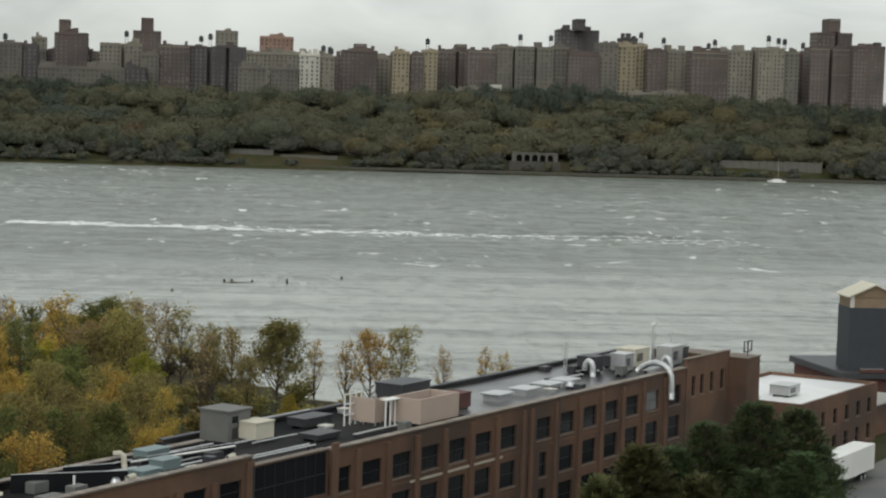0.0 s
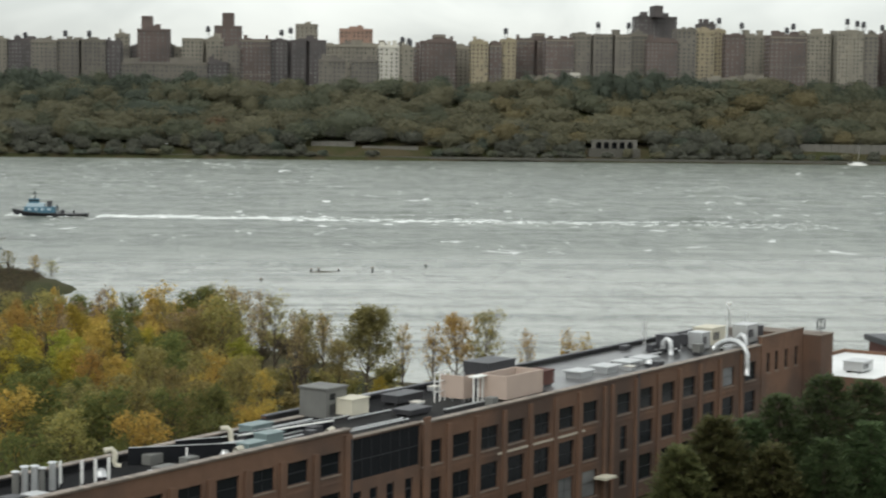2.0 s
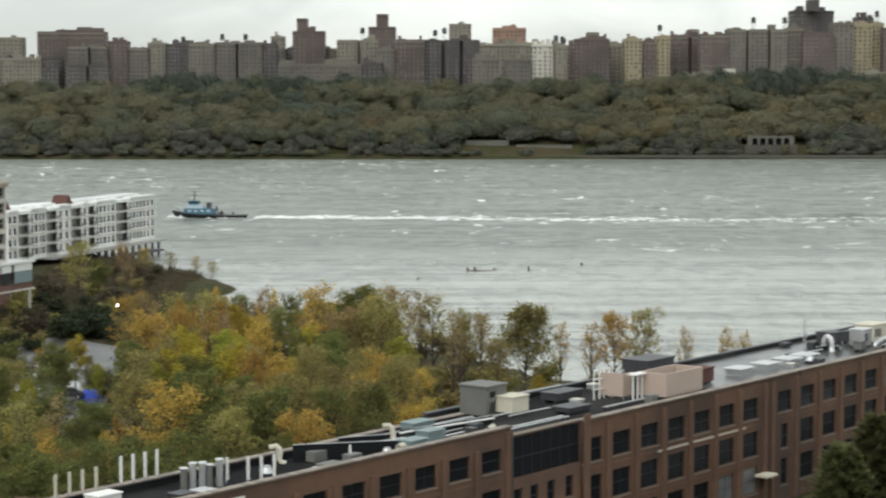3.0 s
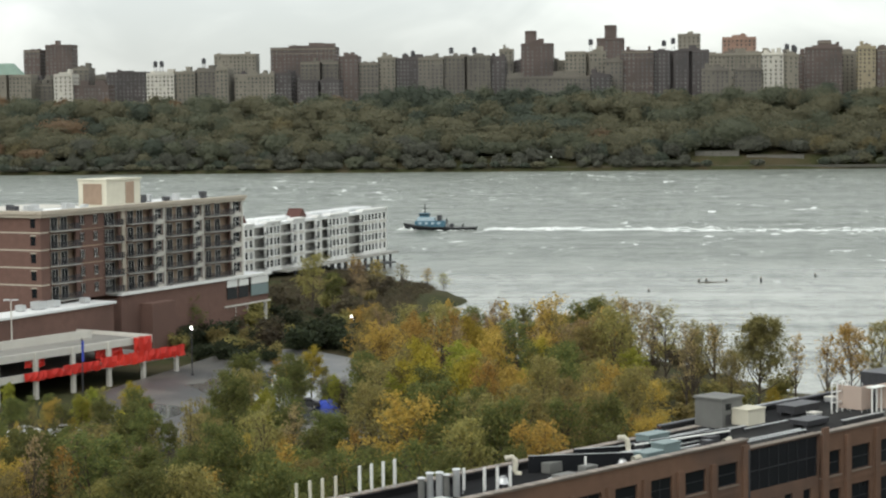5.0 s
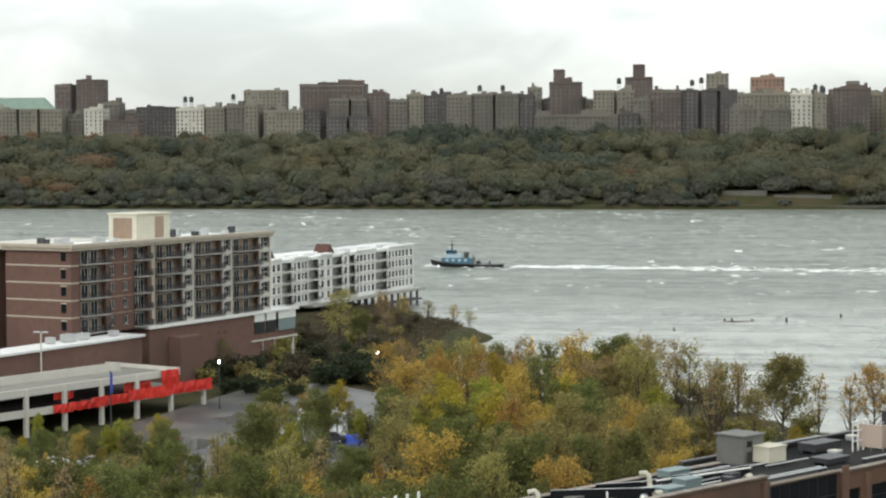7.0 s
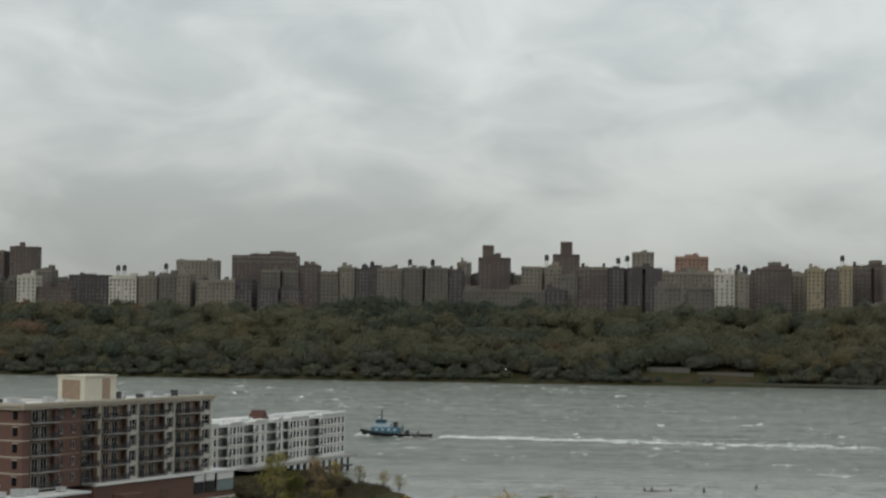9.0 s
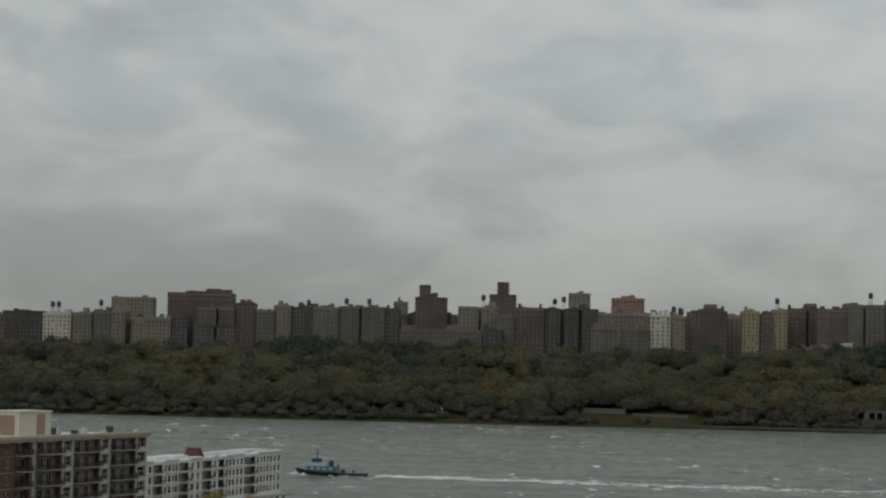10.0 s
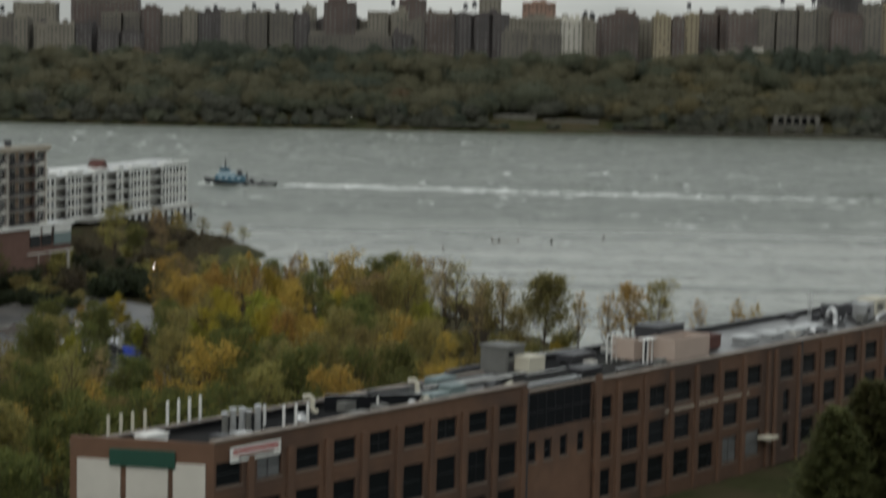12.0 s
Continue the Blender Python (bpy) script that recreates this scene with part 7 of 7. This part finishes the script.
# ---- old piles, debris and a moored catamaran ----
for x, y, h, label in ((21.5, 503, 1.2, "single dark timber pile in the shallows"), (6.2, 503, 0.8, "dark timber pile in a pair in the shallows"), (8.0, 503.5, 0.9, "dark timber pile in a pair in the shallows"), (13.0, 506, 0.5, "low broken timber pile in the shallows"), (-6.0, 478, 0.6, "low broken timber pile in the shallows"), (36, 520, 0.7, "low broken timber pile in the shallows")):
    p = thing("timber_pile", pose(x, y, -2.5), label, "pile", "old river piles")
    part("post", Build().tube([(0, 0, 0), (0.05, 0.05, 1.5), (0.0, 0.1, 2.5 + h)], 0.34, 7, taper=0.27), METAL_DARK, p)
    part("worn_top", Build().cone(0, 0.1, 2.5 + h, 2.75 + h, 0.25, 0.08, 7), WOOD, p)
log = thing("drift_timber", pose(5.0, 502.4, 0.02, 0, 0, 4), "half sunk timber lying by the piles", "timber")
part("beam", Build().tube([(0, 0, -0.1), (3, 0.2, 0.15), (9, 0.3, -0.1)], 0.16, 6), BARK, log)
catm = thing("catamaran", pose(404, 1396, 0.0, 0, 0, 6), "small white catamaran moored near the far bank", "boat")
for yy in (-2.2, 2.2):
    part("float_hull", Build().tube([(-6, yy, 0.9), (-4.5, yy, 0.4), (0, yy, 0.3), (5, yy, 0.4), (6, yy, 0.8)], 0.75, 8), WHITE, catm)
part("cabin", Build().box(-3.0, 3.0, -2.0, 2.0, 0.8, 2.3, bevel=0.3), WHITE, catm)
part("mast", Build().cone(0.8, 0, 2.3, 17, 0.12, 0.07, 6), METAL, catm)
part("boom", Build().tube([(0.8, 0, 3.4), (6.0, 0, 3.2)], 0.2, 6), METAL_DARK, catm)

# ---- coping tiles along the factory parapets ----
TILE_FACE = material("glazed_coping_tile", (0.20, 0.165, 0.135), 0.5, 0.25, 1.2, second=(0.13, 0.10, 0.08), tint=0.3)
TILE = Build().box(0, 0.56, -0.06, 0.74, 0, 0.09, bevel=0.035).mesh("coping_tile", TILE_FACE)
for x0, y0, z, n in ((0.05, -0.14, 14.02, 61), (50.2, -0.14, 13.12, 110), (-4.8, 9.86, 13.22, 79)):
    for i in range(n):
        part("coping_tile", TILE, None, fac, m=Matrix.Translation((x0 + i * 0.644, y0, z)))
